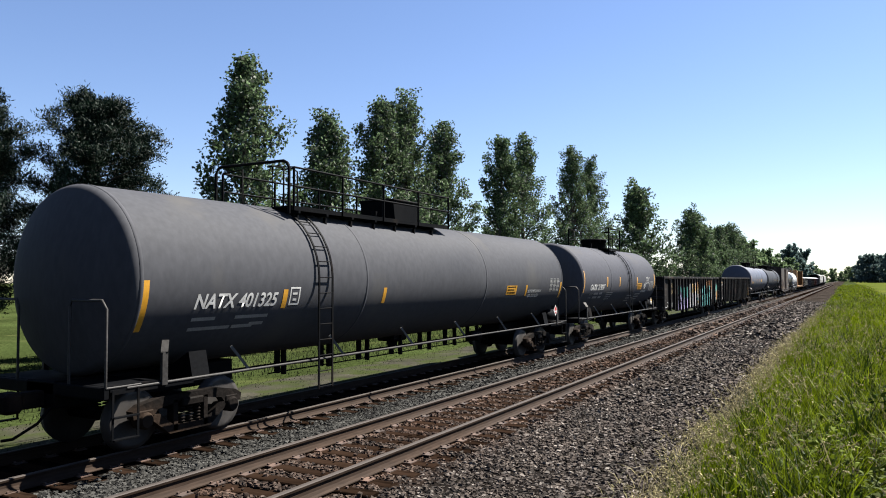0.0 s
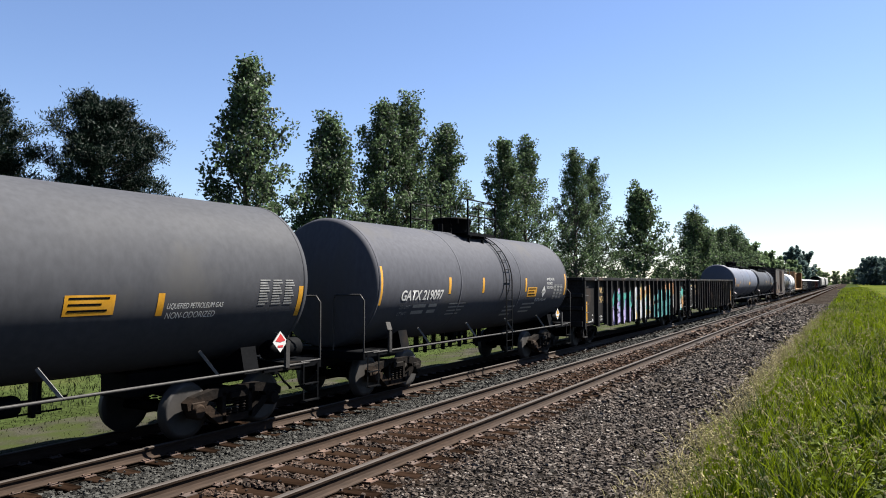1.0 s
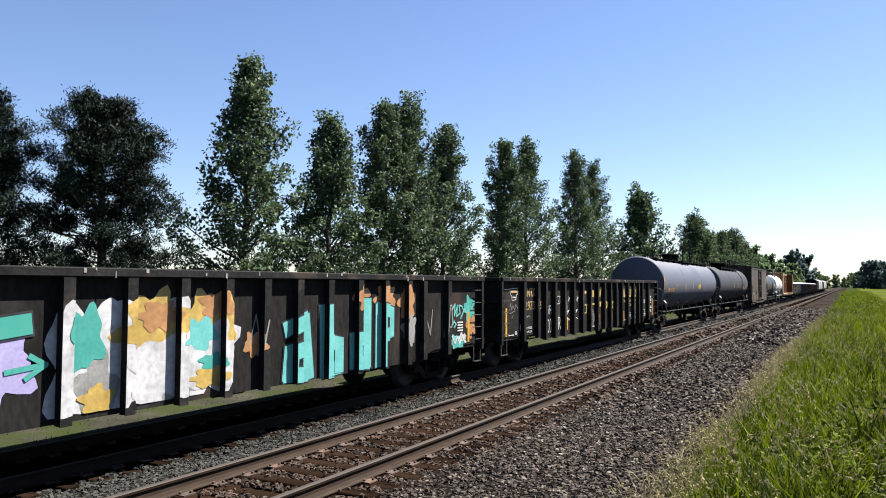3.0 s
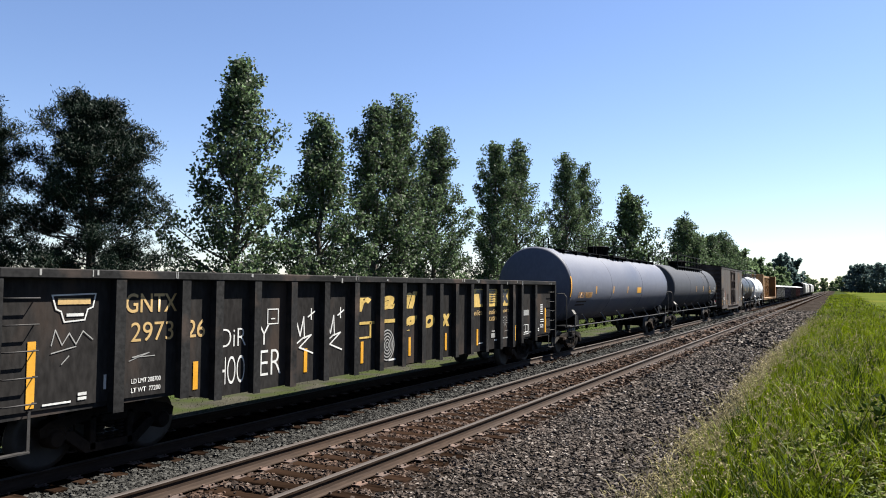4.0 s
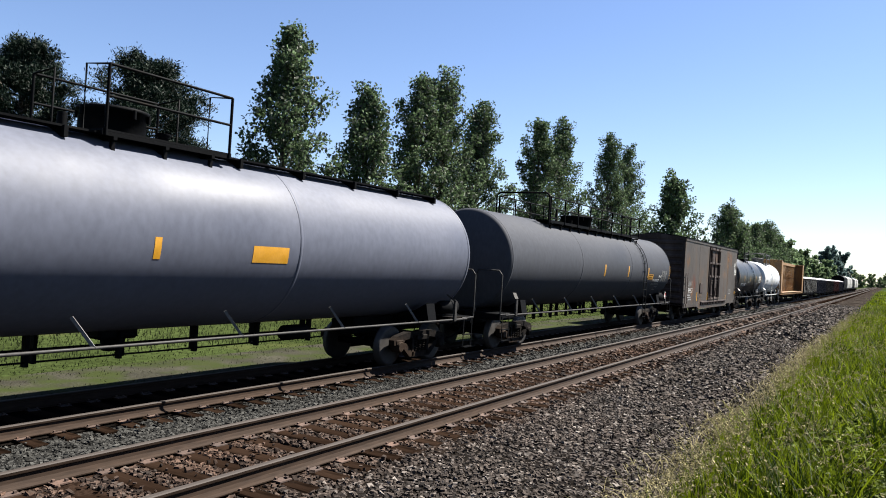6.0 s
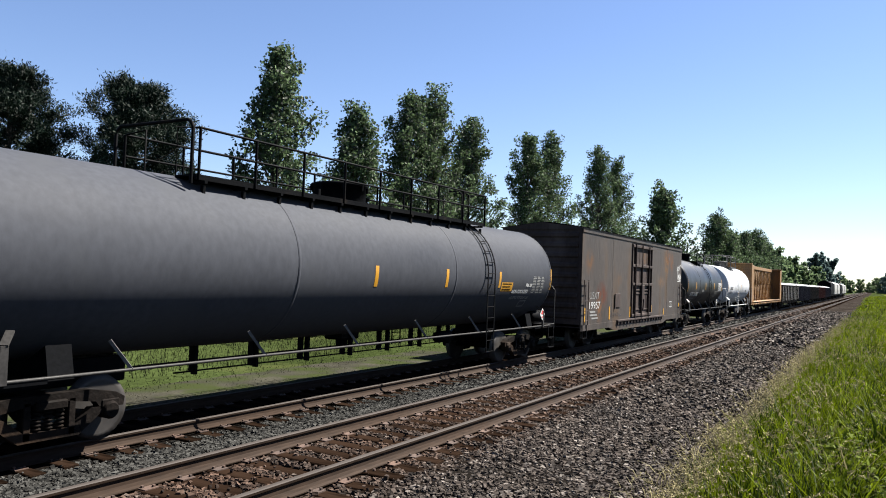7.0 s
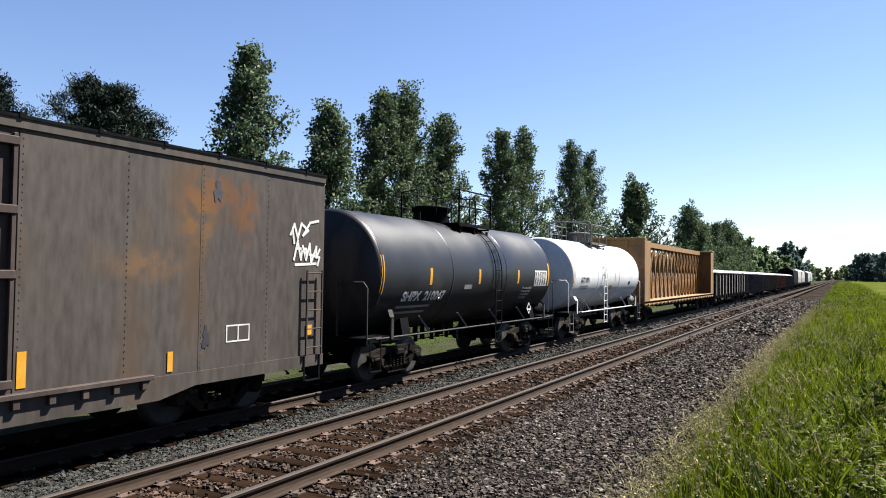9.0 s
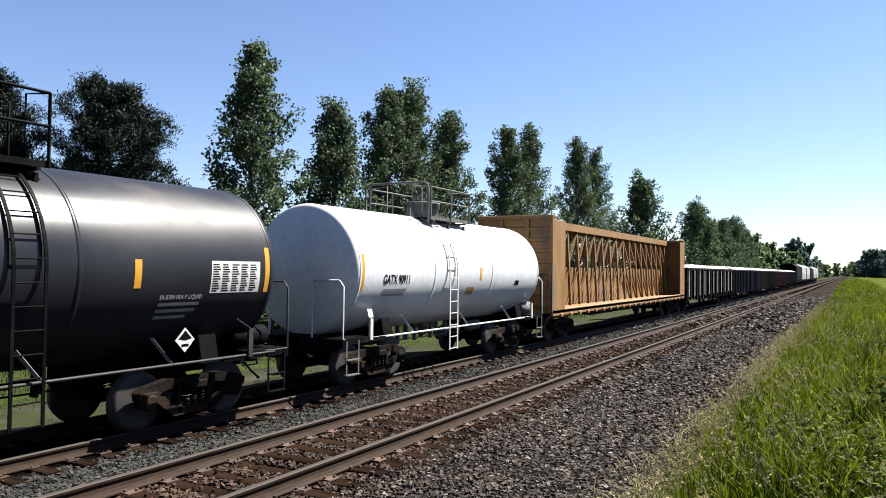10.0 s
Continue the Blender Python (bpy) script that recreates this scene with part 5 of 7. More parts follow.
P_HOP = material("light_grey_hopper_paint", (0.1894, 0.1894, 0.1804), 0.6, vary=0.2, fine=8, coarse=0.8, bump=0.1, stain=(0.1128, 0.0902, 0.0722), amount=0.3)
P_TEAL = material("teal_spray_paint", (0.0246, 0.1722, 0.1476), 0.5, vary=0.12, fine=20, coarse=2, bump=0.03)
P_AQUA = material("aqua_spray_paint", (0.0656, 0.2378, 0.2296), 0.5, vary=0.12, fine=20, coarse=2, bump=0.03)
P_LILAC = material("lilac_spray_paint", (0.1886, 0.164, 0.2952), 0.5, vary=0.12, fine=20, coarse=2, bump=0.03)
P_SPRAYW = material("white_spray_paint", (0.2706, 0.2706, 0.2788), 0.5, vary=0.2, fine=12, coarse=2, bump=0.03)
P_SPRAYY = material("yellow_spray_paint", (0.2542, 0.1722, 0.041), 0.5, vary=0.2, fine=12, coarse=2, bump=0.03)
P_SPRAYO = material("orange_spray_paint", (0.205, 0.0984, 0.0369), 0.5, vary=0.2, fine=12, coarse=2, bump=0.03)
P_INK = material("black_spray_paint", (0.0058, 0.0058, 0.0096), 0.5, vary=0.1, fine=20, coarse=2, bump=0.02)
P_FADE = material("teal_fading_to_lilac_spray_paint", (0.0288, 0.2016, 0.1728), 0.5, vary=0.1, fine=20, coarse=2, bump=0.03)
fade, fl = P_FADE.node_tree.nodes, P_FADE.node_tree.links
sep, rng_, mixc, tco = fade.new("ShaderNodeSeparateXYZ"), fade.new("ShaderNodeMapRange"), fade.new("ShaderNodeMix"), fade.new("ShaderNodeTexCoord")
mixc.data_type = "RGBA"
rng_.inputs["From Min"].default_value, rng_.inputs["From Max"].default_value = 1.36, 1.52
mixc.inputs["A"].default_value, mixc.inputs["B"].default_value = (0.20, 0.17, 0.30, 1), (0.022, 0.17, 0.14, 1)
fl.new(tco.outputs["Object"], sep.inputs[0])
fl.new(sep.outputs["Z"], rng_.inputs["Value"])
fl.new(rng_.outputs["Result"], mixc.inputs["Factor"])
fl.new(mixc.outputs["Result"], fade["Principled BSDF"].inputs["Base Color"])

GONDOLA_POSTS = [-9.93, -8.2, -7.02, -6.32, -5.42, -4.45, -3.45, -2.42, -1.45, -0.5, 0.42, 1.32, 2.2, 3.12, 4.12, 5.12, 6.08, 6.78, 8.0, 9.9]


def small_lines(car, r, zc, y, z, widths, step=0.1, h=0.055, mat=None):
    b = Build()
    for i, w in enumerate(widths):
        patch(b, r, zc, y, y + w, z - i * step, z - i * step + h, 0.005, 1)
    part("stencil_text", b, mat or M_GREYTXT, car)


def table(car, r, zc, y0, y1, z0, z1, rows=6, cols=4, back=None):
    """A data panel of small cells."""
    if back:
        b = Build()
        patch(b, r, zc, y0 - 0.03, y1 + 0.03, z0 - 0.03, z1 + 0.03, 0.0025)
        part("data_panel", b, back, car)
    b = Build()
    for i in range(rows):
        for k in range(cols):
            z = z0 + (z1 - z0) * i / rows
            y = y0 + (y1 - y0) * k / cols
            patch(b, r, zc, y, y + (y1 - y0) / cols * (0.55 + 0.3 * ((i * 7 + k * 3) % 4) / 4), z, z + (z1 - z0) / rows * 0.5, 0.0045, 1)
    part("data_text", b, M_GREYTXT if not back else M_BLACK, car)


def stencil_frame(r, zc, y0, y1, z0, z1, t=0.018):
    """A thin painted rectangle on a shell."""
    b = Build()
    for q in ((y0, y1, z0, z0 + t), (y0, y1, z1 - t, z1), (y0, y0 + t, z0 + t, z1 - t), (y1 - t, y1, z0 + t, z1 - t)):
        patch(b, r, zc, *q, n=2)
    return b


def tape(*ys, half=0.22, mid=-0.12, ends=()):
    return tuple((y, mid - half, mid + half) for y in ys) + tuple((y, -0.55, 0.38) for y in ends)


# the car ahead, already past
tank_car(-13.6, 4.0, 1.47, 2.60, P_GREY, "dark grey tank car with a soiled shell", "", M_WHITE, ladder=-3.0, spin=False)

car, mid, hl = tank_car(7.3, 25.35, 1.47, 2.60, P_GREY, "dark grey pressure tank car with white stencilled marks", "", M_WHITE, ladder=-4.76, dome=-0.1, plat=(-5.1, 1.4), box_dome=True, lines=False, rail_mat=M_RAILPAINT,
                        tapes=tape(-5.85, -2.54, 5.72, half=0.17, mid=-0.36) + ((-8.93, -0.78, -0.02), (8.9, -0.65, -0.1)))
w = (1.47, 2.60)
lettering("NATX 401325", 0.34, car, M_WHITE, (0.006, -7.98, 2.13), shear=0.2, wrap=w, squeeze=0.93, bold=0.008)
small_lines(car, *w, -7.95, 1.93, (0.5, 0.9), 0.16)
small_lines(car, *w, -7.0, 1.93, (0.8, 0.5), 0.16)
small_lines(car, *w, -6.6, 1.80, (0.35,), 0.16)
stroke_box = Build()
for q in ((-5.72, -5.44, 2.42, 2.45), (-5.72, -5.44, 2.12, 2.15), (-5.72, -5.69, 2.12, 2.45), (-5.47, -5.44, 2.12, 2.45), (-5.63, -5.53, 2.20, 2.24), (-5.65, -5.52, 2.31, 2.35)):
    patch(stroke_box, *w, *q, n=2)
part("stencil_box", stroke_box, M_WHITE, car)
b = Build()
patch(b, *w, 4.16, 4.93, 2.12, 2.40)
part("decal", b, M_YELLOW, car, "yellow emergency decal")
small_lines(car, *w, 4.22, 2.34, (0.62, 0.5, 0.6), 0.085, 0.03, M_BLACK)
lettering("LIQUEFIED PETROLEUM GAS", 0.125, car, M_WHITE, (0.006, 5.84, 2.17), wrap=w, shear=0.15, squeeze=0.72)
lettering("NON-ODORIZED", 0.15, car, M_WHITE, (0.006, 5.84, 2.02), wrap=w, shear=0.15, squeeze=0.85)
table(car, *w, 7.8, 8.78, 2.18, 2.64, 10, 3)
placard(car, 1.45, 8.35, 1.50, M_REDSIGN)

car, mid, hl = tank_car(27.85, 40.0, 1.47, 2.56, P_GREY2, "dark grey tank car with white marks and placards", "", M_WHITE, ladder=0.8, dome=0.0, dome_r=0.55, plat=(-0.85, 1.1), railing="short", lines=False,
                        tapes=tape(-2.82, -0.84, 2.26, half=0.21, mid=-0.08) + ((-6.0, -0.5, 0.36), (5.92, -0.45, 0.3)))
w = (1.47, 2.56)
lettering("GATX 219097", 0.33, car, M_WHITE, (0.006, -5.15, 2.15), shear=0.12, wrap=w, bold=0.008, squeeze=1.0)
lettering("LD LMT", 0.13, car, M_GREYTXT, (0.006, -5.1, 1.95), wrap=w, shear=0.15)
lettering("LT WT", 0.13, car, M_GREYTXT, (0.006, -5.1, 1.80), wrap=w, shear=0.15)
small_lines(car, *w, -4.5, 1.96, (0.6, 0.55), 0.15, 0.08)
small_lines(car, *w, -3.75, 1.96, (0.4, 0.4), 0.15, 0.08)
small_lines(car, *w, -2.7, 2.0, (0.95, 0.9, 0.8, 0.7), 0.09, 0.03)
b = Build()
patch(b, *w, 2.43, 3.21, 2.10, 2.40)
part("decal", b, M_YELLOW, car, "yellow emergency decal")
small_lines(car, *w, 2.5, 2.33, (0.64, 0.5, 0.6), 0.09, 0.035, M_BLACK)
b = Build()
for q in range(8):
    a0, z0 = q / 8, 0
    ww = 0.19 * (1 - abs(q - 3.5) / 4)
    patch(b, *w, 3.84 - ww, 3.84 + ww, 2.07 + q * 0.045, 2.07 + (q + 1) * 0.045, n=1)
part("hazard_decal", b, M_WHITE, car, "white diamond decal")
lettering("HOT", 0.13, car, M_BLACK, (0.007, 3.70, 2.20), wrap=w)
lettering("SR-8754 FRA AIP", 0.15, car, M_WHITE, (0.006, 3.2, 1.94), wrap=w, shear=0.15, squeeze=0.95)
for i, t in enumerate(("AMMONIUM", "NITRATE", "SOLUTION")):
    lettering(t, 0.13, car, M_WHITE, (0.006, 4.1, 2.62 - i * 0.14), wrap=w, squeeze=0.95)
table(car, *w, 4.78, 5.7, 2.0, 2.5, 10, 3)
small_lines(car, *w, 2.3, 1.85, (1.0, 0.9, 0.8), 0.12, 0.05)
small_lines(car, *w, 0.95, 1.8, (0.8, 0.7, 0.75), 0.12, 0.05)
placard(car, 1.45, 5.15, 1.45, M_YELLOW)

# first gondola
car, mid, hl = gondola(41.75, 61.8, "black gondola car covered with teal and purple graffiti", P_GON, P_POST, posts=19)
X = 1.446
plates("reflective_tape", [(-9.47, -9.37, 0.98, 1.80), (-6.74, -6.64, 0.90, 1.34), (9.2, 9.3, 1.0, 1.8)], M_YELLOW, car, X, "yellow reflective tape")
boxed_words("GNTX", (-8.0, -7.08, 2.10, 2.38), car, M_CREAM, X, bold=0.01)
boxed_words("2974", (-7.92, -7.15, 1.70, 1.98), car, M_CREAM, X)
boxed_words("37", (-6.86, -6.50, 1.70, 1.98), car, M_CREAM, X, bold=0.01)
boxed_words("LD LMT 208600", (-7.9, -7.37, 1.12, 1.19), car, M_WHITE, X, bold=0.01)
boxed_words("LT WT  77400", (-7.9, -7.37, 0.99, 1.06), car, M_WHITE, X, bold=0.01)
plates("stencil_line", [(-9.25, -8.85, 0.985, 1.01), (-8.75, -8.62, 1.0, 1.04), (-8.75, -8.62, 1.06, 1.10), (-8.76, -8.63, 1.24, 1.27)], M_WHITE, car, X)
for k, (y, z, ry, rz, m) in enumerate(((-5.9, 1.2, 0.35, 0.45, P_LILAC), (-5.0, 1.7, 0.5, 0.5, P_LILAC), (-4.1, 1.1, 0.7, 0.38, P_LILAC), (-3.4, 1.5, 0.6, 0.5, P_LILAC), (-4.9, 1.05, 0.5, 0.3, P_LILAC))):
    blob("graffiti_patch", y, z, ry, rz, m, car, X - 0.003 + 0.0004 * k, 60 + k, posts=GONDOLA_POSTS)
KEST = [[(-6.14, 0.85), (-6.06, 1.98)], [(-5.52, 2.04), (-6.0, 1.45), (-5.52, 0.85)], [(-4.55, 1.92), (-5.08, 1.82), (-5.10, 0.92), (-4.62, 0.90)], [(-5.1, 1.38), (-4.68, 1.38)],
        [(-3.98, 1.92), (-4.36, 1.82), (-4.36, 1.48), (-4.02, 1.30), (-4.02, 0.98), (-4.42, 0.88)], [(-3.80, 1.92), (-2.95, 2.02)], [(-3.40, 1.90), (-3.46, 0.88)]]
stroke("graffiti_outline", KEST, P_INK, car, X + 0.003, 0.33, posts=GONDOLA_POSTS)
stroke("graffiti_letters", KEST, P_FADE, car, X + 0.0095, 0.265, "fat teal and lilac graffiti letters", posts=GONDOLA_POSTS)
for k, (y, z, ry, rz, m) in enumerate(((-2.05, 1.5, 0.62, 0.8, P_SPRAYW), (-1.0, 1.5, 0.75, 0.85, P_SPRAYW), (0.0, 1.5, 0.65, 0.78, P_SPRAYW), (-1.9, 1.1, 0.3, 0.5, M_GREYTXT), (-0.6, 1.1, 0.35, 0.3, M_GREYTXT), (-1.0, 1.9, 0.6, 0.5, P_SPRAYY), (-0.9, 1.25, 0.6, 0.5, P_SPRAYW), (0.1, 1.9, 0.5, 0.5, P_SPRAYY), (0.0, 1.4, 0.6, 0.5, P_SPRAYW),
                                       (-2.1, 1.8, 0.28, 0.42, P_TEAL), (-0.1, 1.75, 0.35, 0.25, P_AQUA), (-0.9, 2.05, 0.35, 0.22, P_SPRAYO), (0.2, 2.2, 0.3, 0.2, P_SPRAYO), (-1.9, 0.95, 0.25, 0.2, P_SPRAYY),
                                       (0.1, 1.05, 0.35, 0.16, P_SPRAYY), (0.15, 1.3, 0.25, 0.12, P_TEAL))):
    blob("graffiti_patch", y, z, ry, rz, m, car, X + 0.0006 * k, 80 + k, 4 + k % 3, posts=GONDOLA_POSTS)
stroke("graffiti_line", [[(1.0, 1.5), (1.15, 2.0), (1.25, 1.55), (1.35, 1.9), (1.2, 1.3)]], M_GREYTXT, car, X + 0.002, 0.03, posts=GONDOLA_POSTS)
blob("graffiti_patch", 1.1, 1.5, 0.22, 0.2, P_SPRAYO, car, X, 99, posts=GONDOLA_POSTS)
SCRIPT = [[(1.98, 1.72), (2.45, 1.86), (2.58, 0.85)], [(2.5, 1.36), (2.02, 1.28), (1.98, 0.88), (2.45, 0.85)], [(3.02, 2.02), (3.05, 0.85)], [(3.1, 1.42), (3.52, 1.34), (3.52, 0.88), (3.1, 0.85)],
          [(4.5, 2.12), (4.5, 0.88), (4.02, 0.92), (4.02, 1.40), (4.45, 1.42)], [(4.95, 0.85), (4.95, 2.0), (5.4, 1.9), (5.4, 1.48), (5.0, 1.42)]]
stroke("graffiti_outline", SCRIPT, P_INK, car, X + 0.003, 0.34, posts=GONDOLA_POSTS)
stroke("graffiti_letters", SCRIPT, P_AQUA, car, X + 0.0095, 0.285, "fat aqua graffiti letters", posts=GONDOLA_POSTS)
for k, (y, z, ry, rz, m) in enumerate(((4.3, 2.25, 0.3, 0.25, P_SPRAYO), (5.2, 2.2, 0.4, 0.3, P_SPRAYO), (6.1, 2.1, 0.35, 0.35, P_SPRAYO), (9.4, 1.5, 0.25, 0.4, P_SPRAYO), (9.3, 1.9, 0.3, 0.3, P_TEAL), (6.2, 1.5, 0.3, 0.35, M_GREYTXT))):
    blob("graffiti_patch", y, z, ry, rz, m, car, X + 0.0006 * k, 120 + k, posts=GONDOLA_POSTS)
stroke("graffiti_line", [[(6.9, 1.1), (6.95, 1.9), (7.2, 1.3), (7.3, 1.9)], [(7.9, 1.2), (8.0, 2.0), (8.3, 2.0), (8.35, 1.5), (8.0, 1.45)], [(8.1, 1.0), (8.5, 1.1)]], M_GREYTXT, car, X + 0.002, 0.035, posts=GONDOLA_POSTS)
stroke("graffiti_line", [[(-4.95, 2.15), (-4.65, 2.15), (-4.65, 1.92), (-4.95, 1.92), (-4.95, 2.15)]], M_WHITE, car, X + 0.002, 0.025, posts=GONDOLA_POSTS)
stroke("graffiti_line", [[(-3.15, 1.45), (-2.65, 1.5), (-2.85, 1.62), (-2.65, 1.5), (-2.9, 1.35)]], P_TEAL, car, X + 0.006, 0.07, posts=GONDOLA_POSTS)

stroke("graffiti_line", [[(8.36, 1.62), (8.30, 1.86), (8.48, 2.02), (8.44, 1.72), (8.62, 1.98), (8.56, 1.70), (8.76, 1.78), (8.70, 1.98), (8.86, 1.96), (8.98, 1.84), (8.80, 1.64), (9.02, 1.88), (9.10, 1.82)],
                         [(8.34, 1.48), (8.42, 1.58), (8.54, 1.50), (8.44, 1.42)]], P_AQUA, car, X + 0.002, 0.045, posts=GONDOLA_POSTS)
for k, (y, z, ry, rz, m) in enumerate(((8.5, 1.06, 0.26, 0.16, P_AQUA), (8.9, 1.1, 0.22, 0.15, P_SPRAYW), (8.7, 0.98, 0.3, 0.1, P_TEAL))):
    blob("graffiti_patch", y, z, ry, rz, m, car, X + 0.0006 * k, 140 + k, posts=GONDOLA_POSTS)
stroke("graffiti_line", [[(8.32, 1.2), (8.48, 1.0), (8.6, 1.18), (8.74, 0.98), (8.86, 1.2), (9.0, 1.02), (9.1, 1.16)]], P_SPRAYW, car, X + 0.006, 0.04, posts=GONDOLA_POSTS)
plates("stencil_line", [(8.62, 8.92, 1.52 - 0.07 * k, 1.555 - 0.07 * k) for k in range(4)], M_WHITE, car, X + 0.003)

def chord_scuffs(car, seed):
    """Pale scrapes and drips on the top chord."""
    rng = np.random.default_rng(seed)
    for y in np.sort(rng.uniform(-9.6, 9.6, 22)):
        z1 = 2.742 if rng.uniform() < 0.7 else 2.70
        plates("scrape", [(y, y + rng.uniform(0.012, 0.05), z1 - rng.uniform(0.03, 0.10), z1)], M_GREYTXT, car, 1.577)


chord_scuffs(car, 5)

# second gondola
car, mid, hl = gondola(63.0, 82.87, "black gondola car with yellow lettering and chalk graffiti", P_GON, P_POST, posts=19)
plates("reflective_tape", [(-9.47, -9.36, 0.98, 1.82), (-6.75, -6.65, 0.90, 1.34), (-4.01, -3.91, 0.90, 1.35), (-2.11, -2.01, 0.90, 1.36), (-0.12, -0.02, 0.90, 1.34), (1.72, 1.82, 0.90, 1.34), (3.62, 3.72, 0.90, 1.35),
                           (6.38, 6.48, 0.86, 1.34)] + [(9.1, 9.22, 0.98, 1.82)], M_YELLOW, car, X, "yellow reflective tape")
boxed_words("GNTX", (-8.03, -7.10, 2.14, 2.42), car, M_CREAM, X, bold=0.01)
boxed_words("2973", (-7.93, -7.16, 1.72, 2.0), car, M_CREAM, X)
boxed_words("26", (-6.88, -6.52, 1.72, 2.0), car, M_CREAM, X, bold=0.01)
boxed_words("LD LMT 208700", (-7.9, -7.38, 1.12, 1.19), car, M_WHITE, X, bold=0.01)
boxed_words("LT WT  77200", (-7.9, -7.38, 0.99, 1.06), car, M_WHITE, X, bold=0.01)
stroke("emblem_outline", [[(-9.16, 2.40), (-8.52, 2.42), (-8.56, 2.24), (-8.64, 2.21), (-8.68, 2.07), (-8.98, 2.05), (-9.03, 2.19), (-9.1, 2.22), (-9.16, 2.40)]], M_WHITE, car, X, 0.02)
plates("emblem", [(-9.08, -8.6, 2.28, 2.36)], M_CREAM, car, X)
plates("emblem_line", [(-8.95, -8.7, 2.12, 2.16)], M_WHITE, car, X)
stroke("chalk_scrawl", [[(-9.15, 1.75), (-9.1, 1.95), (-9.0, 1.75), (-8.9, 1.9), (-8.8, 1.75), (-8.7, 1.92), (-8.55, 1.8)], [(-9.15, 1.65), (-8.8, 1.72)], [(-9.0, 1.5), (-8.9, 1.6)]], M_GREYTXT, car, X, 0.015)
stroke("chalk_scrawl", [[(-7.95, 1.45), (-7.6, 1.55), (-7.9, 1.5), (-7.5, 1.5)]], M_GREYTXT, car, X, 0.012)
plates("stencil_line", [(-9.25, -8.85, 0.985, 1.01), (-8.75, -8.62, 1.0, 1.04), (-8.75, -8.62, 1.06, 1.10), (-8.36, -8.32, 1.1, 1.3), (3.75, 4.05, 0.93, 0.96), (4.85, 5.1, 0.95, 1.0), (-1.0, -0.7, 0.86, 0.90)], M_WHITE, car, X)
boxed_words("DiR", (-6.18, -5.58, 1.52, 1.82), car, M_WHITE, X, bold=-0.012, name="chalk_letters")
boxed_words("Y", (-5.25, -5.0, 1.50, 1.84), car, M_WHITE, X, bold=-0.012, name="chalk_letters")
boxed_words("HOO", (-6.19, -5.60, 0.90, 1.36), car, M_WHITE, X, bold=-0.012, name="chalk_letters")
boxed_words("ER", (-5.22, -4.66, 0.95, 1.40), car, M_WHITE, X, bold=-0.012, name="chalk_letters")
stroke("stencil_box", [[(-5.04, 2.12), (-4.76, 2.12), (-4.76, 1.86), (-5.04, 1.86), (-5.04, 2.12)], [(-4.95, 1.95), (-4.85, 1.95)]], M_WHITE, car, X, 0.02)
for y in (-4.25, -3.3):
    stroke("graffiti_line", [[(y, 1.9), (y + 0.12, 1.6), (y + 0.22, 1.95), (y + 0.25, 1.55)], [(y, 1.45), (y + 0.2, 1.55), (y + 0.45, 1.6), (y + 0.1, 1.38), (y + 0.5, 1.25)], [(y + 0.35, 1.95), (y + 0.55, 2.05)], [(y + 0.45, 1.9), (y + 0.45, 2.1)]], M_WHITE, car, X, 0.03)
for t, bx in (("r", (-2.28, -1.72, 2.0, 2.30)), ("a", (-1.34, -0.74, 2.02, 2.33)), ("il", (-0.38, 0.28, 2.02, 2.42)), ("g", (-0.38, 0.28, 1.40, 1.84)), ("o", (0.60, 1.16, 1.52, 1.84)), ("x", (1.48, 2.04, 1.52, 1.84))):
    boxed_words(t, bx, car, P_SPRAYY, X, shear=0.25, bold=0.05, name="painted_letters")
plates("graffiti_bar", [(-2.3, -1.6, 1.72, 1.78), (-2.3, -1.75, 1.42, 1.46), (-1.78, -1.72, 1.42, 1.76), (-1.4, -0.72, 1.72, 1.80)], P_SPRAYY, car, X)
for a0, a1 in ((3.23, 4.01), (4.25, 5.00), (5.26, 5.94)):
    plates("painted_panel", [(a0, a1, 1.97, 2.48)], P_SPRAYY, car, X)
for poly in ([(3.59, 2.46), (4.01, 2.46), (4.01, 2.06), (3.83, 2.06), (3.77, 2.36), (3.55, 2.36)], [(4.41, 2.46), (4.91, 2.46), (4.87, 2.36), (4.77, 2.36), (4.71, 2.06), (4.53, 2.06), (4.59, 2.36), (4.39, 2.36)],
             [(5.33, 2.46), (5.51, 2.46), (5.89, 2.06), (5.69, 2.06)], [(5.71, 2.46), (5.89, 2.46), (5.49, 2.06), (5.31, 2.06)]):
    g = Build()
    g.add([(X + 0.008 + 0.001 * (poly[0][0] > 5.65), *q) for q in poly], [tuple(range(len(poly)))])
    part("painted_emblem", g, P_INK, car)
plates("emblem_stripe", [(4.25, 5.00, 2.10 + 0.07 * k, 2.125 + 0.07 * k) for k in range(5)], P_SPRAYY, car, X + 0.012)
boxed_words("Relica", (3.27, 3.99, 1.74, 1.89), car, M_CREAM, X, shear=0.2, bold=0.006, name="painted_letters")
boxed_words("Poolin", (4.33, 4.99, 1.74, 1.89), car, M_CREAM, X, shear=0.2, bold=0.006, name="painted_letters")
boxed_words("Expert", (5.33, 5.93, 1.74, 1.89), car, M_CREAM, X, shear=0.2, bold=0.006, name="painted_letters")
boxed_words("tx.com", (4.39, 4.99, 1.55, 1.69), car, M_CREAM, X, shear=0.2, bold=0.004, name="painted_letters")
SPIDER = [[(5.63 + 0.06 * math.cos(k * 0.7), 1.50 + 0.05 * math.sin(k * 0.7)), (5.63 + (0.22 + 0.06 * (k % 3)) * math.cos(k * 0.7 + 0.2), 1.50 + (0.15 + 0.05 * (k % 2)) * math.sin(k * 0.7 + 0.2))] for k in range(9)]
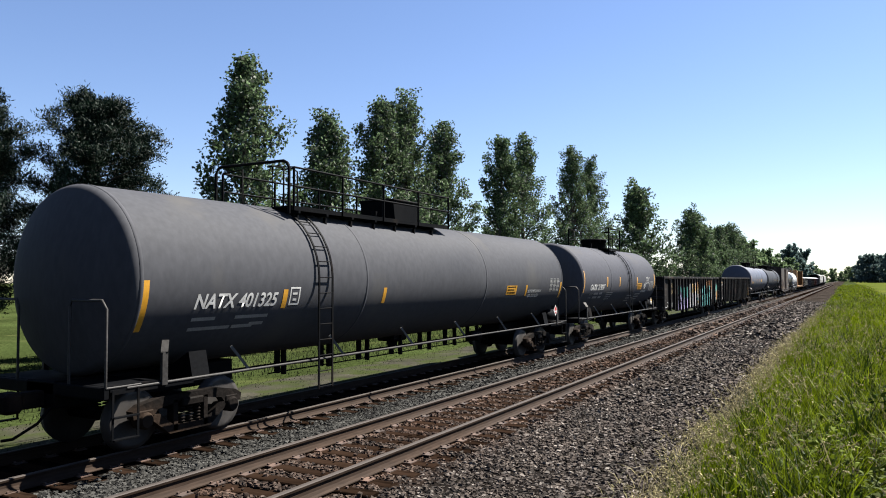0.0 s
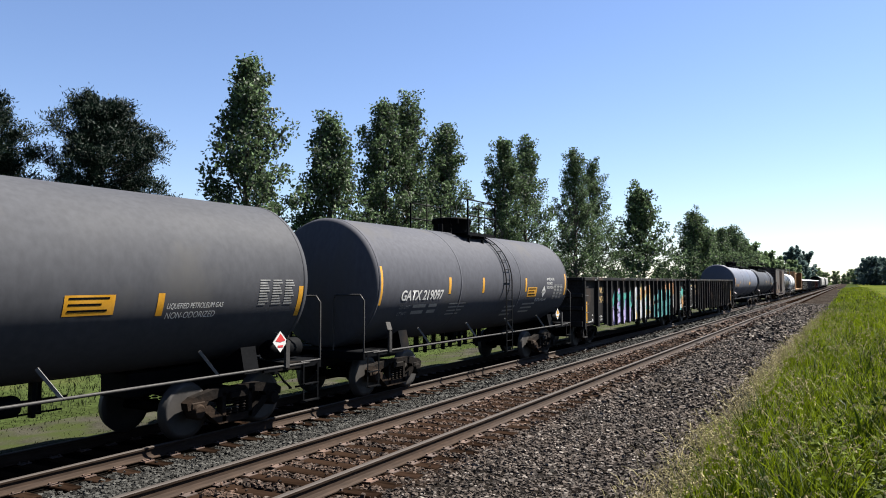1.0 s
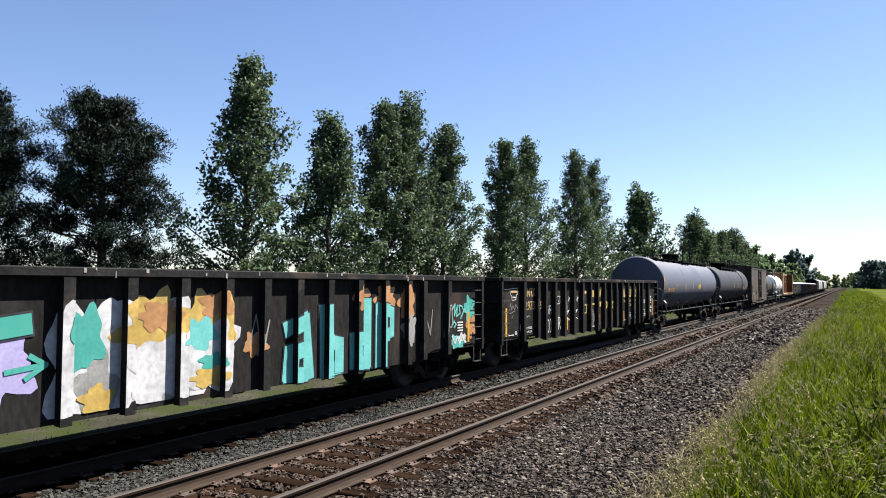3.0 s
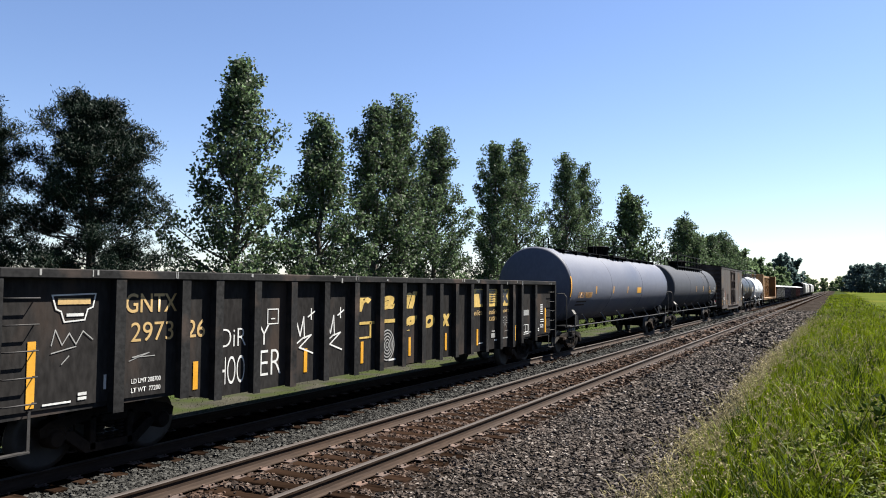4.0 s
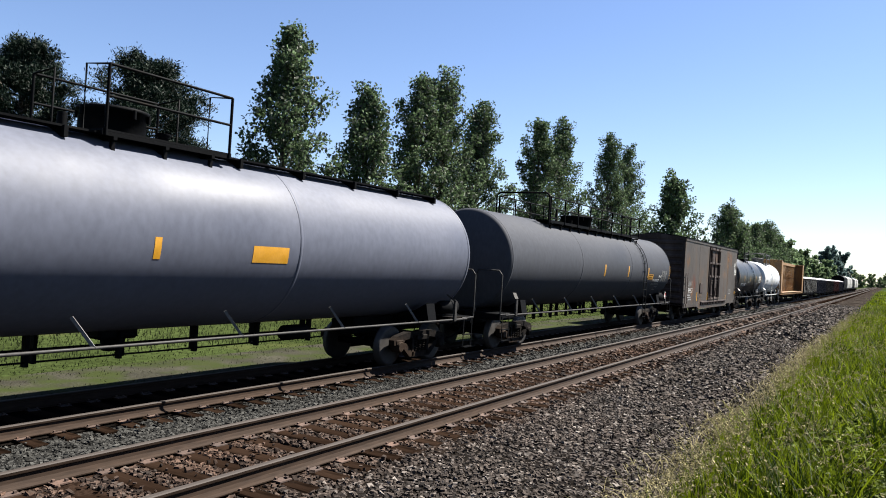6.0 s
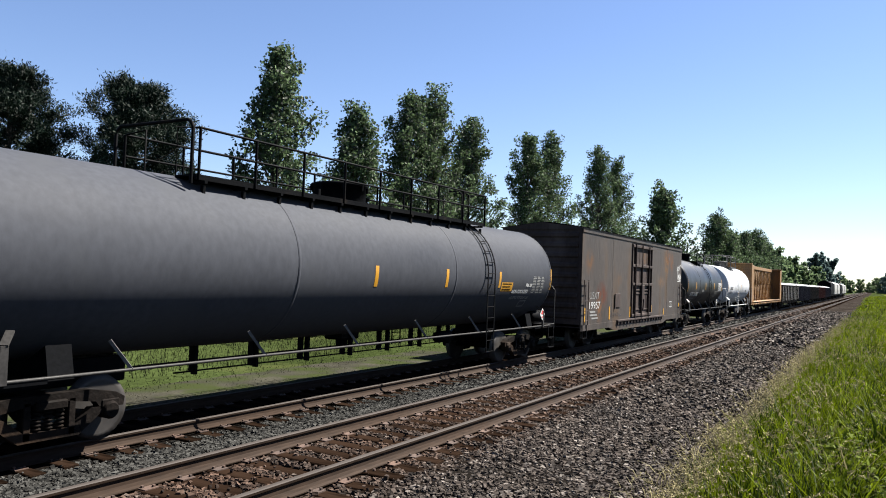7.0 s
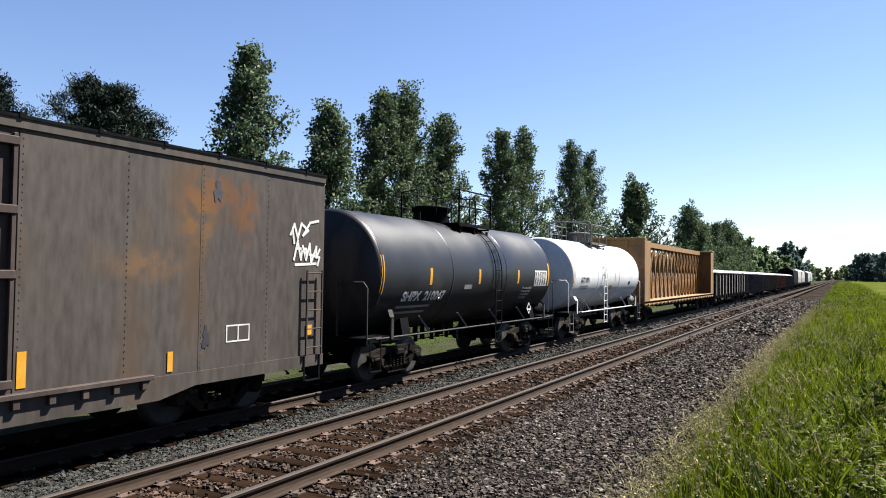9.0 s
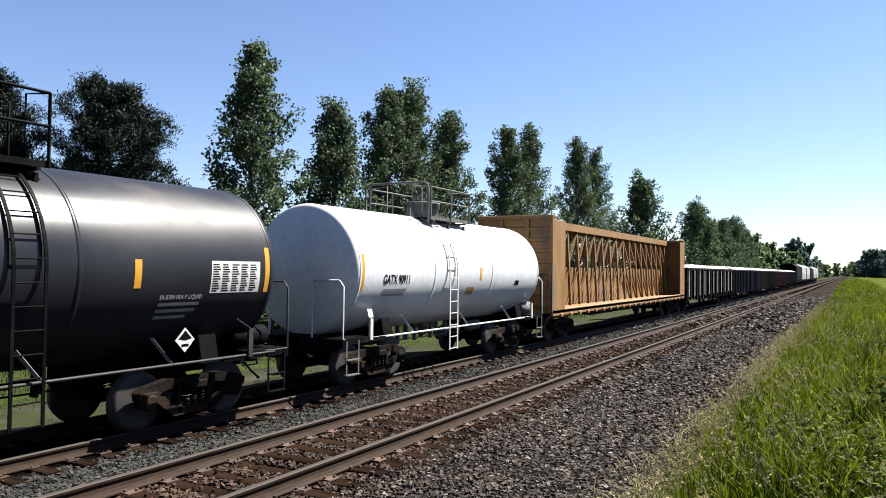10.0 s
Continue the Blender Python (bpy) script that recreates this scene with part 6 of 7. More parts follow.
stroke("chalk_scrawl", SPIDER + [[(5.41, 1.5), (5.51, 1.62), (5.68, 1.64), (5.83, 1.58), (5.85, 1.46)], [(5.58, 1.2), (5.88, 1.22)]], M_GREYTXT, car, X, 0.012)
for k in range(5):
    r = 0.06 + 0.07 * k
    stroke("chalk_ring", [[(-1.06 + 0.85 * r * math.cos(a * math.pi / 10), 1.22 + r * math.sin(a * math.pi / 10)) for a in range(21)]], M_GREYTXT, car, X + 0.001 + 0.0002 * k, 0.030, cap=0.02)
stroke("spray_tag", [[(8.24, 2.16), (8.26, 2.20)], [(8.32, 2.06), (8.24, 2.10), (8.20, 1.98), (8.28, 1.92), (8.34, 2.0), (8.26, 1.86)], [(8.26, 1.86), (8.20, 1.74), (8.32, 1.76), (8.24, 1.64), (8.32, 1.66), (8.22, 1.52), (8.34, 1.56), (8.26, 1.42), (8.18, 1.36), (8.28, 1.32), (8.24, 1.20)]], M_WHITE, car, X, 0.028, "white sprayed scrawl")
plates("stencil_line", [(8.68, 8.90, 1.92 - 0.075 * k, 1.955 - 0.075 * k) for k in range(5)] + [(8.66, 8.98, 1.42, 1.455), (8.66, 9.00, 1.35, 1.38), (8.44, 8.54, 1.06, 1.10), (8.44, 8.54, 1.13, 1.16)], M_WHITE, car, X)
boxed_words("BSG20", (8.66, 8.96, 1.16, 1.28), car, M_WHITE, X, bold=0.01)
stroke("stencil_box", [[(7.07, 1.32), (7.57, 1.32), (7.57, 1.02), (7.07, 1.02), (7.07, 1.32)], [(7.30, 1.32), (7.30, 1.10), (7.53, 1.10), (7.53, 1.32)], [(7.11, 1.08), (7.53, 1.08)]], M_WHITE, car, X, 0.022)
plates("stencil_line", [(7.65, 7.83, 1.05, 1.09), (4.61, 4.91, 1.05, 1.18), (4.65, 4.87, 1.22, 1.26), (5.43, 5.83, 0.98, 1.01), (7.15, 7.60, 1.62, 1.80)], M_GREYTXT, car, X)

chord_scuffs(car, 6)

# long grey tank car
car, mid, hl = tank_car(84.85, 102.62, 1.52, 2.60, P_LIGHT, "grey tank car with yellow stencilled marks", "", M_WHITE, ladder=-2.9, dome=-0.2, plat=(-1.0, 1.4), railing="short", lines=False, walkway=8.2, near_ladder=False, dome_r=0.5,
                        tapes=tape(-5.64, -2.93, -0.38, half=0.16, mid=-0.16) + ((-8.95, -0.42, 0.36),))
w = (1.52, 2.60)
lettering("UTLX 960388", 0.33, car, M_ORANGETXT, (0.006, -8.0, 2.13), shear=0.1, wrap=w, bold=0.008, squeeze=0.95)
small_lines(car, *w, -8.0, 1.95, (1.3, 1.2), 0.13, 0.06, M_RUST)
b = Build()
patch(b, *w, 1.5, 2.35, 2.28, 2.56)
part("decal", b, M_YELLOW, car, "yellow emergency decal")
hp = Build()
hp.pipe([(0.35, -8.3, 4.05), (0.35, -8.3, 4.45), (0.30, -8.26, 4.52), (0.2, -8.2, 4.52), (0.1, -8.15, 4.45), (0.1, -8.15, 4.08)], 0.025, 8)
part("top_hoop", hp, M_BLACK, car)

# second pressure tank car
car, mid, hl = tank_car(105.3, 123.02, 1.47, 2.60, P_GREY3, "dark grey pressure tank car with yellow tapes", "", M_WHITE, ladder=4.5, dome=-0.3, dome_r=0.6, plat=(-5.2, 5.1), lines=False,
                        tapes=tape(-0.77, 2.2, 5.15, half=0.22, mid=-0.13) + ((8.85, -0.4, 0.25),))
w = (1.47, 2.60)
b = Build()
patch(b, *w, 5.28, 6.02, 2.15, 2.40)
part("decal", b, M_YELLOW, car, "yellow emergency decal")
small_lines(car, *w, 5.34, 2.34, (0.6, 0.5, 0.55), 0.08, 0.03, M_BLACK)
lettering("FRA AIP", 0.14, car, M_WHITE, (0.006, 6.95, 2.28), wrap=w, squeeze=0.95, bold=0.006)
lettering("NON-ODORIZED", 0.15, car, M_WHITE, (0.006, 6.05, 2.09), wrap=w, shear=0.15, squeeze=0.95, bold=0.006)
lettering("LIQUEFIED PETROLEUM GAS", 0.13, car, M_GREYTXT, (0.006, 6.05, 1.92), wrap=w, shear=0.15, squeeze=0.8)
table(car, *w, 7.45, 8.4, 2.10, 2.62, 11, 3)
placard(car, 1.45, 8.3, 1.42, M_REDSIGN)
part("stencil_box", stencil_frame(*w, 6.9, 7.35, 1.68, 1.86), M_GREYTXT, car)


# ---- brown boxcar ----
def boxcar(s0, s1):
    mid, hl = (s0 + s1) / 2, (s1 - s0) / 2
    car = new_car("boxcar", mid, "weathered brown boxcar with a barred sliding door and rust stains", "boxcar")
    half, W, top = hl + 0.72, 1.56, 4.38
    for x in (-1, 1):
        edges = [-hl, -5.9, -4.2, -1.62, 1.66, 3.2, 4.6, 6.1, hl]
        for i in range(8):
            if i == 3:
                continue
            b = Build()
            b.box(x * (W - 0.03), x * (W - (0.004 if i % 2 else 0.0)), edges[i], edges[i + 1], 0.92, top - 0.10)
            part("side_sheet", b, P_BOX, car)
            for y in (edges[i] + 0.05,):
                r = Build()
                for k in range(34):
                    r.turn([(x * (W - 0.003), 0.011), (x * (W + 0.006), 0.008)], (0, y, 1.0 + k * 0.095), "x", 6)
                if x > 0:
                    tagged(part("rivets", r, P_BOX, car), kind="stuff")
        t = Build()
        t.box(x * (W - 0.05), x * (W + 0.025), -hl, hl, top - 0.14, top, 0.01)
        part("eave_rail", t, P_BOX, car)
        s = Build()
        s.extrude([(-hl, 0.74), (-hl + 3.2, 0.74), (-hl + 3.9, 0.60), (hl - 3.9, 0.60), (hl - 3.2, 0.74), (hl, 0.74), (hl, 0.95), (-hl, 0.95)], "x", x * (W - 0.02), x * (W + 0.02))
        part("side_sill", s, P_BOX, car)
        # door
        d = Build()
        d.box(x * (W - 0.06), x * (W - 0.01), -1.62, 1.66, 0.98, top - 0.12)
        door = part("door", d, P_DOOR, car, "barred brown sliding door")
        for y in (-1.56, -1.12, -0.05, 1.08, 1.58):
            p = Build()
            wd = 0.09 if abs(y) < 1.3 else 0.06
            z1 = 3.18 if y == -0.05 else top - 0.2
            p.box(x * (W - 0.01), x * (W + 0.055), y - wd / 2, y + wd / 2, 1.06, z1, 0.008)
            part("door_post", p, P_DOOR, door)
        for z in (1.12, 2.45, 3.24, 4.08):
            p = Build()
            p.box(x * (W - 0.01), x * (W + 0.07), -1.58, 1.62, z - 0.055, z + 0.055, 0.01)
            part("door_bar", p, P_DOOR, door)
        for y in (-1.2, -0.2, 0.95):
            p = Build()
            p.pipe([(x * (W + 0.09), y, 0.95), (x * (W + 0.09), y, top - 0.2)], 0.022, 8)
            part("locking_rod", p, P_DOOR, door)
        for y0, y1, z in ((-1.02, -0.3, 2.2), (-1.02, -0.3, 2.05), (0.25, 1.0, 2.2), (0.25, 1.0, 2.05), (-1.02, -0.3, 1.35), (0.25, 1.0, 1.35)):
            p = Build()
            p.box(x * (W - 0.01), x * (W + 0.02), y0, y1, z - 0.03, z + 0.03, 0.008)
            part("door_rib", p, P_DOOR, door)
        p = Build()
        p.box(x * (W + 0.0), x * (W + 0.11), -0.22, 0.16, 1.75, 2.42, 0.02)
        p.pipe([(x * (W + 0.1), -0.03, 1.3), (x * (W + 0.13), -0.03, 1.8)], 0.03, 8)
        part("door_lock", p, P_DOOR, door)
        tr = Build()
        tr.box(x * (W - 0.01), x * (W + 0.10), -3.6, 3.7, 0.93, 1.0, 0.008)
        part("door_track", tr, P_DOOR, car)
        for k in range(16):
            q = Build()
            y = -3.5 + k * 0.47
            q.box(x * (W - 0.01), x * (W + 0.08), y - 0.05, y + 0.05, 0.80, 0.93, 0.01)
            part("track_bracket", q, P_DOOR, car)
        for s in (-1, 1):
            for y in (-0.05, -0.50):
                q = Build()
                q.bar((x * (W + 0.07), s * (hl + y - 0.08), 0.95), (x * (W + 0.07), s * (hl + y - 0.08), 2.55), 0.03, 0.03)
                part("ladder_rail", q, P_DOOR, car)
            for k in range(5):
                q = Build()
                q.pipe([(x * (W + 0.07), s * (hl - 0.13), 1.1 + k * 0.35), (x * (W + 0.07), s * (hl - 0.58), 1.1 + k * 0.35)], 0.013, 6)
                part("rung", q, P_DOOR, car)
            q = Build()
            for dy in (0.13, 0.58):
                q.bar((x * (W + 0.03), s * (hl - dy), 0.95), (x * (W + 0.03), s * (hl - dy), 0.48), 0.04, 0.012)
            q.bar((x * (W + 0.03), s * (hl - 0.13), 0.48), (x * (W + 0.03), s * (hl - 0.58), 0.48), 0.1, 0.02)
            part("sill_step", q, M_BLACK, car)
    for s in (-1, 1):
        e = Build()
        e.box(-W + 0.02, W - 0.02, s * (hl - 0.05), s * hl, 0.85, top)
        e.extrude([(-W, top - 0.05), (W, top - 0.05), (W, top + 0.02), (0, top + 0.22), (-W, top + 0.02)], "y", s * (hl - 0.05), s * (hl + 0.03))
        wall = part("end_wall", e, P_DOOR, car)
        for k in range(9):
            z = 1.15 + k * 0.36
            e = Build()
            e.extrude([(s * hl, z), (s * (hl + 0.05), z + 0.06), (s * (hl + 0.05), z + 0.16), (s * hl, z + 0.22)], "x", -W + 0.15, W - 0.15)
            part("end_rib", e, P_DOOR, wall)
    r = Build()
    r.extrude([(-W - 0.04, top - 0.01), (W + 0.04, top - 0.01), (W + 0.04, top + 0.03), (0, top + 0.24), (-W - 0.04, top + 0.03)], "y", -hl, hl)
    roof = part("roof", r, M_BLACK, car)
    for k in range(14):
        y = -hl + 0.6 + k * (2 * hl - 1.2) / 13
        r = Build()
        r.extrude([(-W - 0.05, top - 0.01), (W + 0.05, top - 0.01), (W + 0.05, top + 0.06), (0, top + 0.28), (-W - 0.05, top + 0.06)], "y", y - 0.03, y + 0.03)
        part("roof_rib", r, M_BLACK, roof)
    f = Build()
    f.box(-W + 0.05, W - 0.05, -hl, hl, 0.88, 0.96)
    f.box(-0.32, 0.32, -half + 0.6, half - 0.6, 0.62, 0.88, 0.02)
    for y in np.linspace(-hl + 1, hl - 1, 11):
        f.box(-W + 0.05, W - 0.05, y - 0.05, y + 0.05, 0.72, 0.88)
    f.pipe([(0.6, -hl * 0.7, 0.55), (0.6, hl * 0.7, 0.55)], 0.02, 6)
    f.turn([(-0.35, 0.15), (0.35, 0.15)], (0.8, -1.9, 0.62), "y", 14)
    f.box(0.6, 1.2, 0.6, 1.5, 0.45, 0.75, 0.03)
    part("underframe", f, M_BLACK, car)
    X = W + 0.004
    boxed_words("USXT", (-6.85, -5.75, 1.86, 2.12), car, M_GREYTXT, X, bold=-0.004)
    boxed_words("19957", (-6.85, -5.65, 1.50, 1.76), car, M_WHITE, X, bold=-0.004)
    plates("stencil_line", [(-6.8, -6.2, 1.36, 1.42), (-6.8, -6.0, 1.24, 1.30), (-6.6, -5.9, 1.12, 1.18)], M_GREYTXT, car, X)
    plates("reflective_tape", [(-7.38, -7.26, 1.05, 1.55), (-4.56, -4.44, 1.05, 1.55), (-1.75, -1.67, 1.05, 1.5), (1.70, 1.82, 1.05, 1.5), (4.0, 4.1, 1.0, 1.3), (7.22, 7.40, 1.30, 1.52)], M_YELLOW, car, X, "yellow reflective tape")
    stroke("stencil_box", [[(5.2, 1.62), (5.72, 1.62), (5.72, 1.36), (5.2, 1.36), (5.2, 1.62)], [(5.46, 1.62), (5.46, 1.36)]], M_WHITE, car, X, 0.025)
    stroke("graffiti_tag", [[(6.75, 3.2), (6.85, 3.4), (6.95, 3.15), (7.05, 3.42), (7.25, 3.3), (7.1, 3.2), (7.3, 3.45), (7.55, 3.5)],
                            [(6.85, 2.75), (6.95, 3.1), (7.05, 2.75), (7.1, 3.0), (7.2, 2.75), (7.3, 3.05), (7.35, 2.7), (7.5, 3.0), (7.5, 2.8), (7.6, 2.95)], [(6.9, 2.65), (7.5, 2.68)], [(6.9, 2.95), (7.2, 2.95), (7.2, 2.8)], [(7.3, 2.85), (7.6, 2.8), (7.55, 2.65)], [(6.8, 3.3), (6.85, 3.05)]], M_WHITE, car, X, 0.05, "white spray tag")
    p = Build()
    p.box(W, W + 0.03, -3.85, -3.15, 1.5, 2.05, 0.01)
    p.box(W + 0.03, W + 0.05, -3.9, -3.83, 1.45, 2.05)
    part("placard_board", p, P_DOOR, car)
    blob("torn_hole", 4.95, 3.8, 0.09, 0.16, P_INK, car, X + 0.002, 221, 3, 0.4)
    blob("torn_hole", 4.75, 1.45, 0.07, 0.17, P_INK, car, X + 0.002, 222, 3, 0.4)
    stroke("graffiti_line", [[(-4.3, 1.15), (-4.2, 1.3), (-4.1, 1.12), (-3.95, 1.3), (-3.9, 1.12), (-3.7, 1.3), (-3.6, 1.15), (-3.4, 1.3), (-3.3, 1.15), (-3.0, 1.2)]], P_INK, car, X, 0.025)
    running_gear(car, half, half - 2.9)
    return car


boxcar(125.65, 141.15)

# glossy black tank car
car, mid, hl = tank_car(143.4, 154.05, 1.47, 2.52, P_GLOSS, "glossy black tank car with white marks", "", M_WHITE, ladder=0.88, dome=-0.6, plat=(-0.7, 1.5), dome_r=0.5, railing="short", lines=False,
                        tapes=tape(-3.1, -0.3, 2.52, half=0.21, mid=-0.08) + ((-5.3, -0.48, 0.4), (5.22, -0.4, 0.38)))
w = (1.47, 2.52)
lettering("SHPX  210047", 0.33, car, M_WHITE, (0.006, -4.33, 1.86), shear=0.08, wrap=w, bold=0.014, squeeze=1.06)
small_lines(car, *w, -4.4, 1.68, (1.6, 1.5), 0.14, 0.06)
small_lines(car, *w, -1.2, 2.1, (0.45,), 0.1, 0.12)
table(car, *w, 3.95, 5.0, 2.16, 2.62, 12, 5, M_WHITE)
lettering("SR-8784 FRA P LIQUID", 0.1, car, M_WHITE, (0.006, 2.95, 2.05), wrap=w, squeeze=0.85)
small_lines(car, *w, 2.95, 1.95, (0.8, 0.75, 0.6), 0.1, 0.05)
placard(car, 1.47, 3.4, 1.42, M_BLACK)

# white tank car
car, mid, hl = tank_car(156.8, 166.9, 1.45, 2.52, P_WHITE, "white tank car with black lettering", "", M_BLACK, ladder=-0.95, dome=-0.1, plat=(-1.3, 1.0), lines=False, trim=M_STRUT, rail_mat=M_WHITE,
                        tapes=((-4.95, -0.45, 0.35), (0.76, -0.25, 0.1)))
w = (1.45, 2.52)
lettering("GATX 90911", 0.29, car, M_BLACK, (0.006, -4.15, 2.22), wrap=w, bold=0.006, squeeze=0.72)
small_lines(car, *w, -4.1, 2.05, (1.0, 0.9), 0.11, 0.05)
b = Build()
patch(b, *w, 0.0, 0.45, 1.88, 2.08)
part("decal", b, M_ORANGETXT, car)
small_lines(car, *w, 3.2, 2.1, (0.3,), 0.1, 0.14, M_BLACK)


# ---- centre-beam flat car ----
def centre_beam(s0, s1):
    mid, hl = (s0 + s1) / 2, (s1 - s0) / 2
    car = new_car("centerbeam_car", mid, "empty ochre yellow centre-beam flat car with end bulkheads", "flat car")
    half, W, top = hl + 0.72, 1.45, 4.5
    d = Build()
    d.box(-W, W, -hl, hl, 1.06, 1.16)
    for x in (-1, 1):
        d.box(x * (W - 0.12), x * W, -hl, hl, 0.96, 1.20, 0.015)
    part("deck", d, P_BEAM, car)
    for x in (-1, 1):
        for k in range(22):
            y = -hl + 0.8 + k * (2 * hl - 1.6) / 21
            b = Build()
            b.box(x * (W - 0.05), x * (W + 0.06), y - 0.12, y + 0.12, 0.92, 1.04, 0.015)
            part("winch", b, P_BEAM, car)
    for s in (-1, 1):
        b = Build()
        b.box(-W, W, s * (hl - 0.10), s * (hl - 0.04), 1.1, top)
        wall = part("bulkhead", b, P_BEAM, car)
        for x in (-W + 0.06, -0.5, 0.5, W - 0.06):
            b = Build()
            b.box(x - 0.06, x + 0.06, s * (hl - 0.05), s * (hl + 0.06), 1.1, top - 0.15, 0.01)
            part("bulkhead_post", b, P_BEAM, wall)
        for k in range(8):
            z = 1.35 + k * 0.38
            b = Build()
            b.box(-W + 0.13, W - 0.13, s * (hl - 0.05), s * (hl + 0.03), z - 0.06, z + 0.06, 0.01)
            part("bulkhead_slat", b, P_BEAM, wall)
        b = Build()
        b.box(-W, W, s * (hl - 0.35), s * (hl + 0.06), top - 0.14, top, 0.015)
        part("bulkhead_cap", b, P_BEAM, wall)
        for x in (-W + 0.03, W - 0.03):
            b = Build()
            b.box(x - 0.03, x + 0.03, s * (hl - 1.25), s * (hl - 0.1), 1.17, top - 0.15, 0.01)
            part("bulkhead_wing", b, P_BEAM, wall)
        for x in (-1, 1):
            g = Build()
            g.pipe([(x * W, s * (hl + 0.12), 1.1), (x * W, s * (hl + 0.12), 2.4), (x * (W - 0.4), s * (hl + 0.12), 2.45), (x * (W - 0.42), s * (hl + 0.12), 1.1)], 0.02, 6)
            part("end_handrail", g, M_RAILPAINT, car)
    t = Build()
    t.box(-0.45, 0.45, -hl + 0.1, hl - 0.1, top - 0.16, top - 0.02, 0.02)
    for x in (-0.45, 0.45):
        t.box(x - 0.03, x + 0.03, -hl + 0.1, hl - 0.1, top - 0.32, top - 0.02)
    part("top_chord", t, P_BEAM, car)
    n = 19
    for k in range(n):
        y = -hl + 0.9 + k * (2 * hl - 1.8) / (n - 1)
        for x in (-1, 1):
            b = Build()
            b.bar((x * 0.55, y, 1.16), (x * 0.36, y, top - 0.2), 0.11, 0.10)
            part("post", b, P_BEAM, car)
            if k < n - 1:
                step = (2 * hl - 1.8) / (n - 1)
                sg = -1 if k > n // 2 else 1
                b = Build()
                ya, yb = (y, y + step) if sg > 0 else (y + step, y)
                b.bar((x * 0.48, ya, 1.2), (x * 0.44, yb, 2.65), 0.08, 0.06)
                b.bar((x * 0.43, ya, 2.8), (x * 0.38, yb, 4.2), 0.08, 0.06)
                part("brace", b, P_BEAM, car)
        b = Build()
        b.box(-0.34, 0.34, y - 0.5, y + 0.5, 1.16, 2.7)
        part("web_panel", b, P_BEAM, car)
    f = Build()
    f.box(-0.35, 0.35, -half + 0.6, half - 0.6, 0.7, 1.06, 0.02)
    f.box(-1.0, 1.0, -hl * 0.5, hl * 0.5, 0.72, 0.9, 0.03)
    part("underframe", f, M_BLACK, car)
    running_gear(car, half, half - 2.9)
    return car


centre_beam(168.3, 191.4)


# ---- cars far behind ----
def covered_gondola(s0, s1, paint, label, stripes):
    car, mid, hl = gondola(s0, s1, label, paint, paint, top=2.85, posts=18, spin=False, detail=False)
    n, m = 60, 9
    rng = np.random.default_rng(int(s0))
    V = [(x, y, 2.75 + (0.32 * math.cos(x / 1.5 * 1.45) + rng.normal(0, 0.035))) for y in np.linspace(-hl + 0.05, hl - 0.05, n) for x in np.linspace(-1.5, 1.5, m)]
    b = Build()
    b.add(V, [(i * m + k, i * m + k + 1, (i + 1) * m + k + 1, (i + 1) * m + k) for i in range(n - 1) for k in range(m - 1)], True)
    part("tarp", b, P_TARP, car, "crumpled pale silver tarp")
    if stripes:
        for k in range(11):
            y = -hl + 0.4 + k * 1.9
            plates("pale_stripe", [(y, y + 0.22, 1.0, 2.65)], M_GREYTXT, car, 1.57)
    return car


for i in range(5):
    a = 191.9 + i * 21.3
    covered_gondola(a, a + 20.5, (P_POST, P_BLUE, P_POST, P_RED, P_BLUE)[i], ("black covered gondola car with pale stripes", "dark blue covered gondola car", "black covered gondola car", "dark red covered gondola car", "dark blue covered gondola car")[i], i == 0)


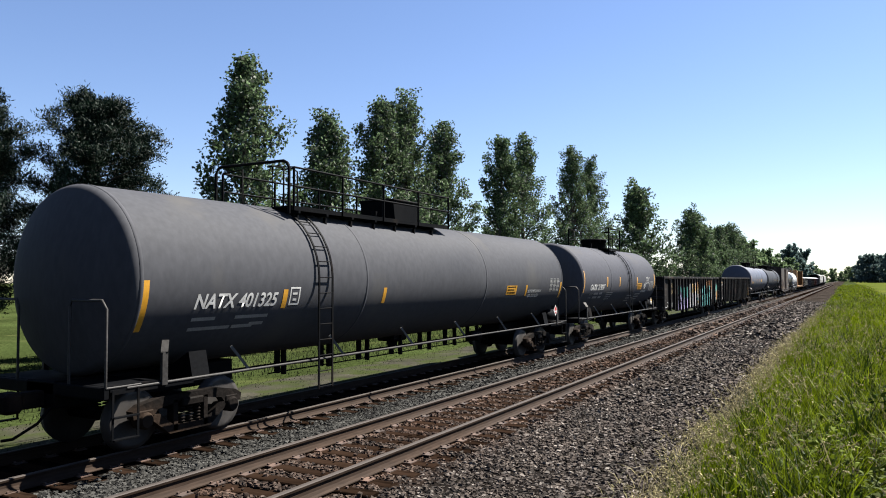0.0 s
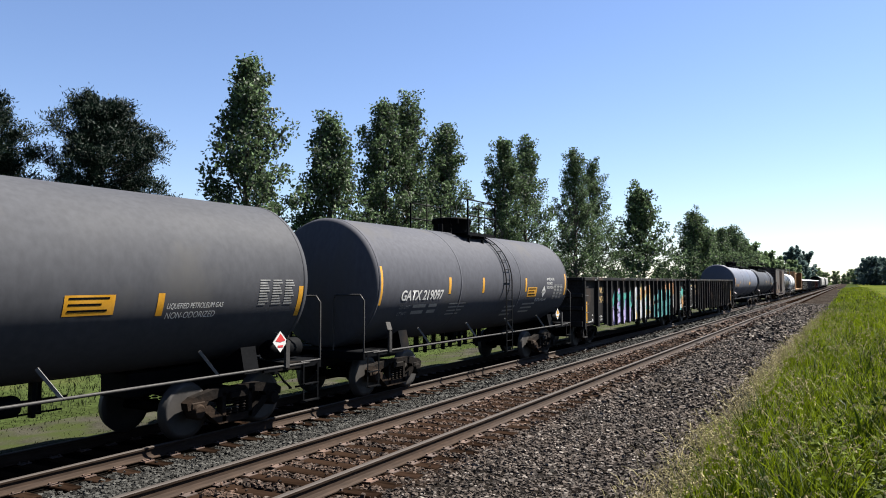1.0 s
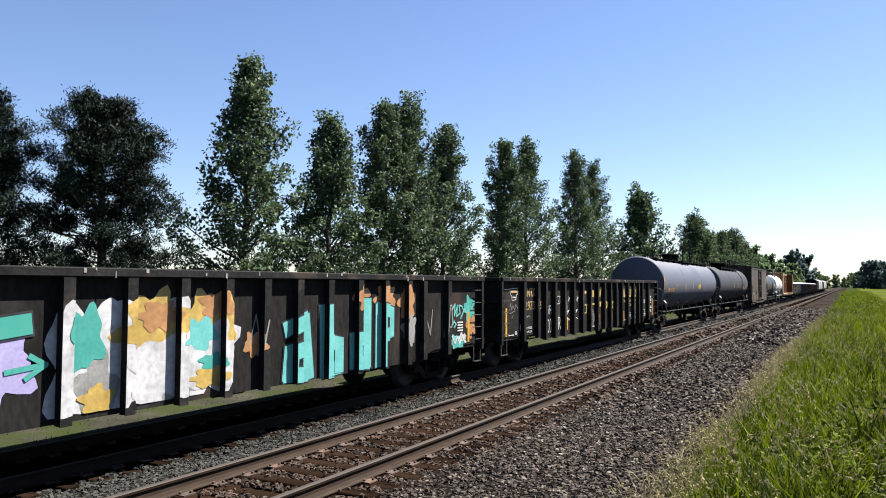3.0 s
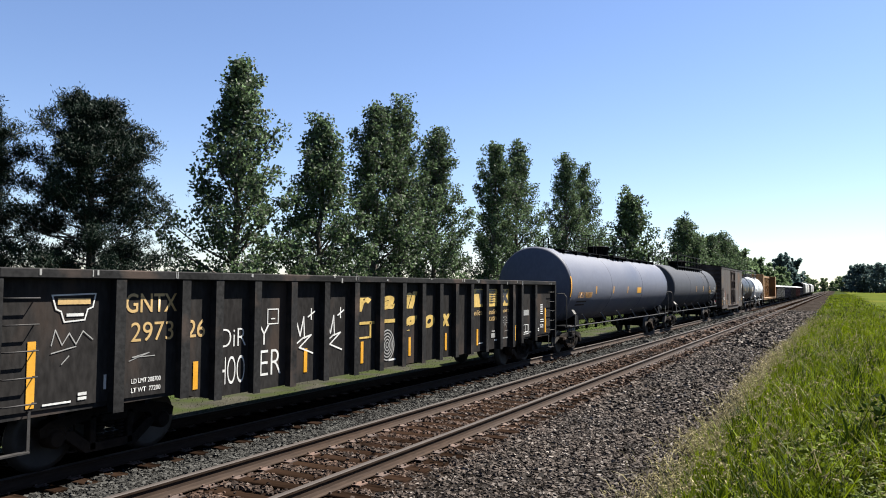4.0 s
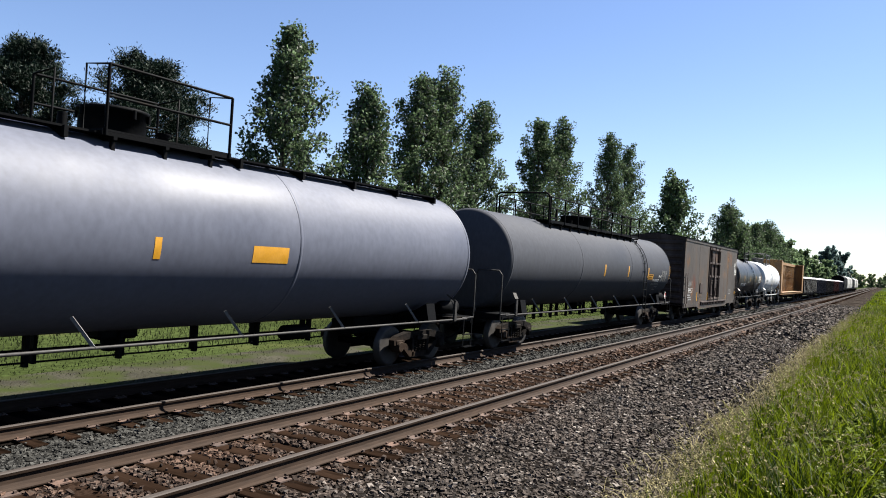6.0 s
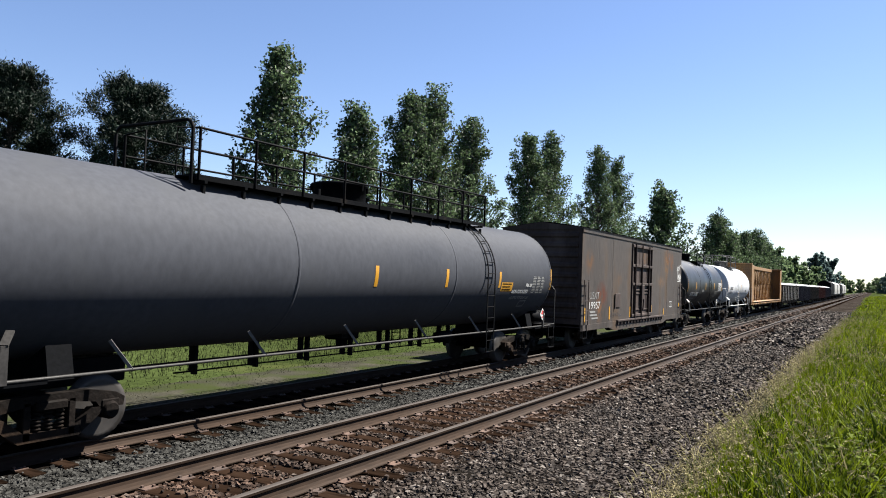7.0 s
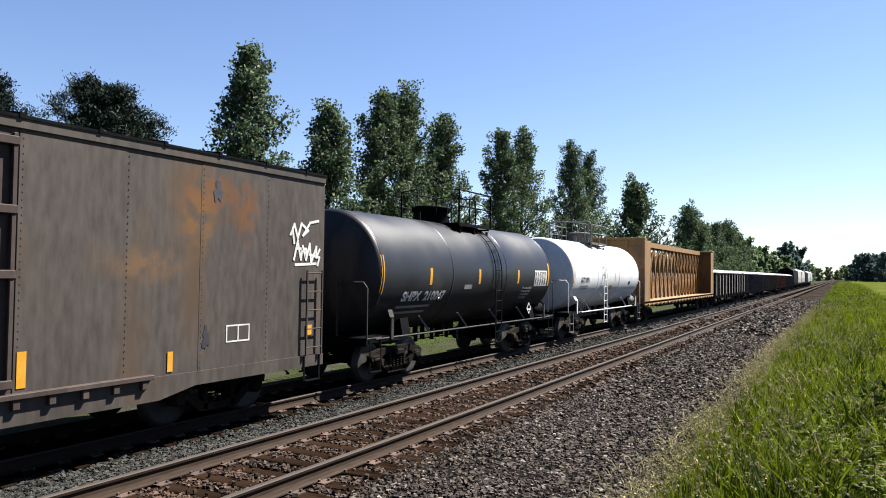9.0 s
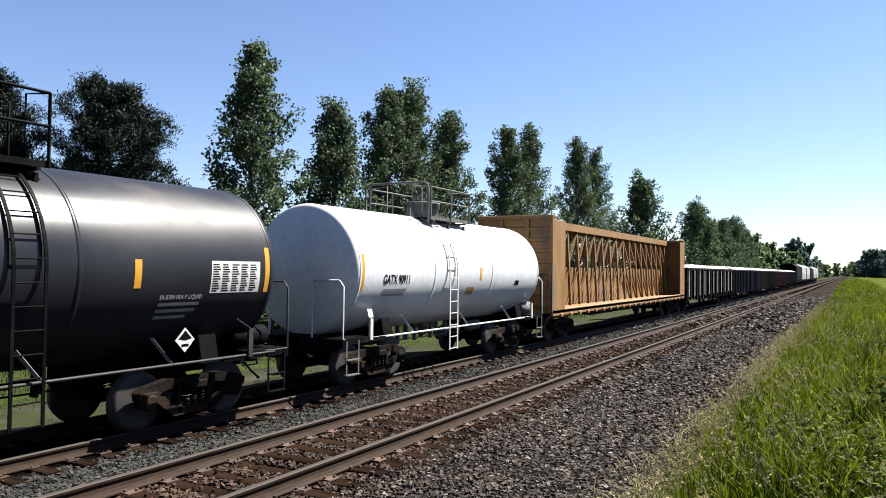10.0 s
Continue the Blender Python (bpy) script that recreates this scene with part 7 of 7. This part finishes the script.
def hopper(s0, s1, paint, label):
    mid, hl = (s0 + s1) / 2, (s1 - s0) / 2
    car = new_car("hopper_car", mid, label, "hopper car")
    b = Build()
    b.extrude([(-1.5, 1.3), (-0.6, 0.75), (0.6, 0.75), (1.5, 1.3), (1.56, 2.4), (1.45, 3.9), (0.7, 4.35), (-0.7, 4.35), (-1.45, 3.9), (-1.56, 2.4)], "y", -hl + 0.8, hl - 0.8)
    part("body", b, paint, car)
    for s in (-1, 1):
        for x in (-1.3, 1.3):
            p = Build()
            p.bar((x, s * (hl - 0.1), 1.1), (x * 0.9, s * (hl - 0.8), 3.8), 0.1, 0.1)
            part("end_post", p, paint, car)
    r = Build()
    r.box(-0.45, 0.45, -hl + 0.6, hl - 0.6, 4.4, 4.5, 0.02)
    part("roof_walk", r, paint, car)
    f = Build()
    f.box(-1.45, 1.45, -hl, hl, 0.95, 1.1)
    part("sill", f, M_BLACK, car)
    running_gear(car, hl + 0.7, hl - 1.9, False)


for i in range(6):
    a = 299.5 + i * 18.5
    hopper(a, a + 16.8, P_HOP if i % 3 else M_BLACK, "light grey covered hopper car" if i % 3 else "black covered hopper car")

# the flat land beyond the tall grass
strip("mown_grass", [(4.2, 0.01), (4.8, 0.05), (12, 0.05), (27, 0.05)], 5, 900, 60, M_MOWN, "smooth mown yellow-green grass beyond the tall verge")
strip("road", [(27.2, 0.03), (28, 0.09), (55, 0.09), (56, 0.03)], 5, 900, 30, M_ROAD, "pale gravel road running along the mown grass")
strip("far_lawn", [(56.2, 0.01), (60, 0.08), (160, 0.08)], 5, 500, 30, M_MOWN, "flat green field beyond the pale road")


# ---- motion ----
def motions():
    for ob, s0 in ROLLING:
        walk(ob, [(t * 0.5, pose(XT, s0 - SPEED * t * 0.5, ZT)) for t in range(21)])
    turn = math.degrees(SPEED / 0.457) / FPS
    for ob, y in SPINNING:
        walk(ob, [(i / FPS, pose(0, y, 0.457, i * turn % 360, 0, 0)) for i in range(301)])


track(XA, 0.0, "empty railway track with rusty rails on wooden ties", 0.0)
track(XT, ZT, "railway track with rusty rails under the train", 0.2)
motions()
